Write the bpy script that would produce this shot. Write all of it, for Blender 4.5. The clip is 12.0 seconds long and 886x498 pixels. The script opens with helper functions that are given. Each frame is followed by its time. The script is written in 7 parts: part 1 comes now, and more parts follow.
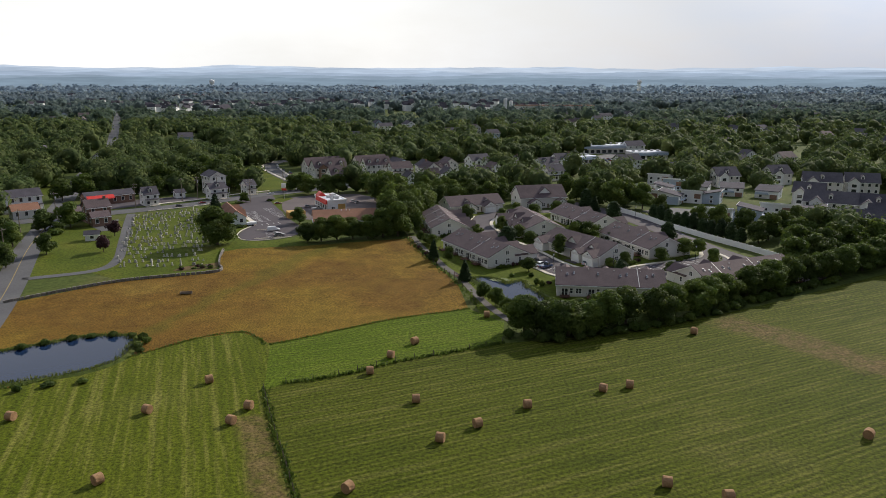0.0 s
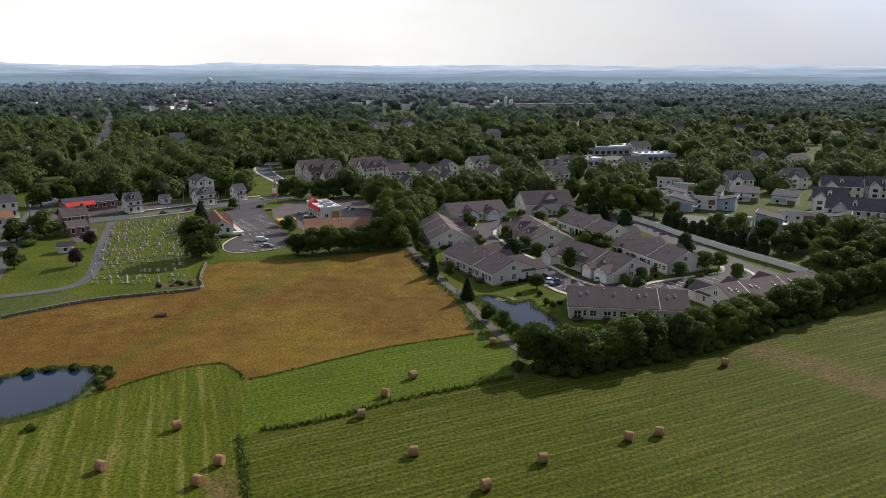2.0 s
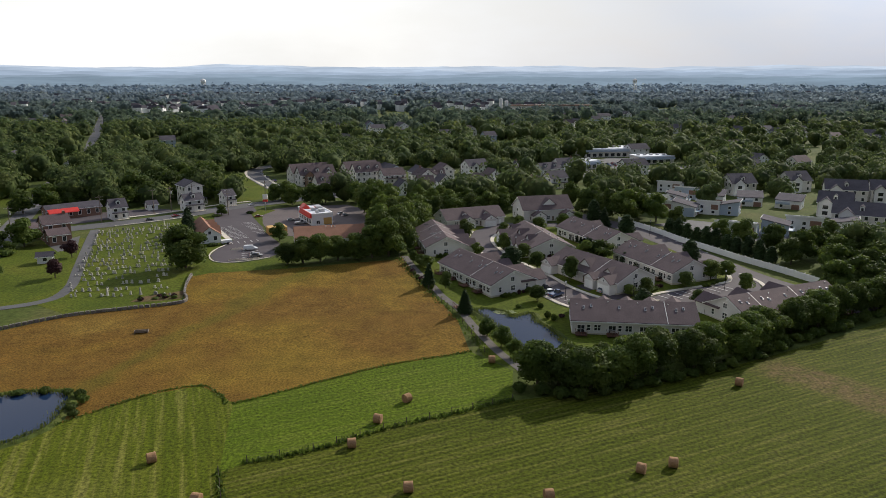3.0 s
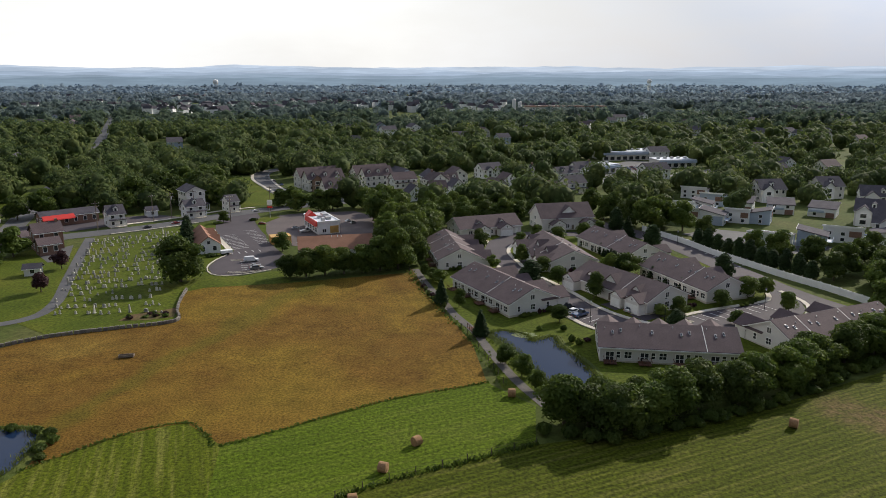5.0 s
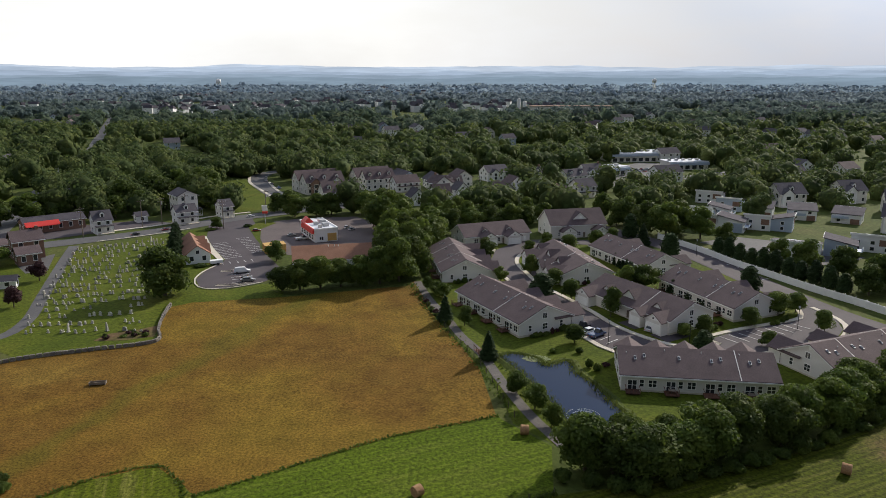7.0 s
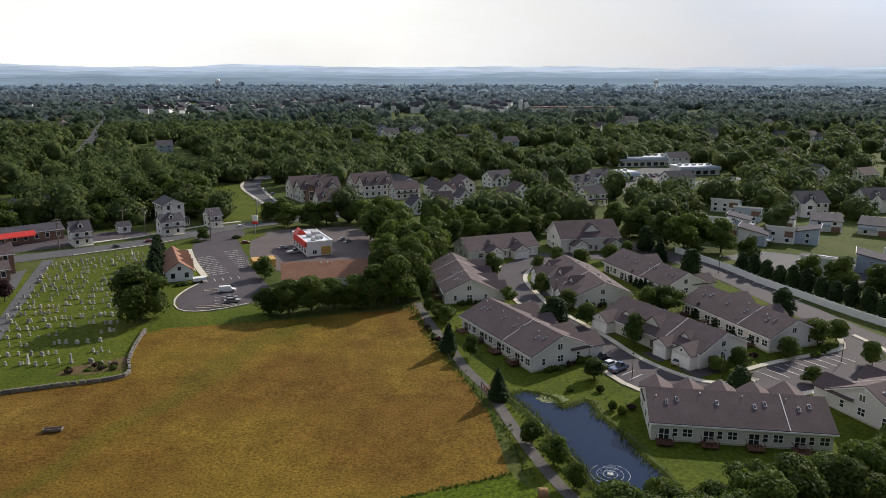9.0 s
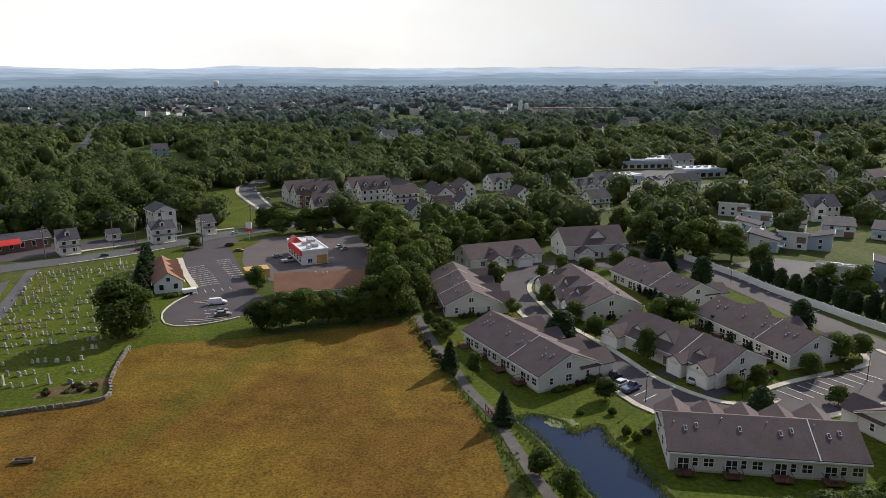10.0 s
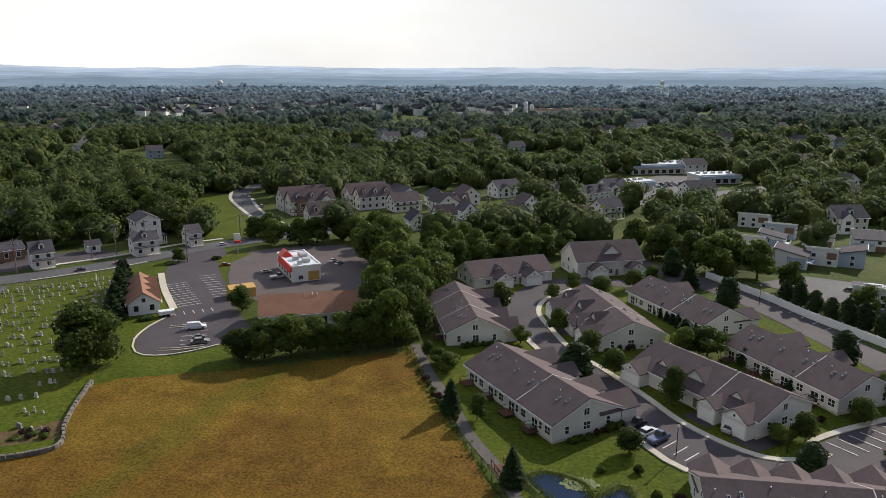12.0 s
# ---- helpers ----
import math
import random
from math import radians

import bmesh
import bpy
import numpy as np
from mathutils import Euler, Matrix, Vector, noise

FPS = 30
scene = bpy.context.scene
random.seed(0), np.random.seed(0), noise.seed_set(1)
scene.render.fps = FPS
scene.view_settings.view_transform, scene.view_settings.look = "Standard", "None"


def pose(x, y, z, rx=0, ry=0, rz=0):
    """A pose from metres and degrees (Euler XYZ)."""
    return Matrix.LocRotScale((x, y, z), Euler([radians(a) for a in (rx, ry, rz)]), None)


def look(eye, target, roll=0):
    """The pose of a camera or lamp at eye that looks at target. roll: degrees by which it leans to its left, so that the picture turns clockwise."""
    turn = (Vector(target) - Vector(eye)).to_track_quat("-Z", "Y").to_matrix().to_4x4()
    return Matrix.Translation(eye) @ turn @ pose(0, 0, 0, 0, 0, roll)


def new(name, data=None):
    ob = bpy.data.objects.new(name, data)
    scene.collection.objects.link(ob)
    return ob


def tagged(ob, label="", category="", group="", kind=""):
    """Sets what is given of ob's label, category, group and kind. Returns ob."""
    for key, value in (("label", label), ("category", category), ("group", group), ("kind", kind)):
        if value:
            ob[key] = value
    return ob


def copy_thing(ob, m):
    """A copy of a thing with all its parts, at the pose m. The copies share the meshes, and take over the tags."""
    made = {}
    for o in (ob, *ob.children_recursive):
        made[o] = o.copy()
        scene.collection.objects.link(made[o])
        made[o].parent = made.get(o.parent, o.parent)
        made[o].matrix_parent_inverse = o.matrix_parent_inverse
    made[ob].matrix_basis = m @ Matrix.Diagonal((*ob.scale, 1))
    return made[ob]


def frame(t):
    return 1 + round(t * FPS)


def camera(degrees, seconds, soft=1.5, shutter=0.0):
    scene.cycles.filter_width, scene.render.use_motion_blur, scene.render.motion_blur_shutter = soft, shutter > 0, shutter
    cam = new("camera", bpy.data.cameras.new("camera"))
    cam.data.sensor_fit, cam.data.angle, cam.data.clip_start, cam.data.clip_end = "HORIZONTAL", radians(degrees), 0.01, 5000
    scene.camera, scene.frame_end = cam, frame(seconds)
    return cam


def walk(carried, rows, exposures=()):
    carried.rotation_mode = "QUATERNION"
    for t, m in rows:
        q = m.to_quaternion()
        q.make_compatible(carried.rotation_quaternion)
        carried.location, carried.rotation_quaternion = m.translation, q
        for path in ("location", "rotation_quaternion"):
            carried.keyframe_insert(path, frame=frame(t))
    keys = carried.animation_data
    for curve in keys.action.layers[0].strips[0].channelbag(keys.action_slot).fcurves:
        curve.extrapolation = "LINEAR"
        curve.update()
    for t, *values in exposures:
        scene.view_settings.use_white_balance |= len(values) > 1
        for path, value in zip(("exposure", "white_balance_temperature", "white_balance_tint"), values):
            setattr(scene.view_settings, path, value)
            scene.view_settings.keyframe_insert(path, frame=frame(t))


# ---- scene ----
cam = camera(62.6, 12.0, soft=0.75)
PATH = [
    (0, (2.711, -0.298, 64.126), (2.66, 2.232, 63.532), 0.1),
    (0.5, (2.46, 4.434, 64.208), (2.409, 6.965, 63.617), 0.2),
    (1, (2.189, 9.589, 64.455), (2.14, 12.12, 63.863), 0.3),
    (1.5, (1.919, 14.963, 64.707), (1.869, 17.494, 64.109), 0.3),
    (2, (1.758, 20.446, 64.91), (1.711, 22.975, 64.308), 0.1),
    (2.5, (1.567, 25.896, 65.074), (1.529, 28.424, 64.47), 0.1),
    (3, (1.377, 31.01, 65.203), (1.347, 33.54, 64.605), 0.0),
    (5, (0.51, 49.212, 65.109), (0.439, 51.741, 64.513), 0.0),
    (5.5, (0.211, 53.369, 65.039), (0.135, 55.896, 64.433), 0.1),
    (6, (0.061, 57.49, 64.987), (-0.019, 60.018, 64.384), 0.1),
    (6.5, (-0.025, 61.705, 64.951), (-0.108, 64.233, 64.351), 0.2),
    (7, (-0.186, 66.203, 64.87), (-0.269, 68.732, 64.272), -0.0),
    (9, (-1.715, 86.393, 65.516), (-1.797, 88.921, 64.919), 0.1),
    (9.5, (-2.019, 91.567, 65.611), (-2.097, 94.095, 65.016), 0.1),
    (10, (-2.263, 96.537, 65.697), (-2.344, 99.067, 65.103), -0.1),
    (10.5, (-2.401, 101.483, 65.793), (-2.482, 104.013, 65.2), -0.1),
    (12, (-2.324, 116.912, 66.435), (-2.418, 119.44, 65.841), 0.1),
]
walk(cam, [(t, look(eye, target, roll)) for t, eye, target, roll in PATH])

# ---- sky, sun ----
SUN_EL, SUN_AZ = radians(29), radians(39)      # azimuth from +y towards +x
to_sun = Vector((math.sin(SUN_AZ) * math.cos(SUN_EL), math.cos(SUN_AZ) * math.cos(SUN_EL), math.sin(SUN_EL)))
world = bpy.data.worlds.new("sky")
scene.world = world
world.use_nodes = True
wt = world.node_tree
wt.nodes.clear()


def node(tree, kind, **values):
    n = tree.nodes.new(kind)
    for key, value in values.items():
        if key in n.inputs:
            n.inputs[key].default_value = value
        else:
            setattr(n, key, value)
    return n


def ramp(tree, source, stops):
    r = tree.nodes.new("ShaderNodeValToRGB")
    while len(r.color_ramp.elements) < len(stops):
        r.color_ramp.elements.new(0.5)
    for e, (pos, col) in zip(r.color_ramp.elements, stops):
        e.position, e.color = pos, (*col, 1) if len(col) == 3 else col
    tree.links.new(source, r.inputs["Fac"])
    return r.outputs["Color"]


def mixed(tree, fac, a, b, blend="MIX"):
    m = tree.nodes.new("ShaderNodeMix")
    m.data_type, m.blend_type = "RGBA", blend
    for socket, value in ((m.inputs[0], fac), (m.inputs[6], a), (m.inputs[7], b)):
        if isinstance(value, bpy.types.NodeSocket):
            tree.links.new(value, socket)
        elif isinstance(value, (int, float)):
            socket.default_value = value
        else:
            socket.default_value = (*value, 1)
    return m.outputs[2]


sky = node(wt, "ShaderNodeTexSky", sky_type="NISHITA", sun_disc=False, sun_elevation=SUN_EL, sun_rotation=SUN_AZ,
           air_density=1.3, dust_density=3.0, ozone_density=1.0)
wco = node(wt, "ShaderNodeTexCoord")
wmap = node(wt, "ShaderNodeMapping")
wmap.inputs["Scale"].default_value = (1.0, 1.0, 3.2)
wt.links.new(wco.outputs["Generated"], wmap.inputs["Vector"])
cloud = node(wt, "ShaderNodeTexNoise", Scale=2.3, Detail=6.0, Roughness=0.55)
wt.links.new(wmap.outputs["Vector"], cloud.inputs["Vector"])
veil = ramp(wt, cloud.outputs["Fac"], [(0.3, (0.8, 0.8, 0.8)), (0.62, (1.0, 1.0, 1.0))])
dim = node(wt, "ShaderNodeMix", data_type="RGBA", blend_type="MULTIPLY")
dim.inputs[0].default_value = 1.0
wt.links.new(sky.outputs["Color"], dim.inputs[6])
dim.inputs[7].default_value = (0.07, 0.07, 0.07, 1)
# thin cloud: whiter towards the west of the sun, bluer to the east
sep = node(wt, "ShaderNodeSeparateXYZ")
wt.links.new(wco.outputs["Generated"], sep.inputs[0])
side = node(wt, "ShaderNodeMapRange")
side.inputs[1].default_value, side.inputs[2].default_value = -0.1, 0.5
wt.links.new(sep.outputs["X"], side.inputs[0])
white = mixed(wt, side.outputs[0], (1.08, 1.08, 1.07), (0.5, 0.55, 0.655))
# thin cloud ahead is brightest; the sky dims behind and pales round the sun
aim = node(wt, "ShaderNodeVectorMath", operation="DOT_PRODUCT")
wt.links.new(wco.outputs["Generated"], aim.inputs[0])
aim.inputs[1].default_value = (0.37, 0.79, 0.485)      # the bright side of the cloud cover
fall = node(wt, "ShaderNodeMapRange")
fall.inputs[1].default_value, fall.inputs[2].default_value = -0.3, 0.5
fall.inputs[3].default_value, fall.inputs[4].default_value = 0.36, 1.0
wt.links.new(aim.outputs["Value"], fall.inputs[0])
white = mixed(wt, 1.0, white, fall.outputs[0], "MULTIPLY")
halo = node(wt, "ShaderNodeMapRange", interpolation_type="SMOOTHSTEP")
halo.inputs[1].default_value, halo.inputs[2].default_value = 0.84, 1.0
halo.inputs[3].default_value, halo.inputs[4].default_value = 1.0, 2.2
near_sun = node(wt, "ShaderNodeVectorMath", operation="DOT_PRODUCT")
wt.links.new(wco.outputs["Generated"], near_sun.inputs[0])
near_sun.inputs[1].default_value = to_sun
wt.links.new(near_sun.outputs["Value"], halo.inputs[0])
white = mixed(wt, 1.0, white, halo.outputs[0], "MULTIPLY")
# the cloud thins out and clears towards the zenith
high = node(wt, "ShaderNodeMapRange", interpolation_type="SMOOTHSTEP")
high.inputs[1].default_value, high.inputs[2].default_value = 0.1, 0.75
wt.links.new(sep.outputs["Z"], high.inputs[0])
blue = mixed(wt, high.outputs[0], (1.0, 1.0, 1.0), (0.47, 0.54, 0.7))
white = mixed(wt, 1.0, white, blue, "MULTIPLY")
body = mixed(wt, veil, dim.outputs[2], white)
back = node(wt, "ShaderNodeBackground", Strength=1.0)
wt.links.new(body, back.inputs["Color"])
out = node(wt, "ShaderNodeOutputWorld")
wt.links.new(back.outputs[0], out.inputs[0])

sun = new("sun", bpy.data.lights.new("sun", "SUN"))
sun.data.energy, sun.data.angle, sun.data.color = 4.6, radians(0.9), (1.0, 0.92, 0.8)
sun.matrix_world = look(to_sun * 500, (0, 0, 0))
scene.view_settings.exposure = 0.0

# ---- materials ----
PLAN = 1.3      # metres for each unit of the site plan on which all things below are laid out


def planned(tree, geo):
    """Position on the site plan."""
    v = node(tree, "ShaderNodeVectorMath", operation="SCALE")
    v.inputs["Scale"].default_value = 1 / PLAN
    tree.links.new(geo.outputs["Position"], v.inputs[0])
    return v.outputs[0]


def material(name, stops, scale=1.0, fine=None, rough=0.85, bump=0.0, metal=0.0, spread=0.0, translucent=0.0,
             stretch=(1, 1, 1), turn=0.0, spec=0.3, island=0.0):
    """Noise-coloured surface. stops: ramp of the coarse noise; fine: (scale, amount) of a second noise; spread: variation from object to object."""
    m = bpy.data.materials.new(name)
    m.use_nodes = True
    t = m.node_tree
    bsdf = t.nodes["Principled BSDF"]
    geo = node(t, "ShaderNodeNewGeometry")
    mp = node(t, "ShaderNodeMapping")
    mp.inputs["Scale"].default_value = stretch
    mp.inputs["Rotation"].default_value = (0, 0, turn)
    t.links.new(planned(t, geo), mp.inputs["Vector"])
    n1 = node(t, "ShaderNodeTexNoise", Scale=scale, Detail=5.0, Roughness=0.6)
    t.links.new(mp.outputs[0], n1.inputs["Vector"])
    count = len(stops)
    col = ramp(t, n1.outputs["Fac"], [(0.3 + 0.4 * i / max(1, count - 1), c) for i, c in enumerate(stops)])
    height = n1.outputs["Fac"]
    if fine:
        n2 = node(t, "ShaderNodeTexNoise", Scale=fine[0], Detail=4.0, Roughness=0.65)
        t.links.new(mp.outputs[0], n2.inputs["Vector"])
        lo, hi = 1 - fine[1], 1 + fine[1]
        shade = ramp(t, n2.outputs["Fac"], [(0.3, (lo, lo, lo)), (0.7, (hi, hi, hi))])
        col = mixed(t, 1.0, col, shade, "MULTIPLY")
        height = n2.outputs["Fac"]
    if spread or island:
        vary = spread or island
        source = node(t, "ShaderNodeObjectInfo").outputs["Random"] if spread else geo.outputs["Random Per Island"]
        v = ramp(t, source, [(0, (1 - vary, 1 - vary, 1 - vary)), (1, (1 + vary, 1 + vary * 0.9, 1 + vary * 0.5))])
        col = mixed(t, 1.0, col, v, "MULTIPLY")
    t.links.new(col, bsdf.inputs["Base Color"])
    bsdf.inputs["Roughness"].default_value = rough
    bsdf.inputs["Metallic"].default_value = metal
    bsdf.inputs["Specular IOR Level"].default_value = spec
    if bump:
        b = node(t, "ShaderNodeBump", Strength=min(1.0, bump), Distance=0.05)
        t.links.new(height, b.inputs["Height"])
        t.links.new(b.outputs[0], bsdf.inputs["Normal"])
    if translucent:
        tr = node(t, "ShaderNodeBsdfTranslucent")
        t.links.new(col, tr.inputs["Color"])
        mx = node(t, "ShaderNodeMixShader")
        mx.inputs[0].default_value = translucent
        t.links.new(bsdf.outputs[0], mx.inputs[1])
        t.links.new(tr.outputs[0], mx.inputs[2])
        t.links.new(mx.outputs[0], t.nodes["Material Output"].inputs["Surface"])
    return m


def mown(name, turn, base, light, dark, spacing, amount, dry, soil=None, wave_mix=0.32):
    """A mown field: swaths along one direction, with dry patches. soil: a worn strip as (start x, y, end x, y, half width)."""
    m = bpy.data.materials.new(name)
    m.use_nodes = True
    t = m.node_tree
    bsdf = t.nodes["Principled BSDF"]
    geo = node(t, "ShaderNodeNewGeometry")
    mp = node(t, "ShaderNodeMapping")
    mp.inputs["Rotation"].default_value = (0, 0, turn)
    t.links.new(planned(t, geo), mp.inputs["Vector"])
    wide = node(t, "ShaderNodeTexNoise", Scale=0.035, Detail=5.0, Roughness=0.6)
    t.links.new(planned(t, geo), wide.inputs["Vector"])
    col = ramp(t, wide.outputs["Fac"], [(0.35, base), (0.55, light), (0.72, dry)])
    long = node(t, "ShaderNodeMapping")
    long.inputs["Scale"].default_value = (1.0, 0.045, 1.0)
    t.links.new(mp.outputs[0], long.inputs["Vector"])
    streak = node(t, "ShaderNodeTexNoise", Scale=1.0 / spacing, Detail=3.0, Roughness=0.7)
    t.links.new(long.outputs[0], streak.inputs["Vector"])
    k = ramp(t, streak.outputs["Fac"], [(0.36, dark), (0.5, base), (0.64, dry)])
    col = mixed(t, amount, col, k)
    wave = node(t, "ShaderNodeTexWave", Scale=0.314 / spacing, Distortion=2.2, Detail=2.0)
    wave.inputs["Detail Scale"].default_value = 0.6
    wave.bands_direction = "X"
    t.links.new(long.outputs[0], wave.inputs["Vector"])
    k = ramp(t, wave.outputs["Fac"], [(0.2, (0.72, 0.74, 0.7)), (0.8, (1.22, 1.2, 1.2))])
    col = mixed(t, wave_mix, col, mixed(t, 1.0, col, k, "MULTIPLY"))
    if soil:
        col = worn(t, geo, col, *soil)
    grain = node(t, "ShaderNodeTexNoise", Scale=1.9, Detail=5.0, Roughness=0.7)
    t.links.new(planned(t, geo), grain.inputs["Vector"])
    k = ramp(t, grain.outputs["Fac"], [(0.38, (0.55, 0.55, 0.52)), (0.62, (1.5, 1.48, 1.4))])
    col = mixed(t, 1.0, col, k, "MULTIPLY")
    t.links.new(col, bsdf.inputs["Base Color"])
    bsdf.inputs["Roughness"].default_value = 0.95
    bsdf.inputs["Specular IOR Level"].default_value = 0.1
    b = node(t, "ShaderNodeBump", Strength=0.7, Distance=0.12)
    t.links.new(grain.outputs["Fac"], b.inputs["Height"])
    t.links.new(b.outputs[0], bsdf.inputs["Normal"])
    return m


def worn(t, geo, col, x0, y0, x1, y1, half):
    """A strip worn down to reddish soil, ragged at its edges."""
    d = Vector((x1 - x0, y1 - y0, 0))
    length = d.length
    d.normalize()
    rag = node(t, "ShaderNodeTexNoise", Scale=0.16, Detail=6.0, Roughness=0.7)
    t.links.new(planned(t, geo), rag.inputs["Vector"])
    push = node(t, "ShaderNodeVectorMath", operation="MULTIPLY_ADD")
    t.links.new(rag.outputs["Color"], push.inputs[0])
    push.inputs[1].default_value = (half * 2.6, half * 2.6, 0)
    t.links.new(planned(t, geo), push.inputs[2])
    mask = None
    for axis, mid, reach in ((Vector((-d.y, d.x, 0)), 0.0, half), (d, length / 2, length / 2)):
        dot = node(t, "ShaderNodeVectorMath", operation="DOT_PRODUCT")
        t.links.new(push.outputs[0], dot.inputs[0])
        dot.inputs[1].default_value = axis
        off = node(t, "ShaderNodeMath", operation="SUBTRACT")
        t.links.new(dot.outputs["Value"], off.inputs[0])
        off.inputs[1].default_value = axis.dot(Vector((x0 + half * 1.3, y0 + half * 1.3, 0))) + mid
        mag = node(t, "ShaderNodeMath", operation="ABSOLUTE")
        t.links.new(off.outputs[0], mag.inputs[0])
        fade = node(t, "ShaderNodeMapRange", interpolation_type="SMOOTHSTEP")
        fade.inputs[1].default_value, fade.inputs[2].default_value = reach - half * 0.6, reach + half * 0.5
        fade.inputs[3].default_value, fade.inputs[4].default_value = 0.85, 0.0
        t.links.new(mag.outputs[0], fade.inputs[0])
        if mask is None:
            mask = fade.outputs[0]
        else:
            both = node(t, "ShaderNodeMath", operation="MULTIPLY")
            t.links.new(mask, both.inputs[0])
            t.links.new(fade.outputs[0], both.inputs[1])
            mask = both.outputs[0]
    patch = node(t, "ShaderNodeTexNoise", Scale=0.45, Detail=5.0, Roughness=0.65)
    t.links.new(planned(t, geo), patch.inputs["Vector"])
    earth = ramp(t, patch.outputs["Fac"], [(0.35, (0.07, 0.07, 0.015)), (0.5, (0.115, 0.08, 0.035)), (0.68, (0.17, 0.105, 0.06))])
    return mixed(t, mask, col, earth)


def meadow():
    """Dry grass in yellow, orange and brown patches, with greener wheel tracks wandering through."""
    m = material("dry meadow", [(0.1, 0.076, 0.009), (0.158, 0.099, 0.015), (0.122, 0.066, 0.012), (0.168, 0.107, 0.021)], 0.022, (0.22, 0.24), 0.95, 0.9, spec=0.1)
    t = m.node_tree
    bsdf = t.nodes["Principled BSDF"]
    dry = bsdf.inputs["Base Color"].links[0].from_socket
    geo = node(t, "ShaderNodeNewGeometry")
    warp = node(t, "ShaderNodeTexNoise", Scale=0.07, Detail=4.0)
    t.links.new(planned(t, geo), warp.inputs["Vector"])
    push = node(t, "ShaderNodeVectorMath", operation="MULTIPLY_ADD")
    t.links.new(warp.outputs["Color"], push.inputs[0])
    push.inputs[1].default_value = (14, 14, 0)
    t.links.new(planned(t, geo), push.inputs[2])
    for along_x, along_y, start, width in ((0.95, -0.3, -93.0, 2.2), (0.3, 0.95, 214.0, 3.0)):
        dot = node(t, "ShaderNodeVectorMath", operation="DOT_PRODUCT")
        t.links.new(push.outputs[0], dot.inputs[0])
        dot.inputs[1].default_value = (along_x, along_y, 0)
        off = node(t, "ShaderNodeMath", operation="SUBTRACT")
        t.links.new(dot.outputs["Value"], off.inputs[0])
        off.inputs[1].default_value = start
        mag = node(t, "ShaderNodeMath", operation="ABSOLUTE")
        t.links.new(off.outputs[0], mag.inputs[0])
        fade = node(t, "ShaderNodeMapRange", interpolation_type="SMOOTHSTEP")
        fade.inputs[1].default_value, fade.inputs[2].default_value = width * 0.3, width * 1.8
        fade.inputs[3].default_value, fade.inputs[4].default_value = 0.34, 0.0
        t.links.new(mag.outputs[0], fade.inputs[0])
        dry = mixed(t, fade.outputs[0], dry, (0.06, 0.08, 0.008))
    fine = node(t, "ShaderNodeTexNoise", Scale=2.6, Detail=5.0, Roughness=0.75)
    t.links.new(planned(t, geo), fine.inputs["Vector"])
    dry = mixed(t, 1.0, dry, ramp(t, fine.outputs["Fac"], [(0.38, (0.55, 0.55, 0.52)), (0.62, (1.5, 1.5, 1.45))]), "MULTIPLY")
    t.links.new(dry, bsdf.inputs["Base Color"])
    return m


M = {}
M["ground"] = material("rough grass", [(0.045, 0.062, 0.013), (0.065, 0.085, 0.018), (0.095, 0.1, 0.03)], 0.05, (0.9, 0.35), 0.95, 0.5, spec=0.1)
M["lawn"] = material("lawn", [(0.054, 0.076, 0.007), (0.074, 0.096, 0.009), (0.104, 0.112, 0.014)], 0.06, (1.6, 0.45), 0.95, 0.4, spec=0.1)
M["tan"] = meadow()
M["mown_left"] = mown("striped hay field", radians(-20), (0.069, 0.087, 0.005), (0.088, 0.101, 0.007), (0.047, 0.067, 0.003), 1.5, 0.62, (0.155, 0.15, 0.036), (-28.5, 99.3, -12, 56.5, 2.2))
M["mown_strip"] = mown("green hay strip", radians(62), (0.062, 0.094, 0.005), (0.075, 0.108, 0.006), (0.045, 0.071, 0.003), 1.2, 0.3, (0.105, 0.12, 0.02))
M["mown_right"] = mown("hay field", radians(63), (0.054, 0.068, 0.004), (0.068, 0.08, 0.006), (0.027, 0.038, 0.002), 1.0, 0.5, (0.11, 0.105, 0.026), (57.5, 146.5, 121, 62.5, 4.5), 0.6)
M["dirt"] = material("bare soil", [(0.085, 0.085, 0.025), (0.13, 0.085, 0.045), (0.17, 0.11, 0.07)], 0.09, (0.8, 0.35), 0.95, 0.6, spec=0.1)
M["asphalt"] = material("asphalt", [(0.06, 0.05, 0.056), (0.082, 0.068, 0.074)], 0.12, (3.0, 0.15), 0.85, 0.2)
M["asphalt_old"] = material("worn asphalt", [(0.085, 0.083, 0.086), (0.115, 0.112, 0.112)], 0.1, (2.0, 0.15), 0.85, 0.2)
M["asphalt_red"] = material("reddish asphalt", [(0.1, 0.08, 0.078), (0.125, 0.1, 0.096)], 0.1, (2.0, 0.12), 0.85, 0.2)
M["gravel"] = material("gravel path", [(0.1, 0.09, 0.085), (0.14, 0.125, 0.112)], 0.5, (4.0, 0.2), 0.95, 0.3)
M["concrete"] = material("pale concrete", [(0.5, 0.45, 0.37), (0.6, 0.55, 0.46)], 0.4, (3.0, 0.1), 0.9, 0.1)
M["paint"] = material("white road paint", [(0.6, 0.59, 0.58), (0.72, 0.71, 0.69)], 1.2, (6.0, 0.1), 0.7)
M["shingle"] = material("brown-grey shingles", [(0.094, 0.069, 0.072), (0.13, 0.096, 0.098)], 0.35, (5.0, 0.22), 0.9, 0.4, spread=0.06)
M["shingle_brown"] = material("russet shingles", [(0.24, 0.12, 0.075), (0.3, 0.155, 0.1)], 0.35, (5.0, 0.15), 0.9, 0.4)
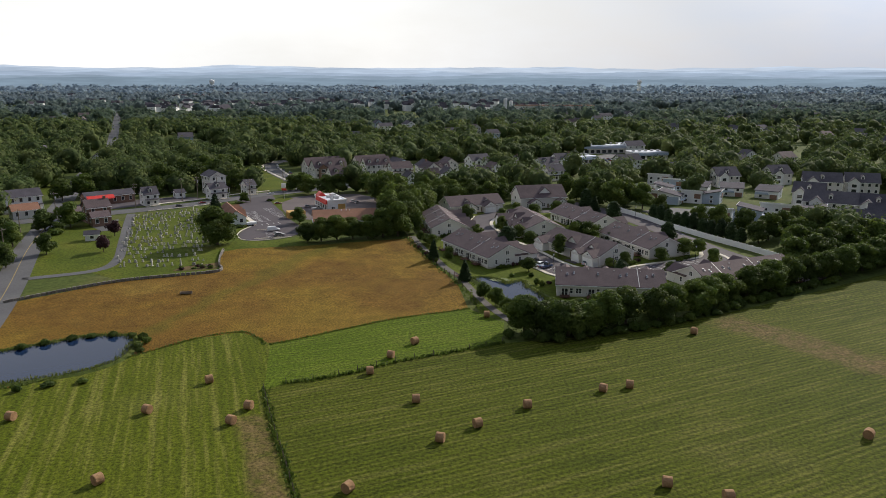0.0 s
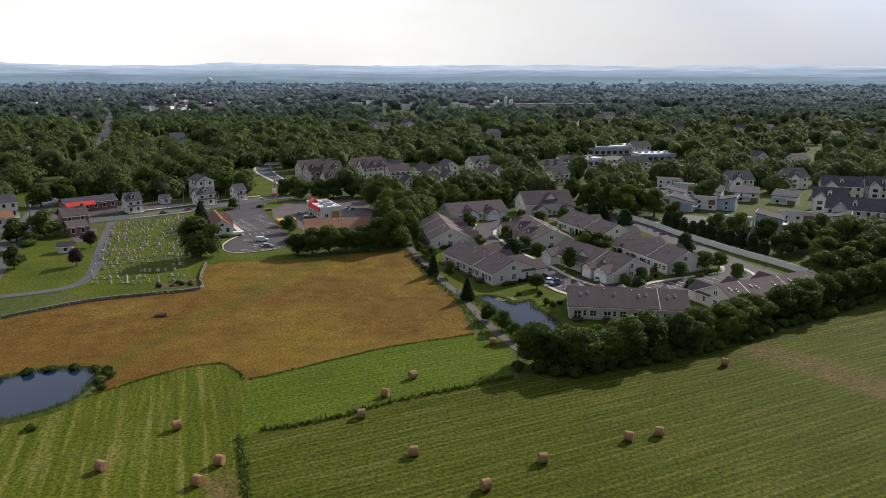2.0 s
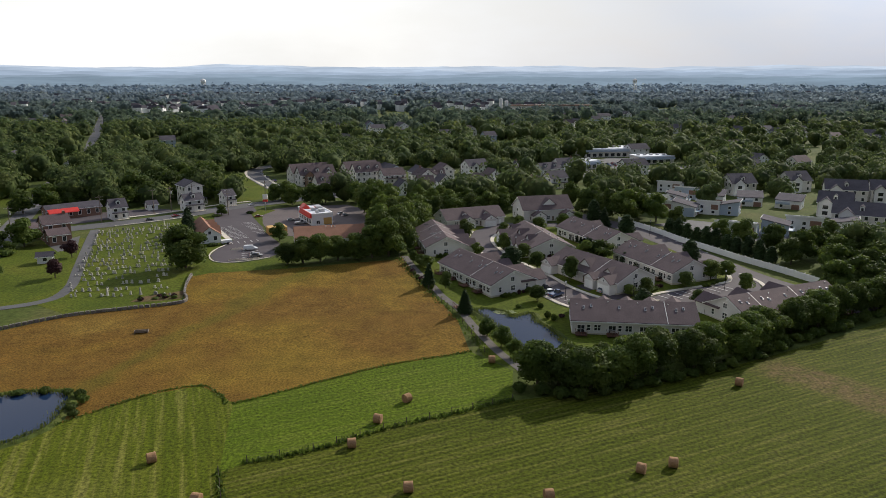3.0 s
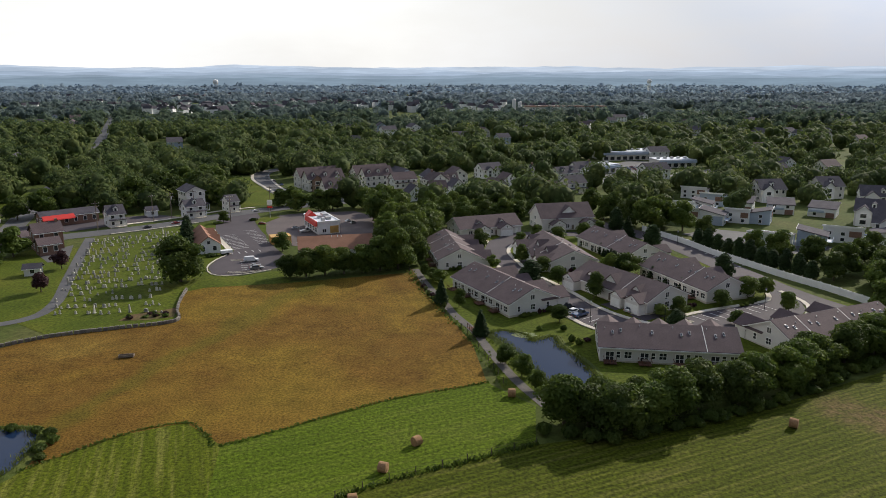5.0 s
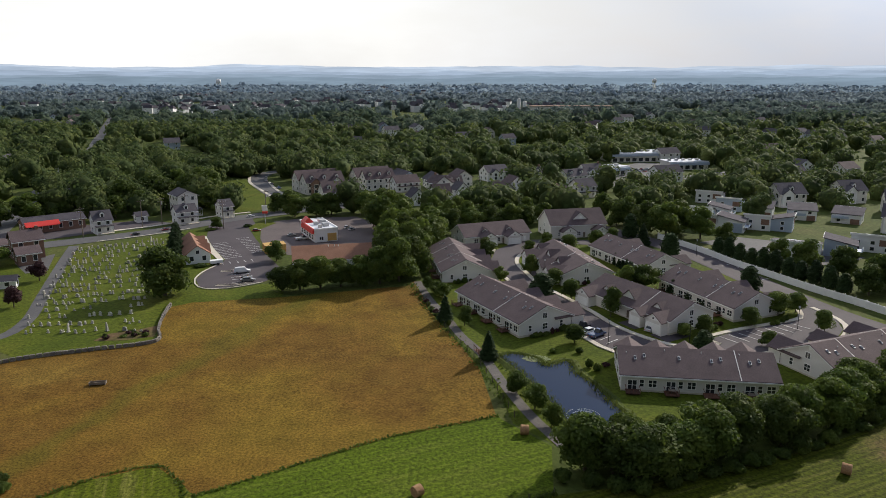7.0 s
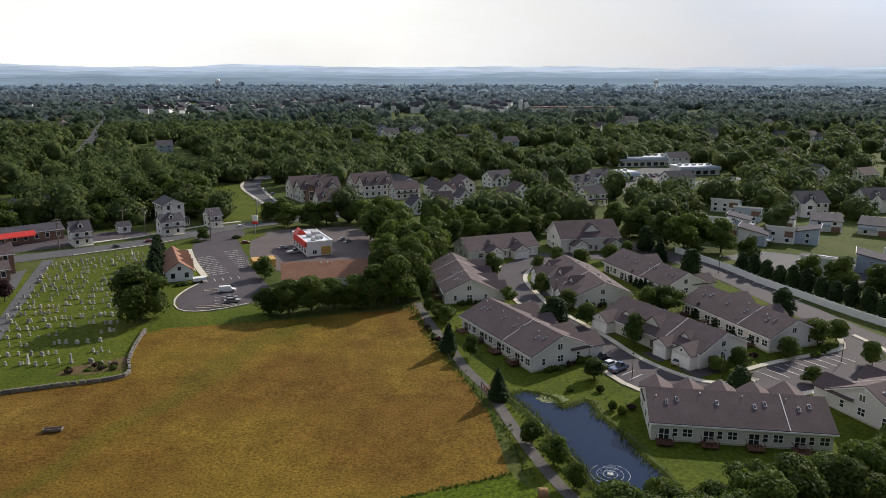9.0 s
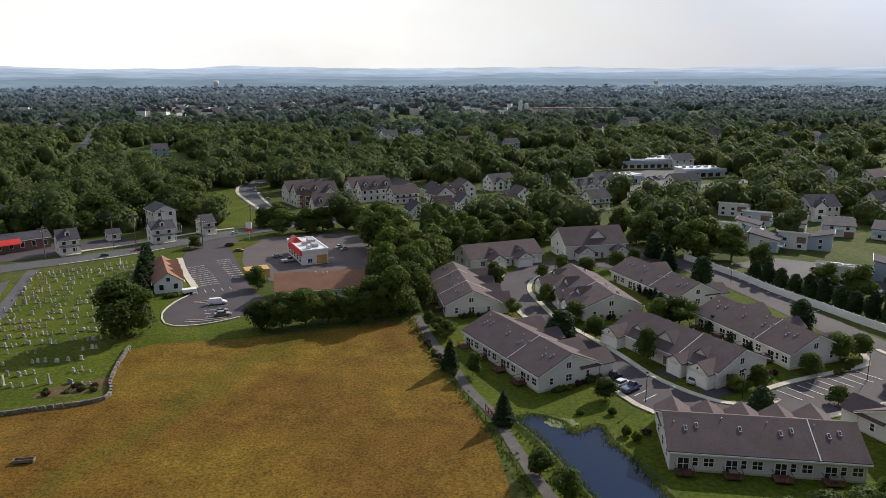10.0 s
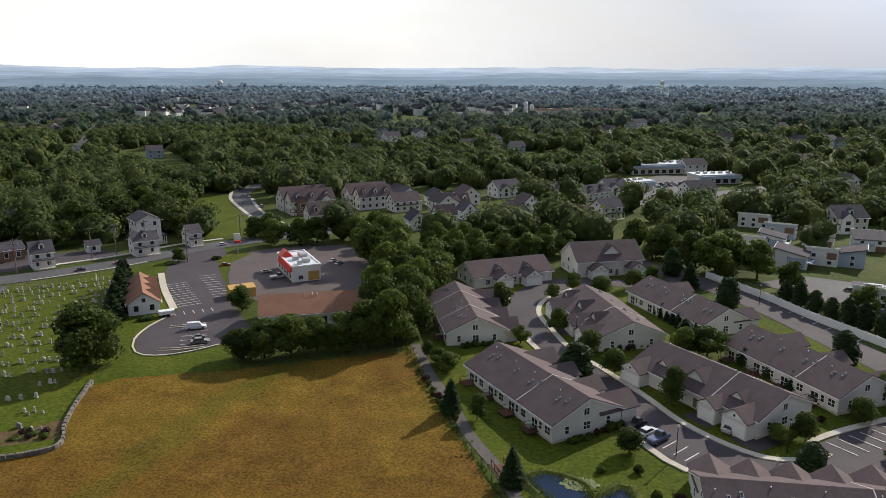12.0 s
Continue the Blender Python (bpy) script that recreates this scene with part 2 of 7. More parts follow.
M["shingle_grey"] = material("grey shingles", [(0.08, 0.074, 0.088), (0.112, 0.104, 0.12)], 0.35, (5.0, 0.2), 0.95, 0.4, spread=0.2, spec=0.1)
M["siding"] = material("beige vinyl siding", [(0.66, 0.64, 0.615), (0.73, 0.71, 0.68)], 0.3, (14.0, 0.05), 0.6, 0.15, stretch=(0.1, 0.1, 1))
M["siding_white"] = material("white siding", [(0.78, 0.78, 0.78), (0.84, 0.84, 0.84)], 0.3, (14.0, 0.05), 0.6, 0.15, stretch=(0.1, 0.1, 1))
M["siding_blue"] = material("blue-grey siding", [(0.38, 0.45, 0.56), (0.44, 0.51, 0.62)], 0.3, (14.0, 0.05), 0.6, 0.15, stretch=(0.1, 0.1, 1))
M["trim"] = material("white trim", [(0.8, 0.8, 0.78), (0.87, 0.87, 0.85)], 1.0, (8.0, 0.04), 0.5)
M["brick"] = material("brown brick", [(0.2, 0.12, 0.09), (0.28, 0.17, 0.125)], 1.2, (9.0, 0.2), 0.9, 0.3)
M["red"] = material("red metal cladding", [(0.62, 0.045, 0.035), (0.7, 0.06, 0.045)], 0.8, (6.0, 0.06), 0.45)
M["glass"] = material("dark window glass", [(0.02, 0.025, 0.03), (0.04, 0.045, 0.05)], 0.8, None, 0.08, spec=0.6)
M["deck"] = material("stained deck wood", [(0.12, 0.06, 0.045), (0.18, 0.085, 0.06)], 1.5, (8.0, 0.2), 0.8, 0.2, spread=0.45)
M["wood"] = material("weathered wood", [(0.16, 0.13, 0.1), (0.24, 0.2, 0.155)], 1.5, (9.0, 0.25), 0.9, 0.3)
M["old_wood"] = material("dark old fence wood", [(0.06, 0.05, 0.038), (0.1, 0.082, 0.062)], 1.5, (9.0, 0.25), 0.9, 0.3)
M["stone"] = material("grey field stone", [(0.11, 0.1, 0.09), (0.17, 0.155, 0.14), (0.23, 0.21, 0.19)], 1.8, (6.0, 0.25), 0.9, 0.5, spread=0.2)
M["marble"] = material("pale gravestone", [(0.32, 0.32, 0.31), (0.52, 0.51, 0.49)], 1.2, (8.0, 0.15), 0.7, 0.2, spread=0.4)
M["hay"] = material("round bale hay", [(0.27, 0.155, 0.075), (0.37, 0.22, 0.115)], 2.2, (14.0, 0.3), 0.95, 0.8)
M["bark"] = material("bark", [(0.07, 0.055, 0.04), (0.11, 0.09, 0.065)], 2.0, (10.0, 0.3), 0.95, 0.5)
M["leaf"] = material("broad leaves", [(0.044, 0.076, 0.013), (0.076, 0.115, 0.02), (0.12, 0.155, 0.03)], 0.22, (1.8, 0.3), 0.7, spread=0.28, translucent=0.42, spec=0.25)
M["leaf_bright"] = material("light green leaves", [(0.07, 0.11, 0.018), (0.105, 0.15, 0.026), (0.145, 0.185, 0.04)], 0.22, (1.8, 0.25), 0.7, spread=0.2, translucent=0.4, spec=0.25)
M["needle"] = material("conifer needles", [(0.02, 0.042, 0.014), (0.036, 0.062, 0.02)], 0.3, (2.0, 0.3), 0.8, spread=0.25, translucent=0.15, spec=0.2)
M["leaf_red"] = material("purple leaves", [(0.045, 0.018, 0.022), (0.07, 0.03, 0.032)], 0.3, (2.0, 0.3), 0.75, spread=0.2, translucent=0.25)
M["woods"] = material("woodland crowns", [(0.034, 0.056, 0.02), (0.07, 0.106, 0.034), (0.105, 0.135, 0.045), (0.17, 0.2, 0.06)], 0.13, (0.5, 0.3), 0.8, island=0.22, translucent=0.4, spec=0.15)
# distance haze is painted into these four crown colours, paler and bluer each time
M["mid_woods"] = material("green crowns with thin painted haze", [(0.05, 0.08, 0.06), (0.096, 0.136, 0.094), (0.175, 0.21, 0.13)], 0.08, (0.4, 0.3), 0.85, island=0.22, translucent=0.4, spec=0.1)
M["dim_woods"] = material("crowns with faint painted haze", [(0.09, 0.128, 0.13), (0.135, 0.178, 0.17), (0.19, 0.232, 0.212)], 0.05, (0.3, 0.3), 0.9, island=0.2, translucent=0.45, spec=0.05)
M["hazy_woods"] = material("green woods with painted haze", [(0.15, 0.2, 0.235), (0.19, 0.24, 0.272), (0.24, 0.288, 0.318)], 0.03, (0.2, 0.25), 0.9, island=0.16, translucent=0.5, spec=0.05)
M["far_woods"] = material("distant woods in painted haze blue", [(0.215, 0.29, 0.365), (0.25, 0.325, 0.4), (0.285, 0.36, 0.435)], 0.004, (0.1, 0.2), 0.9, island=0.12, translucent=0.5, spec=0.05)
M["reed"] = material("pond reeds", [(0.09, 0.12, 0.02), (0.15, 0.17, 0.035)], 0.6, (3.0, 0.3), 0.9, translucent=0.3)
M["lily"] = material("lily pads", [(0.1, 0.14, 0.04), (0.2, 0.22, 0.1)], 0.8, (3.0, 0.3), 0.7)
M["metal"] = material("grey metal", [(0.4, 0.4, 0.41), (0.5, 0.5, 0.5)], 2.0, (9.0, 0.1), 0.5, metal=0.5)
M["roof_white"] = material("white roof membrane", [(0.6, 0.62, 0.66), (0.74, 0.76, 0.79)], 0.4, (3.0, 0.08), 0.7)
M["foam"] = material("fountain spray", [(0.7, 0.75, 0.8), (0.85, 0.88, 0.9)], 3.0, None, 0.5, translucent=0.4)
M["tyre"] = material("black rubber", [(0.015, 0.015, 0.015), (0.025, 0.025, 0.025)], 3.0, None, 0.8)
M["mulch"] = material("dark mulch", [(0.03, 0.022, 0.018), (0.05, 0.038, 0.03)], 2.0, (8.0, 0.3), 0.95, 0.3)
M["line_paint"] = material("dull yellow road paint", [(0.3, 0.22, 0.07), (0.38, 0.28, 0.1)], 1.5, (6.0, 0.2), 0.8)
M["crate"] = material("orange-yellow panels", [(0.5, 0.3, 0.09), (0.6, 0.37, 0.12)], 0.8, (5.0, 0.1), 0.7)


def lacquer(name, colour):
    m = material(name, [colour, tuple(c * 1.1 for c in colour)], 1.0, None, 0.25, spec=0.5)
    m.node_tree.nodes["Principled BSDF"].inputs["Coat Weight"].default_value = 0.6
    return m


for car_name, car_colour in (("white", (0.75, 0.75, 0.75)), ("black", (0.015, 0.015, 0.018)), ("silver", (0.45, 0.46, 0.47)),
                             ("red", (0.25, 0.02, 0.025)), ("blue", (0.05, 0.08, 0.16)), ("grey", (0.16, 0.16, 0.17))):
    M["car_" + car_name] = lacquer("car paint " + car_name, car_colour)


def water_material():
    m = bpy.data.materials.new("pond water")
    m.use_nodes = True
    t = m.node_tree
    b = t.nodes["Principled BSDF"]
    b.inputs["Base Color"].default_value = (0.012, 0.026, 0.062, 1)
    b.inputs["Roughness"].default_value = 0.03
    b.inputs["IOR"].default_value = 1.33
    b.inputs["Specular IOR Level"].default_value = 0.2
    geo = node(t, "ShaderNodeNewGeometry")
    n = node(t, "ShaderNodeTexNoise", Scale=1.6, Detail=3.0)
    t.links.new(planned(t, geo), n.inputs["Vector"])
    bp = node(t, "ShaderNodeBump", Strength=0.06, Distance=0.05)
    t.links.new(n.outputs["Fac"], bp.inputs["Height"])
    t.links.new(bp.outputs[0], b.inputs["Normal"])
    return m


M["water"] = water_material()


# self-lit colour without a lamp, for the hill backdrops
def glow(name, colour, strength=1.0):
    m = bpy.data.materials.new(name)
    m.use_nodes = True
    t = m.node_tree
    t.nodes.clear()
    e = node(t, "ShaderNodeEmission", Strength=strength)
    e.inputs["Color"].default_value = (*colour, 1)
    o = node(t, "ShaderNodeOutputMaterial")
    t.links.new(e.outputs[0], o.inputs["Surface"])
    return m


# ---- mesh helpers ----
def gz(y):
    """Height of the land: level fields, a gentle rise towards the village."""
    return 1.2 * min(1.0, max(0.0, (y - 150.0) / 65.0))


class Build:
    """Collects faces of one mesh."""

    def __init__(self):
        self.v, self.f, self.m = [], [], []

    def face(self, pts, mi=0):
        i = len(self.v)
        self.v += [tuple(p) for p in pts]
        self.f.append(tuple(range(i, i + len(pts))))
        self.m.append(mi)
        return self

    def hull(self, low, high, mi=0):
        """Two rings of the same count, bottom and top, closed into a solid."""
        i, n = len(self.v), len(low)
        self.v += [tuple(p) for p in low] + [tuple(p) for p in high]
        self.f += [tuple(range(i + n - 1, i - 1, -1)), tuple(range(i + n, i + 2 * n))]
        self.f += [(i + k, i + (k + 1) % n, i + n + (k + 1) % n, i + n + k) for k in range(n)]
        self.m += [mi] * (n + 2)
        return self

    def box(self, x0, y0, z0, x1, y1, z1, mi=0, inset=0.0):
        q = inset
        return self.hull([(x0, y0, z0), (x1, y0, z0), (x1, y1, z0), (x0, y1, z0)],
                         [(x0 + q, y0 + q, z1), (x1 - q, y0 + q, z1), (x1 - q, y1 - q, z1), (x0 + q, y1 - q, z1)], mi)

    def tube(self, x, y, z0, z1, r0, r1, n=8, mi=0):
        ring = [(math.cos(2 * math.pi * k / n), math.sin(2 * math.pi * k / n)) for k in range(n)]
        return self.hull([(x + r0 * c, y + r0 * s, z0) for c, s in ring], [(x + r1 * c, y + r1 * s, z1) for c, s in ring], mi)

    def bar(self, a, b, r0, r1, n=5, mi=0):
        a, b = Vector(a), Vector(b)
        w = (b - a).normalized()
        u = w.orthogonal().normalized()
        v = w.cross(u)
        ring = [(math.cos(2 * math.pi * k / n), math.sin(2 * math.pi * k / n)) for k in range(n)]
        return self.hull([a + (u * c + v * s) * r0 for c, s in ring], [b + (u * c + v * s) * r1 for c, s in ring], mi)

    def mesh(self, name, *mats):
        me = bpy.data.meshes.new(name)
        me.from_pydata(self.v, [], self.f)
        for mt in mats:
            me.materials.append(mt)
        if any(self.m):
            me.polygons.foreach_set("material_index", self.m)
        me.update()
        return me


def part(name, b, mat, parent=None, label="", at=None):
    """One mesh object; under a thing when parent is given."""
    me = b.mesh(name, mat) if isinstance(b, Build) else b
    ob = new(name, me)
    if at is not None:
        ob.matrix_basis = at
    if parent is not None:
        ob.parent = parent
    if label:
        ob["label"] = label
    return ob


def thing(name, at, label, category, group="", kind=""):
    ob = new(name)
    ob.empty_display_size = 0.5
    ob.matrix_basis = at
    return tagged(ob, label, category, group, kind)


def sheet(name, pts, mat, lift, label="", kind="structure", category=""):
    """A flat patch of ground that follows the land."""
    bm = bmesh.new()
    f = bm.faces.new([bm.verts.new((x, y, 0)) for x, y in pts])
    if f.normal.z < 0:
        f.normal_flip()
    bm.normal_update()
    for y in (150, 215):
        bmesh.ops.bisect_plane(bm, geom=bm.verts[:] + bm.edges[:] + bm.faces[:], plane_co=(0, y, 0), plane_no=(0, 1, 0))
    bmesh.ops.triangulate(bm, faces=bm.faces[:])
    for v in bm.verts:
        v.co.z = gz(v.co.y) + lift
    for f in bm.faces:
        if f.normal.z < 0:
            f.normal_flip()
    me = bpy.data.meshes.new(name)
    bm.to_mesh(me)
    bm.free()
    me.materials.append(mat)
    return tagged(new(name, me), label, category or name.replace("_", " "), "", kind)


def smooth_line(pts, step=2.5):
    """Catmull-Rom through the points."""
    p = [Vector((x, y, 0)) for x, y in pts]
    p = [2 * p[0] - p[1]] + p + [2 * p[-1] - p[-2]]
    res = []
    for a, b, c, d in zip(p, p[1:], p[2:], p[3:]):
        n = max(2, int((c - b).length / step))
        for k in range(n):
            t = k / n
            res.append(0.5 * (2 * b + (c - a) * t + (2 * a - 5 * b + 4 * c - d) * t * t + (3 * b - a - 3 * c + d) * t ** 3))
    return res + [p[-2]]


def strip(name, pts, width, mat, lift, label, depth=0.0, kind="structure", category="", shift=0.0):
    """A band along a line, with real edges when depth is given."""
    line = smooth_line(pts)
    b = Build()
    rows = []
    for i, q in enumerate(line):
        d = (line[min(i + 1, len(line) - 1)] - line[max(i - 1, 0)]).normalized()
        s = Vector((-d.y, d.x, 0))
        l, r = q + s * (shift + width / 2), q + s * (shift - width / 2)
        rows.append((l, r))
    for (l0, r0), (l1, r1) in zip(rows, rows[1:]):
        p = [(a.x, a.y, gz(a.y) + lift) for a in (r0, r1, l1, l0)]
        b.face([p[3], p[0], p[1], p[2]])
        if depth:
            low = [(x, y, z - depth) for x, y, z in p]
            b.face([p[0], low[0], low[1], p[1]])
            b.face([p[2], low[2], low[3], p[3]])
    me = b.mesh(name, mat)
    return tagged(new(name, me), label, category or name.replace("_", " "), "", kind)

# ---- the land ----
def land():
    b = Build()
    ys = [-600, 150, 215, 5200]
    for y0, y1 in zip(ys, ys[1:]):
        b.face([(-5200, y0, gz(y0)), (5200, y0, gz(y0)), (5200, y1, gz(y1)), (-5200, y1, gz(y1))])
    tagged(new("ground", b.mesh("ground", M["ground"])), "rough green grassland reaching to the horizon", "ground", "", "structure")


land()

TAN = [(-122, 150), (-100, 152), (-81, 171), (-59.3, 180.2), (-63.5, 194), (-64.5, 201), (-61, 204), (-42, 208.5), (-14.5, 218),
       (-12.6, 223), (-8.3, 201), (-4.6, 191), (-1.2, 181), (2.3, 170), (4.6, 152.2), (-10.9, 145.2), (-21.7, 137.7), (-33.3, 129.7),
       (-36, 132.5), (-40.8, 136.4), (-48, 132.6), (-55, 125), (-64, 114.4), (-72, 108), (-90, 94), (-150, 70), (-150, 120)]
sheet("meadow", TAN, M["tan"], 0.03, "dry golden brown unmown meadow with green streaks", category="field")
sheet("hay_field_west", [(-150, 70), (-90, 94), (-72, 108), (-64, 114.4), (-55, 125), (-48, 132.6), (-40.8, 136.4), (-36, 132.5),
                         (-33.3, 129.7), (-29.1, 109), (-24.9, 97.6), (-16.6, 76.2), (-2.8, 40.2), (10, 0), (-150, 0)],
      M["mown_left"], 0.04, "mown hay field with pale stripes along the swaths", category="field")
sheet("hay_field_strip", [(-33.3, 129.7), (-21.7, 137.7), (-10.9, 145.2), (4.6, 152.2), (11.9, 143.4), (10.8, 131.2), (1.2, 126.3), (-8.8, 121.2), (-17.9, 115), (-26.1, 111.6),
                          (-29.1, 109)], M["mown_strip"], 0.05, "bright green mown strip between two fences", category="field")
sheet("hay_field_east", [(-26.1, 111.6), (-17.9, 115), (-8.8, 121.2), (1.2, 126.3), (10.8, 131.2), (22.7, 134.2), (46.9, 143.4), (75.9, 159.8), (108, 180), (220, 245),
                         (220, 0), (10, 0), (-2.8, 40.2), (-16.6, 76.2), (-24.9, 97.6), (-29.1, 109)], M["mown_right"], 0.045,
      "mown green hay field with fine rows of cut grass", category="field")

# lawns
sheet("cemetery_lawn", [(-81, 171.5), (-60, 180.8), (-64.2, 195), (-66.5, 219), (-73, 236), (-81, 262), (-90, 279), (-104, 262), (-115, 252),
                        (-108, 232), (-96, 203), (-90, 187), (-92, 178.5)], M["lawn"], 0.05, "green lawn of the cemetery", category="lawn")
sheet("lot_lawn", [(-64.5, 201), (-61, 204), (-42, 208.5), (-44, 222), (-56, 213.5), (-62, 215), (-68, 229), (-66.5, 239), (-66, 243), (-78, 268), (-85, 284),
                   (-90, 280), (-81, 262), (-73, 236), (-66.5, 219)], M["lawn"], 0.06, "green lawn round the parking lot", category="lawn")
sheet("west_lawn", [(-104, 172), (-92, 178), (-90, 187), (-96, 203), (-108, 232), (-113, 244), (-126, 240), (-127, 219), (-112, 182)], M["lawn"], 0.05,
      "bright green lawn beside the country road", category="lawn")
sheet("green_slope", [(-85, 313), (-70, 324), (-80, 346), (-92, 372), (-103, 398), (-118, 400), (-112, 360), (-98, 330)], M["lawn"], 0.05,
      "striped green grass slope beside the side street", category="lawn")
sheet("pond_lawn", [(7, 150), (16, 140), (30, 147), (52, 152), (70, 160), (90, 174), (90, 196), (76, 203), (62, 240), (40, 262), (20, 270), (-6, 252), (-10, 224),
                    (-5.5, 200), (3, 177)], M["lawn"], 0.02, "mown green lawn between the houses and the pond", category="lawn")
sheet("far_lawn", [(-190, 300), (-160, 300), (-165, 330), (-175, 350), (-210, 345)], M["lawn"], 0.05, "green lawn beside the road", category="lawn")

# ---- roads ----
strip("main_road", [(-230, 175), (-175, 222), (-140, 246), (-122, 260.5), (-108, 271), (-97, 282), (-84, 299), (-70, 311), (-53, 324), (-27, 335.5), (-8, 346.5),
                    (35, 368), (80, 396), (160, 450)], 9.0, M["asphalt_old"], 0.10, "grey two-lane village road", category="road")
strip("country_road", [(-88, 122), (-99, 150), (-107.5, 170), (-121, 200), (-132, 228), (-139, 244), (-154, 282), (-182, 350), (-225, 470), (-300, 640), (-520, 1130)], 7.5,
      M["asphalt_old"], 0.08, "grey country road with a yellow centre line", category="road")
strip("side_street", [(-64, 316), (-72, 337), (-87, 366), (-98, 390), (-104, 410), (-101, 430), (-80, 446), (-40, 455)], 8.5, M["asphalt_old"], 0.09,
      "grey residential side street", category="road")
strip("cemetery_lane", [(-116, 257), (-108, 236), (-97, 208), (-90.5, 190), (-92, 180), (-106, 172)], 2.8, M["asphalt_old"], 0.08, "narrow grey lane beside the cemetery",
      category="lane")
INNER = [(24, 263), (15.4, 252.4), (12.8, 242), (14.8, 229.4), (17.3, 218.7), (21.2, 211), (25.9, 201), (29.7, 191.5), (34.2, 185), (38.4, 181.4), (42, 180.7),
         (46.6, 181.2), (48.5, 183), (47, 185.5), (53.4, 189.5), (63, 193.8), (70, 197.4), (72.2, 203.5)]
OUTER = [(17, 270), (8.4, 256), (6.4, 243), (9.4, 229), (12.2, 219), (16.4, 205), (20.6, 191.6), (23.9, 184.6), (27.4, 178.8), (31.1, 181), (33.7, 178.8),
         (36.6, 176.7), (41.3, 175.8), (49, 176.8), (57, 179.8), (65.3, 183), (70.6, 185.2), (75.2, 191.3), (76.4, 197), (74.4, 204.5)]
sheet("estate_road", OUTER + INNER[::-1], M["asphalt"], 0.07, "dark asphalt loop road of the housing estate", category="road")
strip("estate_cross_road", [(18, 266.5), (30, 267.5), (44, 266), (52, 270)], 6.5, M["asphalt"], 0.075, "dark asphalt connecting road", category="road")
strip("estate_rear_road", [(40, 300), (44, 289), (54, 272), (62, 256), (67, 240), (71, 223), (76, 205), (82, 192), (92, 176)], 8.0, M["asphalt"], 0.08,
      "dark asphalt road along the white fence", category="road")
strip("inner_sidewalk", INNER[:13], 1.1, M["concrete"], 0.2, "pale concrete sidewalk with kerb", 0.16, category="sidewalk", shift=0.7)
strip("parking_sidewalk", INNER[12:], 1.1, M["concrete"], 0.2, "pale concrete sidewalk round the parking bays", 0.16, category="sidewalk", shift=0.6)
strip("outer_sidewalk", OUTER[1:6], 1.1, M["concrete"], 0.2, "pale concrete sidewalk with kerb", 0.16, category="sidewalk", shift=-0.6)
strip("south_sidewalk", OUTER[6:], 1.1, M["concrete"], 0.2, "pale concrete sidewalk with kerb", 0.16, category="sidewalk", shift=-0.6)
strip("main_road_kerb", [(-112, 262.5), (-98, 274.5), (-91, 282.5)], 0.5, M["concrete"], 0.25, "pale kerb beside the road", 0.2, category="kerb")
strip("north_sidewalk", [(-116, 277), (-104, 287.5), (-91, 304), (-80, 313)], 1.4, M["concrete"], 0.22, "pale concrete sidewalk", 0.16, category="sidewalk")
strip("side_street_kerb", [(-69.5, 323), (-77, 341), (-91.5, 368), (-102.5, 390), (-108.8, 411)], 1.4, M["concrete"], 0.22, "pale concrete sidewalk", 0.16, category="sidewalk")
strip("side_street_kerb_east", [(-56, 324), (-63, 333), (-76, 352), (-86, 372), (-94, 392)], 1.2, M["concrete"], 0.22, "pale concrete sidewalk", 0.16, category="sidewalk")
strip("footpath", [(13.6, 143.5), (9.5, 153.4), (5.6, 166), (2.8, 176.5), (-1.2, 186), (-4.2, 196), (-8.4, 208), (-12, 222)], 1.8, M["gravel"], 0.07,
      "narrow grey footpath beside the meadow", category="path")
LOT = [(-59.3, 214), (-63.5, 215.5), (-66.8, 222), (-67.2, 230), (-65.5, 238), (-66.0, 242), (-74.6, 257), (-81.2, 271), (-87.5, 291), (-83, 297), (-76, 302),
       (-72, 292), (-66, 274), (-59.5, 254), (-52, 240), (-46, 229), (-49.5, 220)]
sheet("parking_lot", LOT, M["asphalt"], 0.085, "dark asphalt parking lot with white bays", category="parking lot")
sheet("restaurant_lot", [(-70, 284), (-63.5, 268), (-57.5, 252), (-46, 246), (-24, 262), (-22, 284), (-40, 306), (-58, 302), (-66, 297)], M["asphalt_red"], 0.08,
      "reddish asphalt forecourt round the restaurant", category="parking lot")
sheet("lot_verge", [(-73, 287), (-70, 296), (-65, 293.5), (-67.5, 283), (-62, 262), (-65, 268)], M["lawn"], 0.12, "grass verge between two lots", category="lawn")
strip("lot_kerb", [(-49.5, 220), (-54, 216), (-59.3, 213.8), (-63.7, 215.3), (-67, 222), (-67.4, 230), (-65.6, 238)], 0.35, M["concrete"], 0.22,
      "pale concrete kerb", 0.15, category="kerb")
strip("lot_sidewalk", [(-66.2, 241.5), (-74.8, 257), (-81.5, 271)], 1.6, M["concrete"], 0.22, "pale concrete sidewalk", 0.15, category="sidewalk", shift=0.7)
sheet("store_yard", [(-146, 256), (-128, 266), (-112, 281), (-100, 292), (-112, 297), (-130, 287), (-150, 272)], M["asphalt"], 0.085, "dark asphalt yard before the store",
      category="yard")
sheet("farm_yard", [(-116, 247), (-108, 229), (-112, 226), (-121, 236)], M["asphalt_old"], 0.08, "grey asphalt yard", category="yard")
sheet("apartment_lot", [(70, 268), (84, 276), (98, 268), (110, 250), (98, 240), (84, 248)], M["asphalt_old"], 0.08, "grey asphalt parking court", category="parking lot")
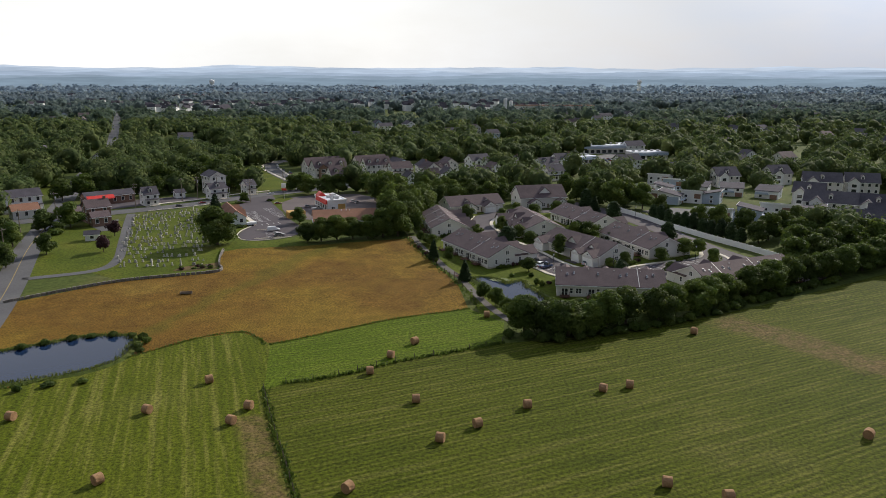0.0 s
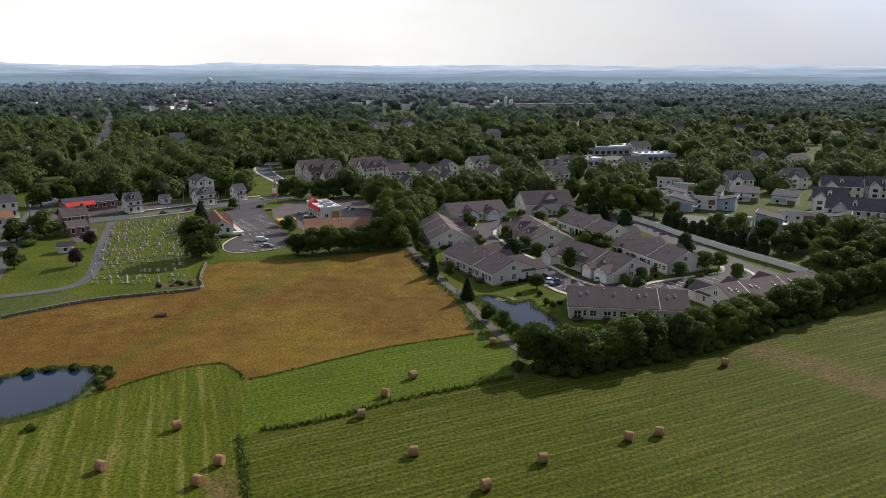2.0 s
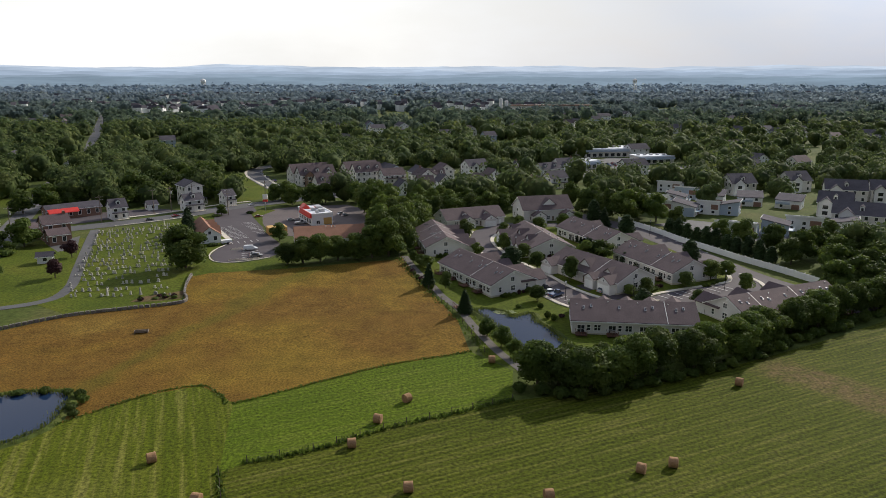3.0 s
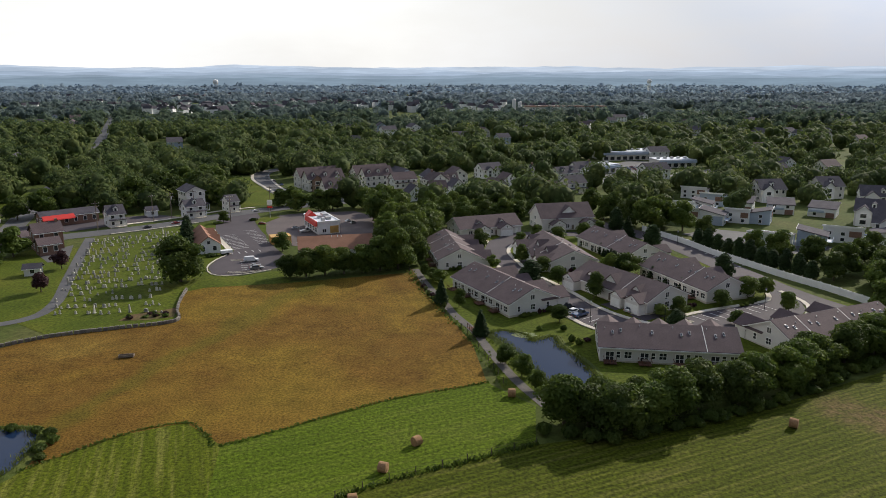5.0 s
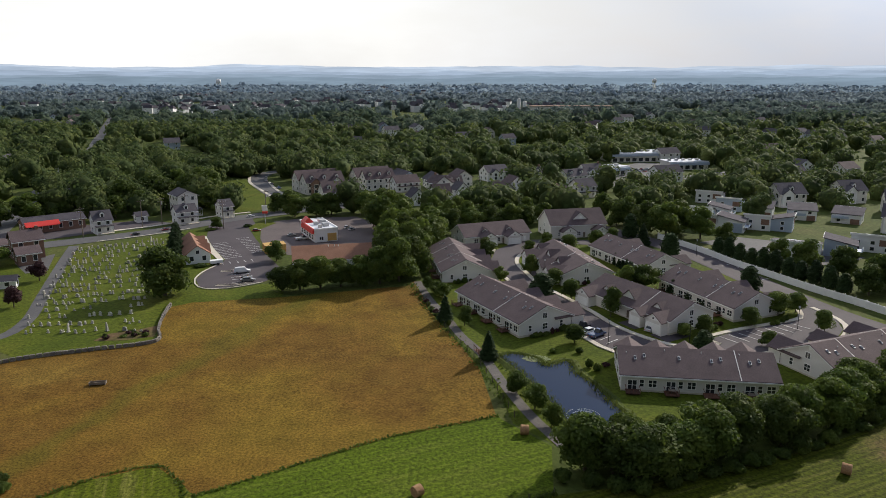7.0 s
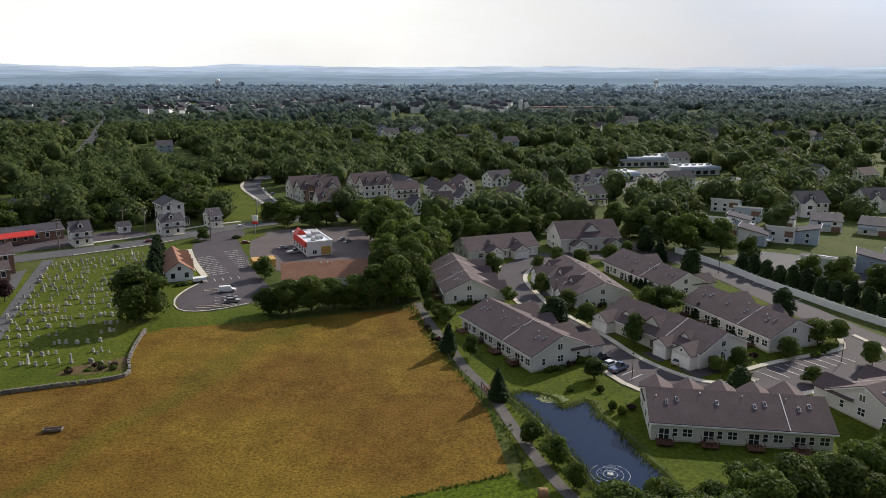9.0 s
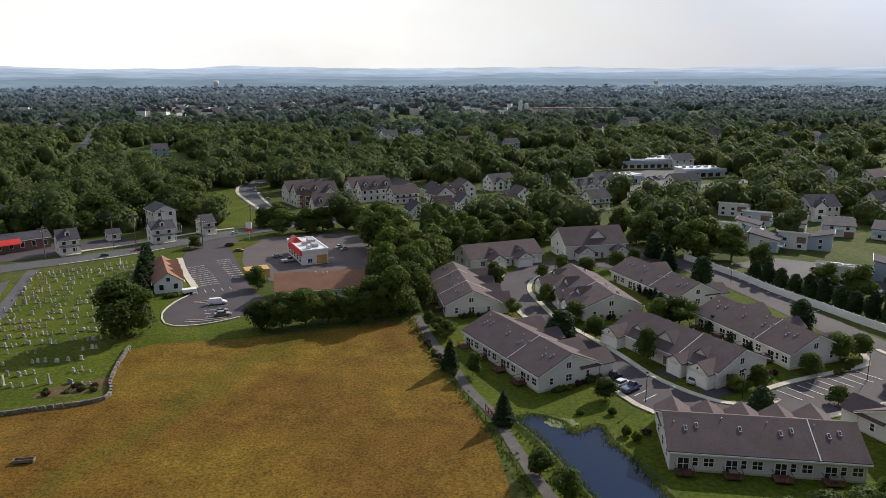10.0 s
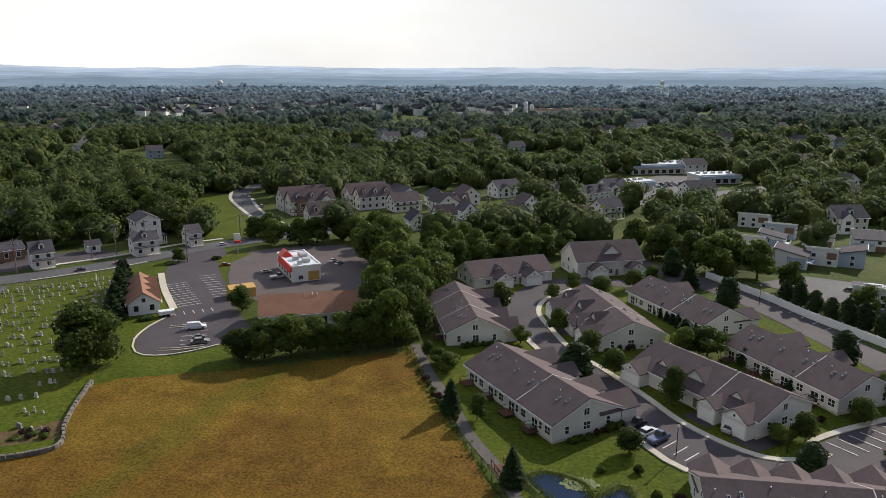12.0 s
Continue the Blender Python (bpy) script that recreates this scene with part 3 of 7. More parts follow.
sheet("shop_lot", [(50, 400), (66, 392), (110, 436), (128, 470), (100, 480), (72, 440)], M["asphalt_old"], 0.08, "pale asphalt shop parking lot", category="parking lot")

# ---- ponds ----
POND = [(5.9, 175.4), (9.6, 167.8), (12.7, 159), (14.5, 154), (15.3, 150), (18, 146.5), (23, 146), (25, 150.8), (22.9, 157), (20.9, 164.5), (19, 168.5),
        (18.4, 173.4), (16.7, 173), (13.9, 171.3), (13, 174), (11.2, 175.4), (8.6, 176.7)]
WEST_POND = [(-73, 109.8), (-68.5, 112.1), (-62.5, 115.5), (-59.3, 119.4), (-58.6, 123.9), (-59.6, 129.5), (-61.5, 133), (-66, 133.5), (-70, 132.8), (-74, 130),
             (-82, 124.5), (-96, 116), (-100, 106), (-90, 101)]


def pond(name, pts, lift, label):
    line = smooth_line(pts + pts[:1], 1.5)[:-1]
    sheet(name, [(p.x, p.y) for p in line], M["water"], lift, label, category="pond")
    # earth bank round the water
    b = Build()
    c = sum(line, Vector()) / len(line)
    n = len(line)
    inner, crest, outer = [], [], []
    for i, p in enumerate(line):
        d = (line[(i + 1) % n] - line[i - 1]).normalized()
        s = Vector((d.y, -d.x, 0))
        if s.dot(p - c) < 0:
            s = -s
        w = 0.9 + 0.5 * noise.noise(p * 0.3)
        for ring, off, z in ((inner, -0.25, lift - 0.1), (crest, w * 0.6, lift + 0.22), (outer, w * 1.6, 0.02)):
            q = p + s * off
            ring.append((q.x, q.y, gz(q.y) + z))
    for i in range(n):
        j = (i + 1) % n
        for a, e in ((inner, crest), (crest, outer)):
            b.face([a[i], a[j], e[j], e[i]])
    tagged(new(name + "_bank", b.mesh(name + "_bank", M["ground"])), "grassy bank round the pond", "bank", "", "structure")


pond("village_pond", POND, 0.10, "dark blue pond water reflecting the sky")
pond("field_pond", WEST_POND, 0.10, "dark blue field pond reflecting the sky")


# ---- distance ----
def hills(name, dist, base, amp, seed, colour, label):
    """A far ridge as a glowing backdrop, haze painted into its colour: uneven skyline, patches of woods and pale
    fields.
    """
    b = Build()
    last = None
    for k in range(-200, 201):
        a = radians(k * 0.22)
        x, y = dist * math.sin(a), dist * math.cos(a)
        h = base + amp * (noise.noise((k * 0.022, seed, 0)) + 0.5 * noise.noise((k * 0.07, seed, 4)) + 0.2 * noise.noise((k * 0.2, seed, 7)) + 0.06 * noise.noise((k * 0.9, seed, 2)))
        if last:
            b.face([(last[0], last[1], -20), (x, y, -20), (x, y, h), (last[0], last[1], last[2])])
        last = (x, y, h)
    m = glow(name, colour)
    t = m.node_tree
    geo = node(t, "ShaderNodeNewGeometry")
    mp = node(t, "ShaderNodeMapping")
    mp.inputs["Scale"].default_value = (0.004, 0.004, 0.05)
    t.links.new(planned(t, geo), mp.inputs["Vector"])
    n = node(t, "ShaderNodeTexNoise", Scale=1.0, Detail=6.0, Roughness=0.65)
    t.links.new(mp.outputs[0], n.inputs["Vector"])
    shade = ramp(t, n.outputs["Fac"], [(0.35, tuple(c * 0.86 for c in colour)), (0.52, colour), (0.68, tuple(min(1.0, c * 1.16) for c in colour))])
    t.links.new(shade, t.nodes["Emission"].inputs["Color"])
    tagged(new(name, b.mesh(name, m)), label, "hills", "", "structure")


# the ridges emit their own painted haze blue, paler with distance
hills("backdrop_far", 3740, 99, 16, 3.0, (0.55, 0.64, 0.77), "hills on the horizon painted pale haze blue")
hills("backdrop_middle", 3680, 86, 17, 6.3, (0.46, 0.555, 0.69), "hills below the horizon painted faint haze blue")
hills("backdrop_near", 3620, 73, 18, 9.0, (0.37, 0.46, 0.59), "ridge below the horizon painted in hazy blue")
hills("backdrop_plain", 3560, 59, 11, 5.0, (0.3, 0.385, 0.49), "woods and fields before the hills, painted hazy blue")
hills("backdrop_woods", 3500, 47, 9, 12.0, (0.235, 0.315, 0.40), "woods on the plain painted in hazy blue-grey")

# ---- houses ----
def along(p0, p1):
    """Pose at p0 with x along p0 to p1, on the land."""
    a = math.atan2(p1[1] - p0[1], p1[0] - p0[0])
    z = gz((p0[1] + p1[1]) / 2)
    return Matrix.Translation((p0[0], p0[1], z)) @ Matrix.Rotation(a, 4, "Z"), math.hypot(p1[0] - p0[0], p1[1] - p0[1])


def gable_walls(x0, x1, y0, y1, eave, ridge):
    """Walls of a house whose ridge runs along x."""
    b = Build()
    ym = (y0 + y1) / 2
    b.face([(x0, y0, -0.6), (x1, y0, -0.6), (x1, y0, eave), (x0, y0, eave)])
    b.face([(x1, y1, -0.6), (x0, y1, -0.6), (x0, y1, eave), (x1, y1, eave)])
    b.face([(x0, y1, -0.6), (x0, y0, -0.6), (x0, y0, eave), (x0, ym, ridge), (x0, y1, eave)])
    b.face([(x1, y0, -0.6), (x1, y1, -0.6), (x1, y1, eave), (x1, ym, ridge), (x1, y0, eave)])
    return b


def gable_roof(x0, x1, y0, y1, eave, ridge, over=0.4, thick=0.18):
    b = Build()
    ym, k = (y0 + y1) / 2, (ridge - eave) / ((y1 - y0) / 2)
    for s, y in ((-1, y0), (1, y1)):
        ye, ze = y + s * over, eave - over * k + 0.05
        rg = ridge + 0.05
        low = [(x0 - over, ym, rg), (x1 + over, ym, rg), (x1 + over, ye, ze), (x0 - over, ye, ze)]
        high = [(x, yy, z + thick) for x, yy, z in low]
        if s > 0:
            low, high = low[::-1], high[::-1]
        b.hull(low[::-1], high[::-1])
    return b


def window_part(parent, m, w, h, panes=2, mat="trim"):
    """A window in the local plane x-z, facing -y: frame, sill, panes."""
    key = (round(w, 2), round(h, 2), panes, mat)
    if key not in WINDOWS:
        t = 0.12
        fr = Build().hull([(-w / 2 - t, -0.05, -t), (w / 2 + t, -0.05, -t), (w / 2 + t, -0.05, h + t), (-w / 2 - t, -0.05, h + t)],
                          [(-w / 2 - t, 0.03, -t), (w / 2 + t, 0.03, -t), (w / 2 + t, 0.03, h + t), (-w / 2 - t, 0.03, h + t)])
        pw = (w - 0.11 * (panes - 1)) / panes
        rows = ((0, h / 2 - 0.05), (h / 2 + 0.05, h)) if h > 1.0 else ((0, h),)
        glass = [Build().hull([(x, -0.062, z0), (x + pw, -0.062, z0), (x + pw, -0.062, z1), (x, -0.062, z1)],
                              [(x, -0.04, z0), (x + pw, -0.04, z0), (x + pw, -0.04, z1), (x, -0.04, z1)]).mesh("pane", M["glass"])
                 for x in (-w / 2 + k * (pw + 0.11) for k in range(panes)) for z0, z1 in rows]
        WINDOWS[key] = fr.mesh("window", M[mat]), glass
    frame_mesh, glass = WINDOWS[key]
    ob = part("window", frame_mesh, None, parent, at=m)
    for g in glass:
        part("pane", g, None, ob, "dark glass")
    return ob


WINDOWS = {}


def plain_window(parent, m, w, h):
    """A far window: white surround and dark pane in one piece."""
    key = ("plain", round(w, 2), round(h, 2))
    if key not in WINDOWS:
        t = 0.12
        o = [(-w / 2 - t, -t), (w / 2 + t, -t), (w / 2 + t, h + t), (-w / 2 - t, h + t)]
        q = [(-w / 2, 0), (w / 2, 0), (w / 2, h), (-w / 2, h)]
        me = bpy.data.meshes.new("window")
        me.from_pydata([(x, 0.03, z) for x, z in o] + [(x, -0.06, z) for x, z in o] + [(x, -0.06, z) for x, z in q] + [(x, -0.02, z) for x, z in q], [],
                       [(k, (k + 1) % 4, 4 + (k + 1) % 4, 4 + k) for k in range(4)] + [(4 + k, 4 + (k + 1) % 4, 8 + (k + 1) % 4, 8 + k) for k in range(4)]
                       + [(8 + k, 8 + (k + 1) % 4, 12 + (k + 1) % 4, 12 + k) for k in range(4)] + [(12, 13, 14, 15)])
        me.materials.append(M["trim"])
        me.materials.append(M["glass"])
        me.polygons[12].material_index = 1
        WINDOWS[key] = me
    return part("window", WINDOWS[key], None, parent, at=m)


def facing(x, y, z, side):
    """Pose on a wall: side 'front' +y, 'back' -y, 'near' -x, 'far' +x."""
    turn = {"back": 0, "far": 90, "front": 180, "near": -90}[side]
    return pose(x, y, z, 0, 0, turn)


def garage_wing(home, x0, x1, yw, depth, side, roof="shingle", wall="siding", doors=1):
    """A gabled projection with a white garage door, on the front (side 1) or back (side -1) wall."""
    wing_w = x1 - x0
    eave, ridge = 2.5, 2.5 + wing_w * 0.33
    b, r, d = Build(), Build(), Build()
    xm, ye = (x0 + x1) / 2, yw + side * depth
    back = yw - side * 4.2
    for p in ([(x0, yw, -0.6), (x0, ye, -0.6), (x0, ye, eave), (x0, yw, eave)], [(x1, ye, -0.6), (x1, yw, -0.6), (x1, yw, eave), (x1, ye, eave)],
              [(x0, ye, -0.6), (x1, ye, -0.6), (x1, ye, eave), (xm, ye, ridge), (x0, ye, eave)]):
        b.face(p)
    for xa in (x0 - 0.3, x1 + 0.3):
        ze = eave - 0.15
        low = [(xm, ye + side * 0.3, ridge), (xm, back, ridge), (xa, back, ze), (xa, ye + side * 0.3, ze)]
        r.hull(low, [(x, y, z + 0.16) for x, y, z in low])
    part("wing_wall", b, M[wall], home)
    part("wing_roof", r, M[roof], home)
    dw = wing_w - 0.9
    door = Build()
    for k in range(4):
        door.box(xm - dw / 2, min(ye, ye + side * 0.05), 0.05 + k * 0.48, xm + dw / 2, max(ye, ye + side * 0.05), 0.5 + k * 0.48)
    part("garage_door", door, M["trim"], home, "white panelled garage door")
    for xa in (xm - dw / 2 - 0.1, xm + dw / 2 + 0.1):
        part("corner_board", Build().box(xa - 0.08, min(ye, ye + side * 0.07), -0.1, xa + 0.08, max(ye, ye + side * 0.07), 2.35), M["trim"], home)
    gable = Build()
    gable.hull([(x0 + 0.3, ye + side * 0.02, eave + 0.1), (x1 - 0.3, ye + side * 0.02, eave + 0.1), (xm, ye + side * 0.02, ridge - 0.1)][::side],
               [(x0 + 0.3, ye + side * 0.06, eave + 0.1), (x1 - 0.3, ye + side * 0.06, eave + 0.1), (xm, ye + side * 0.06, ridge - 0.1)][::side])
    part("gable_cladding", gable, M["trim"], home, "white gable cladding")
    sm = facing(xm, ye, eave + 0.25, "front" if side > 0 else "back")
    if wing_w > 4:
        window_part(home, sm, 0.35, 0.4, 1)


def dormer(home, x, y, z, side, w=2.6, roof="shingle", wall="trim"):
    """A small gable standing on the roof slope."""
    b, r = Build(), Build()
    h = w * 0.45
    back = y - side * 3.0
    b.face([(x - w / 2, y, z), (x + w / 2, y, z), (x, y, z + h)])
    for xa in (x - w / 2 - 0.2, x + w / 2 + 0.2):
        low = [(x, y + side * 0.25, z + h), (x, back, z + h), (xa, back, z - 0.1), (xa, y + side * 0.25, z - 0.1)]
        r.hull(low, [(q[0], q[1], q[2] + 0.14) for q in low])
    part("dormer_wall", b, M[wall], home, "white gable face")
    part("dormer_roof", r, M[roof], home)


def row_house(p0, p1, width, front, eave=2.75, ridge=5.5, wings=(), dormers=(), seams=(), decks=True, near_windows=True, label="", wall="siding",
              roof="shingle"):
    """A long low terrace: ridge from p0 to p1; front: +1 when the garages lie to the left of p0-p1, else -1."""
    m, length = along(p0, p1)
    home = thing("terraced_house", m, label, "house", "terraces of the estate")
    y0, y1 = -width / 2, width / 2
    part("wall", gable_walls(0, length, y0, y1, eave, ridge), M[wall], home)
    part("roof", gable_roof(0, length, y0, y1, eave, ridge), M[roof], home, "brown-grey shingle roof")
    part("foundation", Build().box(-0.06, y0 - 0.06, -0.7, length + 0.06, y1 + 0.06, 0.18), M["concrete"], home)
    k = (ridge - eave) / (width / 2)
    # fascia and gutters along both eaves, rakes on the gables
    for s in (-1, 1):
        ye = s * (width / 2 + 0.42)
        ze = eave - 0.42 * k
        part("gutter", Build().box(-0.4, min(ye, ye + s * 0.12), ze - 0.08, length + 0.4, max(ye, ye + s * 0.12), ze + 0.12), M["trim"], home)
        for x in (-0.42, length + 0.32):
            low = [(x, 0, ridge - 0.12), (x + 0.1, 0, ridge - 0.12), (x + 0.1, ye, ze - 0.12), (x, ye, ze - 0.12)]
            part("rake_board", Build().hull(low, [(a, b_, c + 0.2) for a, b_, c in low]), M["trim"], home)
    # raised party-wall seams and vents
    for f in seams:
        x = f * length
        for s in (-1, 1):
            low = [(x - 0.07, 0, ridge + 0.2), (x + 0.07, 0, ridge + 0.2), (x + 0.07, s * (width / 2 + 0.4), eave - 0.4 * k + 0.2), (x - 0.07, s * (width / 2 + 0.4), eave - 0.4 * k + 0.2)]
            part("party_wall_cap", Build().hull(low, [(a, b_, c + 0.06) for a, b_, c in low]), M["siding"], home)
    rnd = random.Random(int(p0[0] * 10 + p0[1]))
    g = k * front
    for i in range(max(2, round(length / 6.4))):
        xs = (i + 0.5) * length / max(2, round(length / 6.4)) + rnd.uniform(-0.6, 0.6)
        for off in ((-0.75, 0.75) if i % 3 != 2 else (0.0,)):
            x, yv = xs + off, -front * width * (0.2 + 0.03 * off)
            zv = ridge - abs(yv) * k + 0.2
            low = [(x - 0.2, yv - 0.4, zv - 0.4 * g), (x + 0.2, yv - 0.4, zv - 0.4 * g), (x + 0.2, yv + 0.4, zv + 0.4 * g), (x - 0.2, yv + 0.4, zv + 0.4 * g)]
            light = part("skylight", Build().hull(low, [(a, b_, c + 0.16) for a, b_, c in low]), M["metal"], home, "pale-framed skylight")
            mid = Vector((x, yv, zv))
            low = [tuple(mid + (Vector(q) - mid) * 0.72 + Vector((0, 0, 0.15))) for q in low]
            part("pane", Build().hull(low, [(a, b_, c + 0.03) for a, b_, c in low]), M["glass"], light, "grey glass")
        x, yv = xs + 2.1, -front * width * rnd.uniform(0.06, 0.14)
        if x < length - 0.6:
            zv = ridge - abs(yv) * k + 0.2
            part("vent_pipe", Build().tube(x, yv, zv - 0.1, zv + 0.22, 0.08, 0.08, 6), M["trim"], home)
    # back: doors, windows and decks, unit by unit
    units = max(2, round(length / 6.2))
    back, by = ("back", y0) if front > 0 else ("front", y1)
    for u in range(units):
        xm = (u + 0.5) * length / units
        window_part(home, facing(xm - 1.9, by, 0.8, back), 1.2, 1.1, 2)
        window_part(home, facing(xm - 0.2, by, 0.8, back), 0.6, 1.1, 1)
        window_part(home, facing(xm + 1.3, by, 0.15, back), 1.35, 1.65, 2)
        if decks:
            d = Build()
            ya, yb = (by - 1.9, by - 0.05) if front > 0 else (by + 0.05, by + 1.9)
            x0, x1 = xm + 0.2, xm + 2.4
            d.box(x0, ya, 0.15, x1, yb, 0.3)
            deck = part("deck", d, M["deck"], home, "reddish wooden deck")
            yo = ya if front > 0 else yb
            for bar in ((x0, yo - 0.04, x1, yo + 0.04), (x0 - 0.04, ya, x0 + 0.04, yb), (x1 - 0.04, ya, x1 + 0.04, yb)):
                part("rail", Build().box(bar[0], bar[1], 0.98, bar[2], bar[3], 1.04), M["deck"], deck)
            for k2 in range(5):
                xp = x0 + (x1 - x0) * k2 / 4
                part("post", Build().box(xp - 0.035, yo - 0.035, 0.3, xp + 0.035, yo + 0.035, 0.98), M["deck"], deck)
            if u % 2 == 0:
                pr = Build()
                pr.box(x0 + 0.5, (ya + yb) / 2 - 0.5, 0.82, x1 - 0.6, (ya + yb) / 2 + 0.5, 0.88)
                part("table_leg", Build().tube((x0 + x1) / 2, (ya + yb) / 2, 0.3, 0.83, 0.06, 0.06, 6), M["wood"], deck)
                part("deck_table", pr, M["wood"], deck)
    # front windows and doors between the wings
    fs, fy = ("front", y1) if front > 0 else ("back", y0)
    for u in range(units):
        xm = (u + 0.5) * length / units
        window_part(home, facing(xm, fy, 0.8, fs), 1.2, 1.1, 2)
        door = Build().box(xm + 1.5, fy - 0.05, 0.05, xm + 2.25, fy + 0.05, 1.7)
        part("front_door", door, M["wood"] if u % 2 else M["trim"], home)
    # gable ends
    for x, side in ((0, "near"), (length, "far")):
        window_part(home, facing(x, 0.3, 3.0, side), 0.9, 1.0, 2)
        for yy in (-width * 0.3, 0.2, width * 0.3):
            window_part(home, facing(x, yy, 0.8, side), 0.6 if abs(yy) > 1 else 1.1, 1.1, 1 if abs(yy) > 1 else 2)
        vent = Build().tube(0, 0, -0.05, 0.06, 0.28, 0.28, 10)
        part("gable_vent", vent, M["trim"], home, at=pose(x, 0, ridge - 0.65, 0, 90, 0))
    for f, w, depth in wings:
        x = f * length
        garage_wing(home, x - w / 2, x + w / 2, front * width / 2, depth, front, roof, wall)
    for f, w in dormers:
        yd = front * width * 0.36
        dormer(home, f * length, yd, ridge - abs(yd) * k + 0.15, front, w, roof)
    return home


ESTATE = "beige-sided terrace with brown-grey shingle roof, "
row_house((15.6, 187.6), (3.4, 209.3), 12.4, -1, wings=((0.1, 5.2, 3.0), (0.36, 4.4, 2.4), (0.62, 4.4, 2.4), (0.88, 5.2, 3.0)), seams=(0.36,),
          label=ESTATE + "back decks towards the pond")
row_house((-0.2, 222.3), (-5.0, 247.0), 11.6, -1, wings=((0.12, 5.0, 2.6), (0.4, 4.4, 2.2), (0.66, 4.4, 2.2), (0.9, 5.0, 2.6)), seams=(0.3, 0.7),
          label=ESTATE + "beside the meadow footpath")
row_house((29.0, 220.8), (23.6, 245.5), 13.0, 1, wings=((0.14, 4.6, 2.6), (0.42, 4.6, 2.2), (0.8, 5.4, 3.0)), dormers=((0.3, 3.4), (0.6, 3.6), (0.92, 3.0)), seams=(0.36,),
          label=ESTATE + "front gables, on the loop road")
row_house((44.8, 190.2), (31.6, 211.4), 12.4, 1, wings=((0.1, 4.3, 1.9), (0.3, 3.2, 1.9), (0.93, 4.4, 2.2)), dormers=((0.2, 2.5), (0.52, 4.0), (0.79, 2.4)), seams=(0.34,),
          label=ESTATE + "white gables facing the road")
row_house((49.6, 229.8), (40.0, 253.4), 11.6, -1, wings=((0.1, 4.8, 2.4), (0.9, 4.8, 2.4)), seams=(0.38,), decks=False, label=ESTATE + "behind a row of small conifers")
row_house((60.2, 197.2), (50.8, 220.2), 11.8, -1, wings=((0.12, 4.8, 2.4), (0.5, 4.6, 2.2), (0.88, 4.8, 2.4)), seams=(0.33,), label=ESTATE + "back decks towards the garden")
row_house((50.0, 165.2), (25.8, 167.8), 11.6, -1, wings=((0.1, 4.6, 2.4), (0.3, 4.2, 2.0), (0.5, 4.2, 2.0), (0.7, 4.2, 2.0), (0.9, 4.6, 2.4)), seams=(0.24,), ridge=5.3,
          label=ESTATE + "back decks facing the tree row")
row_house((58.0, 168.6), (84.0, 181.0), 11.6, 1, wings=((0.08, 4.8, 2.6), (0.4, 4.4, 2.2), (0.75, 4.6, 2.4)), seams=(0.2, 0.6), label=ESTATE + "partly behind the tree row")
row_house((-2.6, 265.0), (17.0, 273.6), 10.6, -1, wings=((0.33, 4.6, 2.6), (0.7, 4.6, 2.6)), dormers=((0.33, 2.4), (0.7, 2.4)), decks=False,
          label=ESTATE + "below the wood edge")
row_house((24.5, 277.0), (42.0, 281.5), 11.5, -1, eave=4.2, ridge=8.0, wings=((0.28, 4.6, 3.0), (0.85, 4.4, 3.2)), dormers=((0.55, 5.0),), decks=False,
          label="taller beige terrace with brown gabled roofs")


HOUSE_SPOTS = []


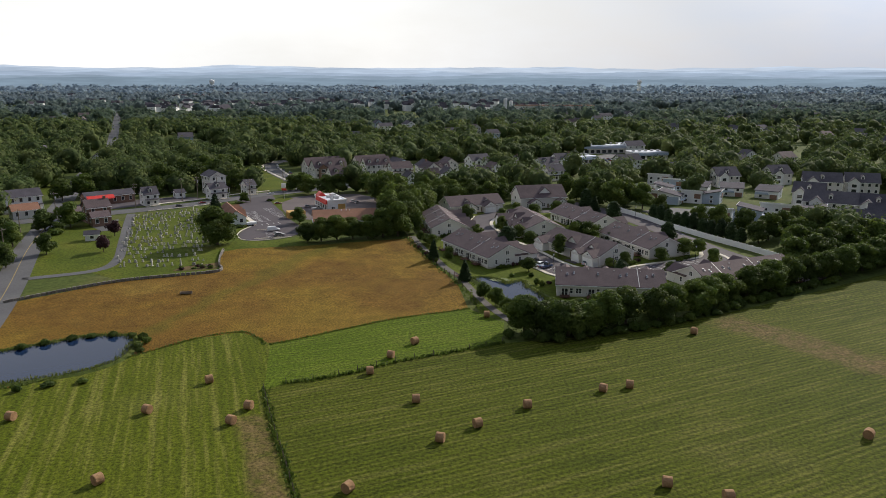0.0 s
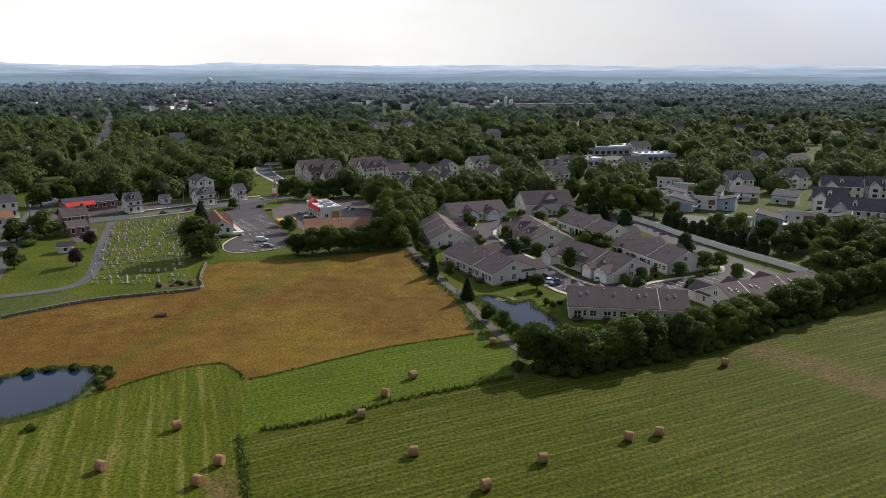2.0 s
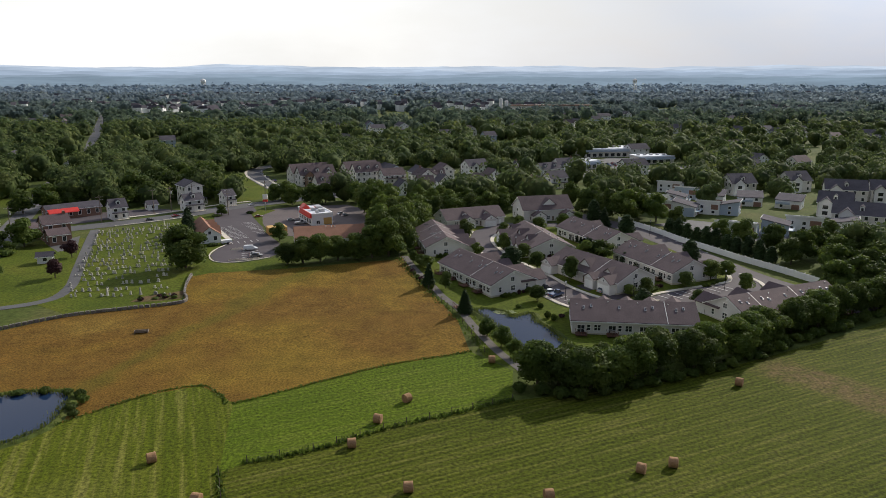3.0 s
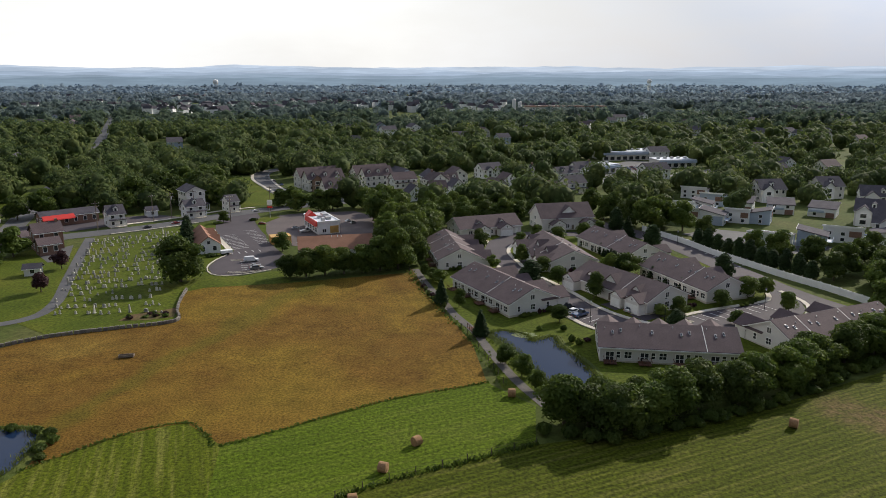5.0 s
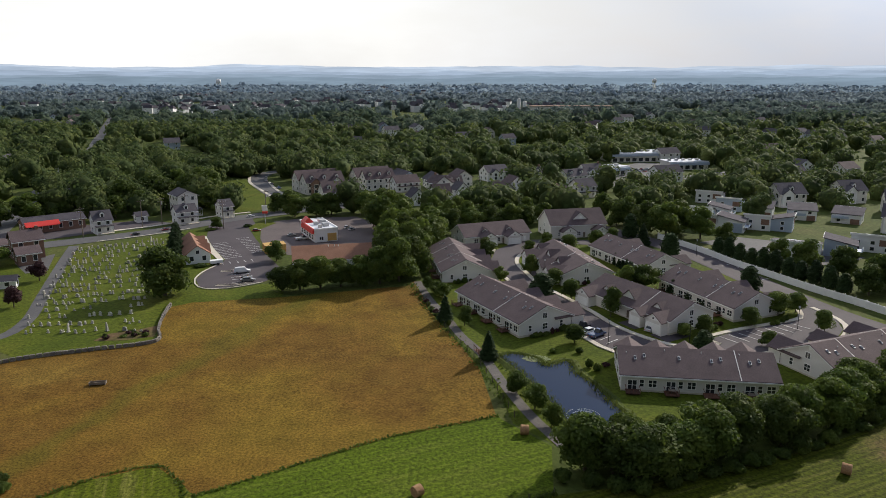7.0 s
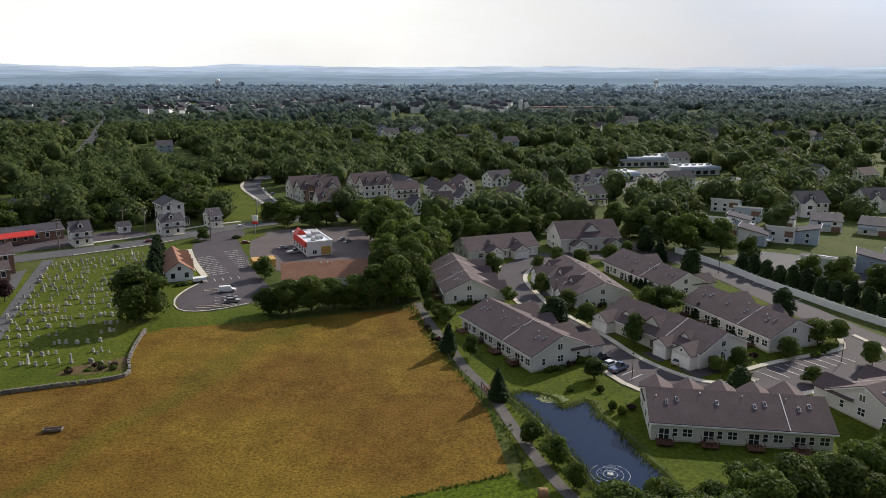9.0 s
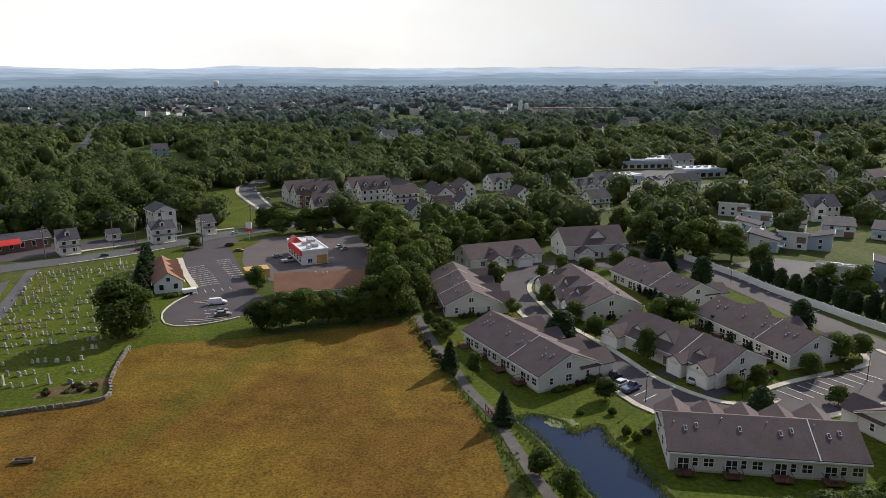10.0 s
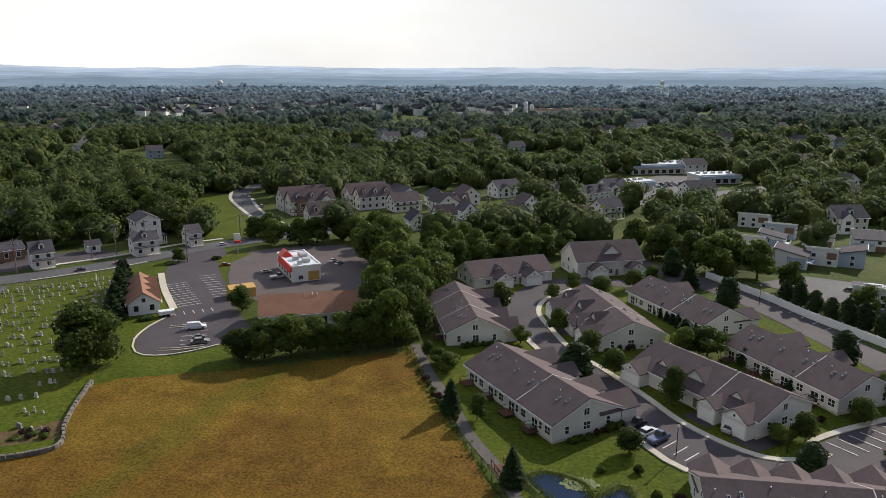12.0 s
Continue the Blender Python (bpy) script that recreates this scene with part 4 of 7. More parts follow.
def plain_house(name, x, y, turn, length, width, eave, ridge, wall, roof, label, storeys=1, porch=0, chimney=False, dormers=0, category="house", group="", bays=(), gap=2.6):
    """A detached gabled house with windows on every storey."""
    home = thing(name, pose(x, y, gz(y), 0, 0, turn), label, category, group)
    a, c = -length / 2, length / 2
    part("wall", gable_walls(a, c, -width / 2, width / 2, eave, ridge), M[wall], home)
    part("roof", gable_roof(a, c, -width / 2, width / 2, eave, ridge), M[roof], home)
    sh = eave / storeys
    HOUSE_SPOTS.append((x, y, max(length, width) * 0.5 + 2.5))
    sides = (("back", -width / 2), ("front", width / 2), ("near", a), ("far", c))
    for s in range(storeys):
        for i in range(max(1, int(length / gap))):
            xw = a + (i + 0.5) * length / max(1, int(length / gap))
            for side, yw in sides[:2]:
                plain_window(home, facing(xw, yw, s * sh + sh * 0.35, side), 0.95, min(1.4, sh * 0.48))
        for i in range(max(1, int(width / 3.2))):
            yw = -width / 2 + (i + 0.5) * width / max(1, int(width / 3.2))
            for side, xw in sides[2:]:
                plain_window(home, facing(xw, yw, s * sh + sh * 0.35, side), 0.95, min(1.4, sh * 0.48))
    if ridge - eave > 2:
        for side, xw in (("near", a), ("far", c)):
            plain_window(home, facing(xw, 0, eave + 0.2, side), 0.8, 0.9)
    if porch:
        p = Build().box(a, -width / 2 - porch, 2.5, c, -width / 2, 2.72)
        part("porch_roof", p, M[roof], home)
        for i in range(5):
            px = a + 0.2 + i * (length - 0.4) / 4
            part("porch_post", Build().box(px - 0.08, -width / 2 - porch + 0.1, 0, px + 0.08, -width / 2 - porch + 0.26, 2.5), M["trim"], home)
        part("porch_floor", Build().box(a, -width / 2 - porch, -0.4, c, -width / 2, 0.25), M["concrete"], home)
    if chimney:
        part("chimney", Build().box(c - 1.2, -0.4, eave, c - 0.5, 0.4, ridge + 1.0), M["brick"], home)
    for i in range(dormers):
        k = (ridge - eave) / (width / 2)
        yd = -width * 0.36
        roof_dormer(home, a + (i + 0.5) * length / dormers, yd, ridge - abs(yd) * k + 0.1, -1, 1.3, roof)
    for f, w, face in bays:
        cross_gable(home, a + f * length, -1, w, 1.2, -width / 2, eave, ridge, face, roof)
    for s in (-1, 1):
        k = (ridge - eave) / (width / 2)
        ye, ze = s * (width / 2 + 0.42), eave - 0.42 * k
        part("gutter", Build().box(a - 0.4, min(ye, ye + s * 0.12), ze - 0.06, c + 0.4, max(ye, ye + s * 0.12), ze + 0.14), M["trim"], home)
    return home

# ---- trees ----
def leaf_quads(rng, centres, radii, n, size, squash=0.85, low=-0.35, loose=0.42):
    """Leaf clumps scattered over the shells of the lobes of a crown."""
    w = radii ** 2
    pick = rng.choice(len(radii), n, p=w / w.sum())
    d = rng.normal(size=(n, 3))
    d[:, 2] = np.where(d[:, 2] < low * 1.5, -d[:, 2], d[:, 2])
    d /= np.linalg.norm(d, axis=1)[:, None]
    r = radii[pick] * rng.uniform(0.78, 1.08, n)
    p = centres[pick] + d * r[:, None] * np.array((1, 1, squash))
    nrm = d + rng.normal(size=(n, 3)) * loose
    nrm /= np.linalg.norm(nrm, axis=1)[:, None]
    u = np.cross(nrm, rng.normal(size=(n, 3)))
    u /= np.linalg.norm(u, axis=1)[:, None]
    v = np.cross(nrm, u)
    s = size * rng.uniform(0.6, 1.35, n)[:, None]
    k = rng.uniform(0.55, 1.0, n)[:, None]
    fold = nrm * s * rng.uniform(-0.3, 0.3, n)[:, None]
    return np.stack([p - u * s, p - v * s * k + fold, p + u * s, p + v * s * k + fold], 1)


ICO = bmesh.new()
bmesh.ops.create_icosphere(ICO, subdivisions=1, radius=1.0)
ICO_V = np.array([v.co[:] for v in ICO.verts])
ICO_F = np.array([[v.index for v in f.verts] for f in ICO.faces])
ICO.free()


def quad_mesh(name, quads, mat, cores=()):
    """quads: n x 4 x 3; cores: (centre, radius) of the dim inner lobes."""
    n = len(quads)
    verts = [quads.reshape(-1, 3)]
    tris, at = [], n * 4
    for c, r in cores:
        verts.append(ICO_V * r + c)
        tris.append(ICO_F + at)
        at += len(ICO_V)
    verts = np.concatenate(verts)
    tri = np.concatenate(tris) if tris else np.zeros((0, 3), int)
    loops = np.concatenate([np.arange(n * 4), tri.ravel()]).astype(np.int32)
    starts = np.concatenate([np.arange(n) * 4, n * 4 + np.arange(len(tri)) * 3]).astype(np.int32)
    me = bpy.data.meshes.new(name)
    me.vertices.add(len(verts))
    me.vertices.foreach_set("co", verts.astype(np.float32).ravel())
    me.loops.add(len(loops))
    me.loops.foreach_set("vertex_index", loops)
    me.polygons.add(len(starts))
    me.polygons.foreach_set("loop_start", starts)
    me.polygons.foreach_set("use_smooth", np.concatenate([np.zeros(n, bool), np.ones(len(tri), bool)]))
    me.materials.append(mat)
    me.update(calc_edges=True)
    me.validate()
    return me


def broad_crown(seed, n, size, wide=1.0, lobes=9, foot=3.6):
    """A crown for a tree 10 m tall and about 4 m in radius."""
    rng = np.random.default_rng(seed)
    a = rng.uniform(0, 2 * math.pi, lobes)
    q = rng.uniform(0.35, 1.0, lobes)
    z = rng.uniform(foot, 7.6, lobes)
    reach = 2.5 * wide * np.where(z > 6.5, 0.6, 1.0)
    c = np.stack([np.cos(a) * q * reach, np.sin(a) * q * reach, z], 1)
    r = rng.uniform(1.35, 2.2, lobes)
    c = np.concatenate([c, [[0, 0, 1.8 + foot], [0.3, -0.2, 7.7]]])
    r = np.concatenate([r, [2.7 * wide, 1.9]])
    return leaf_quads(rng, c, r, n, size), [(c[i], r[i] * 0.66) for i in range(len(r))]


def cone_crown(seed, n, size, slim=1.0):
    """A conifer 10 m tall: tiers of drooping sprays."""
    rng = np.random.default_rng(seed)
    h = 1 - np.sqrt(rng.uniform(0, 1, n))
    z = 0.7 + 9.2 * h
    rad = (2.5 * slim * (1 - h) ** 0.9 + 0.12) * rng.uniform(0.7, 1.1, n) * (0.85 + 0.15 * np.sin(z * 4.5))
    a = rng.uniform(0, 2 * math.pi, n)
    p = np.stack([np.cos(a) * rad, np.sin(a) * rad, z], 1)
    o = np.stack([np.cos(a), np.sin(a), np.full(n, -0.35)], 1) + rng.normal(size=(n, 3)) * 0.25
    o /= np.linalg.norm(o, axis=1)[:, None]
    t = np.cross(o, [0, 0, 1.0])
    t /= np.linalg.norm(t, axis=1)[:, None]
    s = size * rng.uniform(0.6, 1.3, n)[:, None]
    up = np.cross(t, o) * s * 0.25
    quads = np.stack([p - o * s, p - t * s * 0.55 + up, p + o * s, p + t * s * 0.55 + up], 1)
    cores = [(np.array([0, 0, 1.4 + k * 1.15]), 1.75 * slim * (1 - k / 8)) for k in range(7)]
    return quads, cores


def column_crown(seed, n, size):
    """A dense upright conifer, egg-shaped, 10 m tall."""
    rng = np.random.default_rng(seed)
    z = np.linspace(0.9, 8.7, 9)
    r = 1.75 * np.sqrt(np.clip(1 - ((z - 2.4) / 7.2) ** 2, 0.06, 1))
    c = np.stack([rng.uniform(-0.3, 0.3, 9), rng.uniform(-0.3, 0.3, 9), z], 1)
    return leaf_quads(rng, c, r, n, size), [(c[i], r[i] * 0.58) for i in range(9)]


def trunk_mesh(seed, height, thick, limbs):
    rng = random.Random(seed)
    b = Build()
    lean = Vector((rng.uniform(-0.25, 0.25), rng.uniform(-0.25, 0.25), height))
    b.bar((0, 0, -0.4), lean * 0.5, thick, thick * 0.7, 7).bar(lean * 0.5, lean, thick * 0.7, thick * 0.3, 7)
    for k in range(limbs):
        a = rng.uniform(0, 6.28)
        s = lean * rng.uniform(0.35, 0.75)
        b.bar(s, s + Vector((math.cos(a) * 1.9, math.sin(a) * 1.9, rng.uniform(1.0, 2.2))), thick * 0.4, thick * 0.12, 5)
    return b.mesh("trunk", M["bark"])


TREES = {}


def tree_kind(key, crown, mat, label, category, trunk=(6.0, 0.24, 5)):
    quads, cores = crown
    TREES[key] = quad_mesh("crown", quads, M[mat], cores), trunk_mesh(len(TREES), *trunk), label, category


for k in range(4):
    tree_kind(f"oak{k}", broad_crown(10 + k, 2600, 0.33, 1.05 + 0.06 * k, 12 + k, 1.8), "leaf", "dark green broad-leaved tree in full leaf", "tree")
for k in range(4):
    tree_kind(f"big{k}", broad_crown(30 + k, 5200, 0.25, 1.15 + 0.05 * k, 17, 1.7), "leaf", "tall dense green tree in the field row", "tree", (6.4, 0.3, 7))
for k in range(2):
    tree_kind(f"lime{k}", broad_crown(50 + k, 2100, 0.38, 1.05, 12, 2.4), "leaf_bright", "light green broad-leaved tree in full leaf", "tree")
for k in range(2):
    tree_kind(f"pine{k}", cone_crown(60 + k, 1500, 0.5), "needle", "dark green conifer with drooping branches", "conifer", (9.4, 0.16, 0))
tree_kind("slim0", cone_crown(66, 900, 0.45, 0.62), "needle", "slim dark green garden conifer", "conifer", (9.4, 0.12, 0))
tree_kind("column0", column_crown(68, 2600, 0.25), "needle", "dark green columnar garden conifer", "conifer", (8.5, 0.14, 0))
tree_kind("plum0", broad_crown(70, 1700, 0.36, 1.0, 11, 2.8), "leaf_red", "dark purple-leaved round tree on the lawn", "tree")
tree_kind("ball0", broad_crown(74, 3800, 0.25, 1.15, 15, 2.0), "leaf", "round clipped green garden tree", "tree", (4.5, 0.18, 4))
FIRST = {}


def plant(key, x, y, height, radius, turn=None, group=""):
    """A tree of a kind at (x, y), of that height and crown radius."""
    crown, trunk, label, category = TREES[key]
    rnd = random.Random(int(x * 37 + y * 101))
    spin = rnd.uniform(0, 360)
    wide = 2.55 if key.startswith(("pine", "slim")) else 4.1
    if key.startswith("slim"):
        wide = 1.6
    if key.startswith("column"):
        wide = 1.8
    m = Matrix.Translation((x, y, gz(y) - 0.1)) @ Matrix.Rotation(radians(spin), 4, "Z") @ Matrix.Diagonal((radius / wide, radius / wide, height / 10, 1))
    if key not in FIRST:
        ob = thing("conifer" if category == "conifer" else "tree", Matrix(), label, category, group)
        part("trunk", trunk, None, ob)
        part("crown", crown, None, ob)
        FIRST[key] = ob
        ob.matrix_basis = m
        return ob
    ob = copy_thing(FIRST[key], Matrix())
    ob.matrix_basis = m
    if group:
        ob["group"] = group
    return ob


def shrub_mesh(name, seed, n, size, mat):
    rng = np.random.default_rng(seed)
    c = np.array([[0, 0, 0.45], [0.4, 0.2, 0.4], [-0.35, 0.25, 0.42], [0.05, -0.4, 0.4]])
    r = np.array([0.62, 0.45, 0.48, 0.45])
    return quad_mesh(name, leaf_quads(rng, c, r, n, size, 0.9, -0.1), M[mat], [(c[i], r[i] * 0.8) for i in range(4)])


SHRUBS = {"green": shrub_mesh("shrub", 1, 420, 0.13, "leaf"), "bright": shrub_mesh("shrub", 2, 420, 0.13, "leaf_bright"), "red": shrub_mesh("shrub", 3, 420, 0.13, "leaf_red")}


def shrub(x, y, r, h, tint="green", group="garden shrubs"):
    m = Matrix.Translation((x, y, gz(y))) @ Matrix.Rotation(x * 7 + y, 4, "Z") @ Matrix.Diagonal((r, r, h, 1))
    ob = new("shrub", SHRUBS[tint])
    ob.matrix_basis = m
    return tagged(ob, {"green": "rounded dark green garden shrub", "bright": "loose light green garden shrub", "red": "small purple-leaved garden shrub"}[tint], "shrub", group)


# the row along the hay field
ROW = "tree row beside the field"
rnd = random.Random(5)
line = smooth_line([(15.3, 136.7), (21.7, 135.2), (28.6, 138.7), (37.5, 142.3), (48.6, 148.3), (57.7, 154.4), (68, 161.4), (82, 170), (98, 180), (118, 193)], 5.2)
for i, q in enumerate(line):
    plant(f"big{i % 4}", q.x + rnd.uniform(-1, 1), q.y + rnd.uniform(-1.2, 1.2), rnd.uniform(7.4, 9.0), rnd.uniform(3.4, 4.3), group=ROW)
    if i % 2:
        plant(f"big{(i + 2) % 4}", q.x + rnd.uniform(0, 3), q.y + 5 + rnd.uniform(-1, 1), rnd.uniform(5.6, 7.0), rnd.uniform(2.8, 3.6), group=ROW)
    if q.x > 88:
        plant(f"oak{i % 4}", q.x - 2 + rnd.uniform(0, 3), q.y + 10 + rnd.uniform(-1, 2), rnd.uniform(9, 12), rnd.uniform(4, 5), group=ROW)
for q in smooth_line([(12.8, 134.2), (21.7, 131.7), (28.6, 135.2), (37.5, 138.7), (48.4, 144.5), (57.6, 150.5), (67.8, 157.7), (82, 166.5), (96, 176)], 2.6):
    shrub(q.x + rnd.uniform(-0.6, 0.6), q.y + rnd.uniform(-0.7, 0.7), rnd.uniform(1.2, 2.0), rnd.uniform(1.2, 2.2), "green", "undergrowth of the tree row")

# the belt before the long brown building
BELT = "tree belt beside the meadow"
for x, y, h, r in ((-43, 213, 6.5, 3.2), (-39, 214, 8, 3.6), (-34.5, 215.5, 8.5, 3.8), (-30, 217, 7.5, 3.6), (-25.5, 218.5, 8, 3.8), (-21, 220, 10, 4.2), (-16.5, 222, 12, 4.8),
                   (-13.5, 228, 11, 4.3), (-19, 229, 13, 4.8), (-14.5, 236, 13, 4.8), (-20.5, 240, 13, 4.6), (-13, 245, 12.5, 4.8), (-18, 250, 13, 4.8), (-9.5, 253, 11, 4.4),
                   (-15, 259, 12, 4.8), (-22, 262, 12, 4.6), (-10, 265, 11.5, 4.6), (-20, 273, 13, 5), (-27, 279, 13, 5.2), (-12, 277, 10, 4.6), (-31, 288, 12, 4.8), (-22, 288, 12, 4.8)):
    plant(f"big{int(abs(x)) % 4}" if y < 240 else ("lime0" if int(abs(x)) % 3 else "oak2"), x, y, h, r, group=BELT)
for x, y, h, r in ((-4, 277, 9, 4.2), (2, 281, 9, 4), (8, 284, 9, 4), (14, 288, 9, 4.2), (19, 291, 8, 3.8), (-6, 288, 10, 4.4), (0, 293, 9, 4.2), (7, 296, 9, 4.2),
                   (13, 300, 9, 4), (21, 301, 9, 4), (-12, 297, 10, 4.5), (-3, 303, 9, 4.2), (5, 308, 8, 4), (26, 296, 8, 3.6), (47, 300, 11, 4.2), (50, 292, 8, 3.4)):
    plant("lime1" if int(x) % 3 == 0 else f"oak{int(abs(x)) % 4}", x, y, h, r, group=BELT)

# cemetery, lot and village
plant("big1", -69.0, 208.8, 12.5, 6.0, group="cemetery trees")
for i, (x, y, h, r) in enumerate(((-76.5, 233.5, 6, 2.4), (-78.5, 238.5, 7.5, 2.8), (-80, 243.5, 8, 2.8), (-82, 248.5, 8, 2.8), (-84, 253.5, 8.5, 2.8), (-85.5, 258.5, 7.5, 2.4), (-75.5, 229, 5, 2.2))):
    plant(f"pine{i % 2}", x, y, h, r, group="conifer row beside the cemetery")
plant("plum0", -98.6, 199.5, 5.4, 2.7)
plant("plum0", -104.5, 219.5, 5.4, 2.7)
plant("oak1", -82.5, 283.5, 4.5, 2.2)
plant("oak0", -51.5, 241, 6.2, 3.2)
for x, y, h, r in ((-125, 232, 9.5, 4.6), (-130, 226, 8, 3.6), (-125, 224, 4, 2.6), (-113, 196, 7, 3), (-120, 188, 6, 3.2), (-116, 182, 7, 3), (-128, 205, 8, 4), (-135, 212, 8, 4)):
    plant(f"oak{int(abs(x)) % 4}", x, y, h, r, group="village trees")
for x, y, h, r in ((-66.5, 318, 8.5, 4.2), (-70.5, 316, 7.5, 3.8), (-61.5, 305.5, 9, 4.6), (-54, 307, 9, 4.6), (-49, 309, 9, 4.2), (-37, 310, 9, 4.4), (-31, 316, 10, 4.6), (-27, 306, 11, 4.8)):
    plant(f"oak{int(abs(x)) % 4}", x, y, h, r, group="roadside trees")

for x, y, h, r in ((-113, 318, 13, 6), (-121, 326, 14, 6.5), (-117, 340, 14, 6.5), (-112, 352, 13, 6), (-128, 314, 13, 6), (-96, 318, 10, 4.6), (-99, 326, 12, 5.5), (-104, 338, 14, 6.5),
                   (-136, 306, 12, 6), (-144, 300, 12, 6), (-124, 300, 9, 4.5), (-118, 306, 10, 4.6), (-92, 312, 6, 3), (-150, 292, 11, 5.5), (-108, 330, 13, 6), (-156, 285, 10, 5)):
    plant(f"oak{int(abs(x + y)) % 4}", x, y, h, r, group="tall trees behind the village houses")

# the estate: street and garden trees
GARDEN = "garden trees of the estate"
for i, (key, x, y, h, r) in enumerate((("column0", 16.8, 207.4, 6.4, 2.6), ("ball0", 23.6, 208.8, 4.9, 2.4), ("ball0", 20.6, 219.0, 4.6, 2.6), ("oak0", 16.2, 230.1, 5.2, 2.1), ("ball0", 23.0, 258.8, 4.8, 2.2),
                                       ("ball0", 29.8, 256.4, 4.8, 3.0), ("ball0", 38.2, 262.5, 4.9, 2.5), ("ball0", 43.9, 268.7, 4.4, 2.3), ("ball0", 17.4, 252.6, 3.8, 2.2), ("oak2", 5.4, 242.9, 6.8, 2.4),
                                       ("lime0", 8.3, 223.3, 3.8, 1.7), ("ball0", 30.2, 197.6, 6.6, 2.4), ("ball0", 42.4, 186.2, 2.9, 1.7), ("ball0", 46.6, 187.0, 4.4, 2.0), ("ball0", 20.6, 182.3, 3.8, 2.1),
                                       ("ball0", -0.4, 191.3, 4.4, 1.7), ("pine0", -4.4, 193.4, 5.6, 1.6), ("oak0", -5.4, 209.4, 3.6, 2.2), ("oak3", -6.8, 212.0, 3.2, 1.8), ("oak1", 37.6, 217.0, 6.0, 2.4), ("oak3", 42.0, 217.3, 6.0, 3.2),
                                       ("column0", 55.8, 247.2, 7.2, 2.4), ("column0", 65.2, 214.6, 6.5, 2.2), ("ball0", 57.6, 192.6, 4.2, 2.3), ("ball0", 65.6, 199.3, 5.2, 2.9), ("ball0", 70.0, 201.4, 4.6, 2.4), ("ball0", 70.6, 189.4, 4.8, 2.2),
                                       ("oak0", 56.8, 181.8, 3.2, 1.8), ("column0", 50.9, 275.0, 7.4, 2.2))):
    plant(key, x, y, h * 1.08, r * 1.1, group=GARDEN)
plant("column0", 43.4, 178.2, 4.8, 1.9, group=GARDEN)
plant("pine0", 4.0, 174.0, 5.6, 1.7, group=GARDEN)
for x, y, h, r in ((8.2, 160.5, 4.2, 1.8), (10.6, 155.0, 4.6, 2.0), (12.6, 149.5, 4.0, 1.6), (-9.2, 215.5, 3.6, 1.4)):
    plant("oak3" if x > 7 else "ball0", x, y, h, r, group="trees along the footpath")
for i in range(13):
    f = i / 12
    plant("slim0", 39.5 - 0.5 * f * 2 + f * 7.5 - 2.2, 248.5 - f * 25.5, 3.0 + 0.7 * math.sin(i * 2.1), 0.85, group="conifer row behind the terrace")
for x, y, h, r in ((40.5, 226.5, 4.6, 2.0), (47.5, 214.0, 3.6, 1.4), (49.8, 208.5, 3.4, 1.2), (51.8, 204.0, 3.6, 1.3), (53.6, 199.6, 3.4, 1.2)):
    plant("oak1" if r > 2 else "slim0", x, y, h, r, group=GARDEN)
for x, y, h, r in ((52.0, 263.0, 7, 2.4), (48.0, 256.0, 3.2, 1.8)):
    plant("pine0" if r > 1.9 else "oak0", x, y, h, r, group=GARDEN)
for i in range(11):
    plant("column0", 70.6 + i * 1.7, 252.5 - i * 3.6, 5.6 + 0.8 * math.sin(i * 1.7), 1.75, group="conifers along the white fence")
for x, y, h, r in ((62, 275, 12, 5.8), (67, 281, 12, 5.6), (72, 273, 11, 5.2), (58, 284, 11, 5.2), (54, 292, 11, 5), (76, 262, 8, 3.4), (88, 236, 9, 4.2), (93, 228, 9, 4.2), (97, 219, 9.5, 4.4),
                   (84, 243, 7.5, 3.4), (103, 211, 9.5, 4.6), (92, 214, 8, 3.8), (98, 204, 9, 4.2), (108, 202, 10, 4.6), (104, 226, 9, 4), (113, 214, 10, 4.8), (112, 234, 9, 4.2), (100, 244, 5, 2.2),
                   (120, 203, 11, 5), (127, 196, 11, 5), (118, 190, 10, 4.6), (136, 204, 11, 5)):
    plant(f"oak{int(x) % 4}" if int(x) % 5 else "lime0", x, y, h, r, group="trees behind the white fence")



# ---- the village ----
def roof_dormer(home, x, y, z, side, w, roof):
    """A dormer with an upright window under a small gable."""
    h, back = w * 0.95, y - side * 2.6
    b = Build()
    b.hull([(x - w / 2, y, z - 0.2), (x + w / 2, y, z - 0.2), (x + w / 2, back, z - 0.2), (x - w / 2, back, z - 0.2)][::side],
           [(x - w / 2, y, z + h), (x + w / 2, y, z + h), (x + w / 2, back, z + h), (x - w / 2, back, z + h)][::side])
    b.face([(x - w / 2, y, z + h), (x + w / 2, y, z + h), (x, y, z + h + w * 0.45)])
    box = part("dormer", b, M["trim"], home, "white dormer")
    r = Build()
    for xa in (x - w / 2 - 0.2, x + w / 2 + 0.2):
        low = [(x, y + side * 0.25, z + h + w * 0.45), (x, back, z + h + w * 0.45), (xa, back, z + h - 0.1), (xa, y + side * 0.25, z + h - 0.1)]
        r.hull(low, [(q[0], q[1], q[2] + 0.12) for q in low])
    part("dormer_roof", r, M[roof], box)
    plain_window(box, facing(x, y, z + 0.1, "front" if side > 0 else "back"), w * 0.55, h * 0.75)


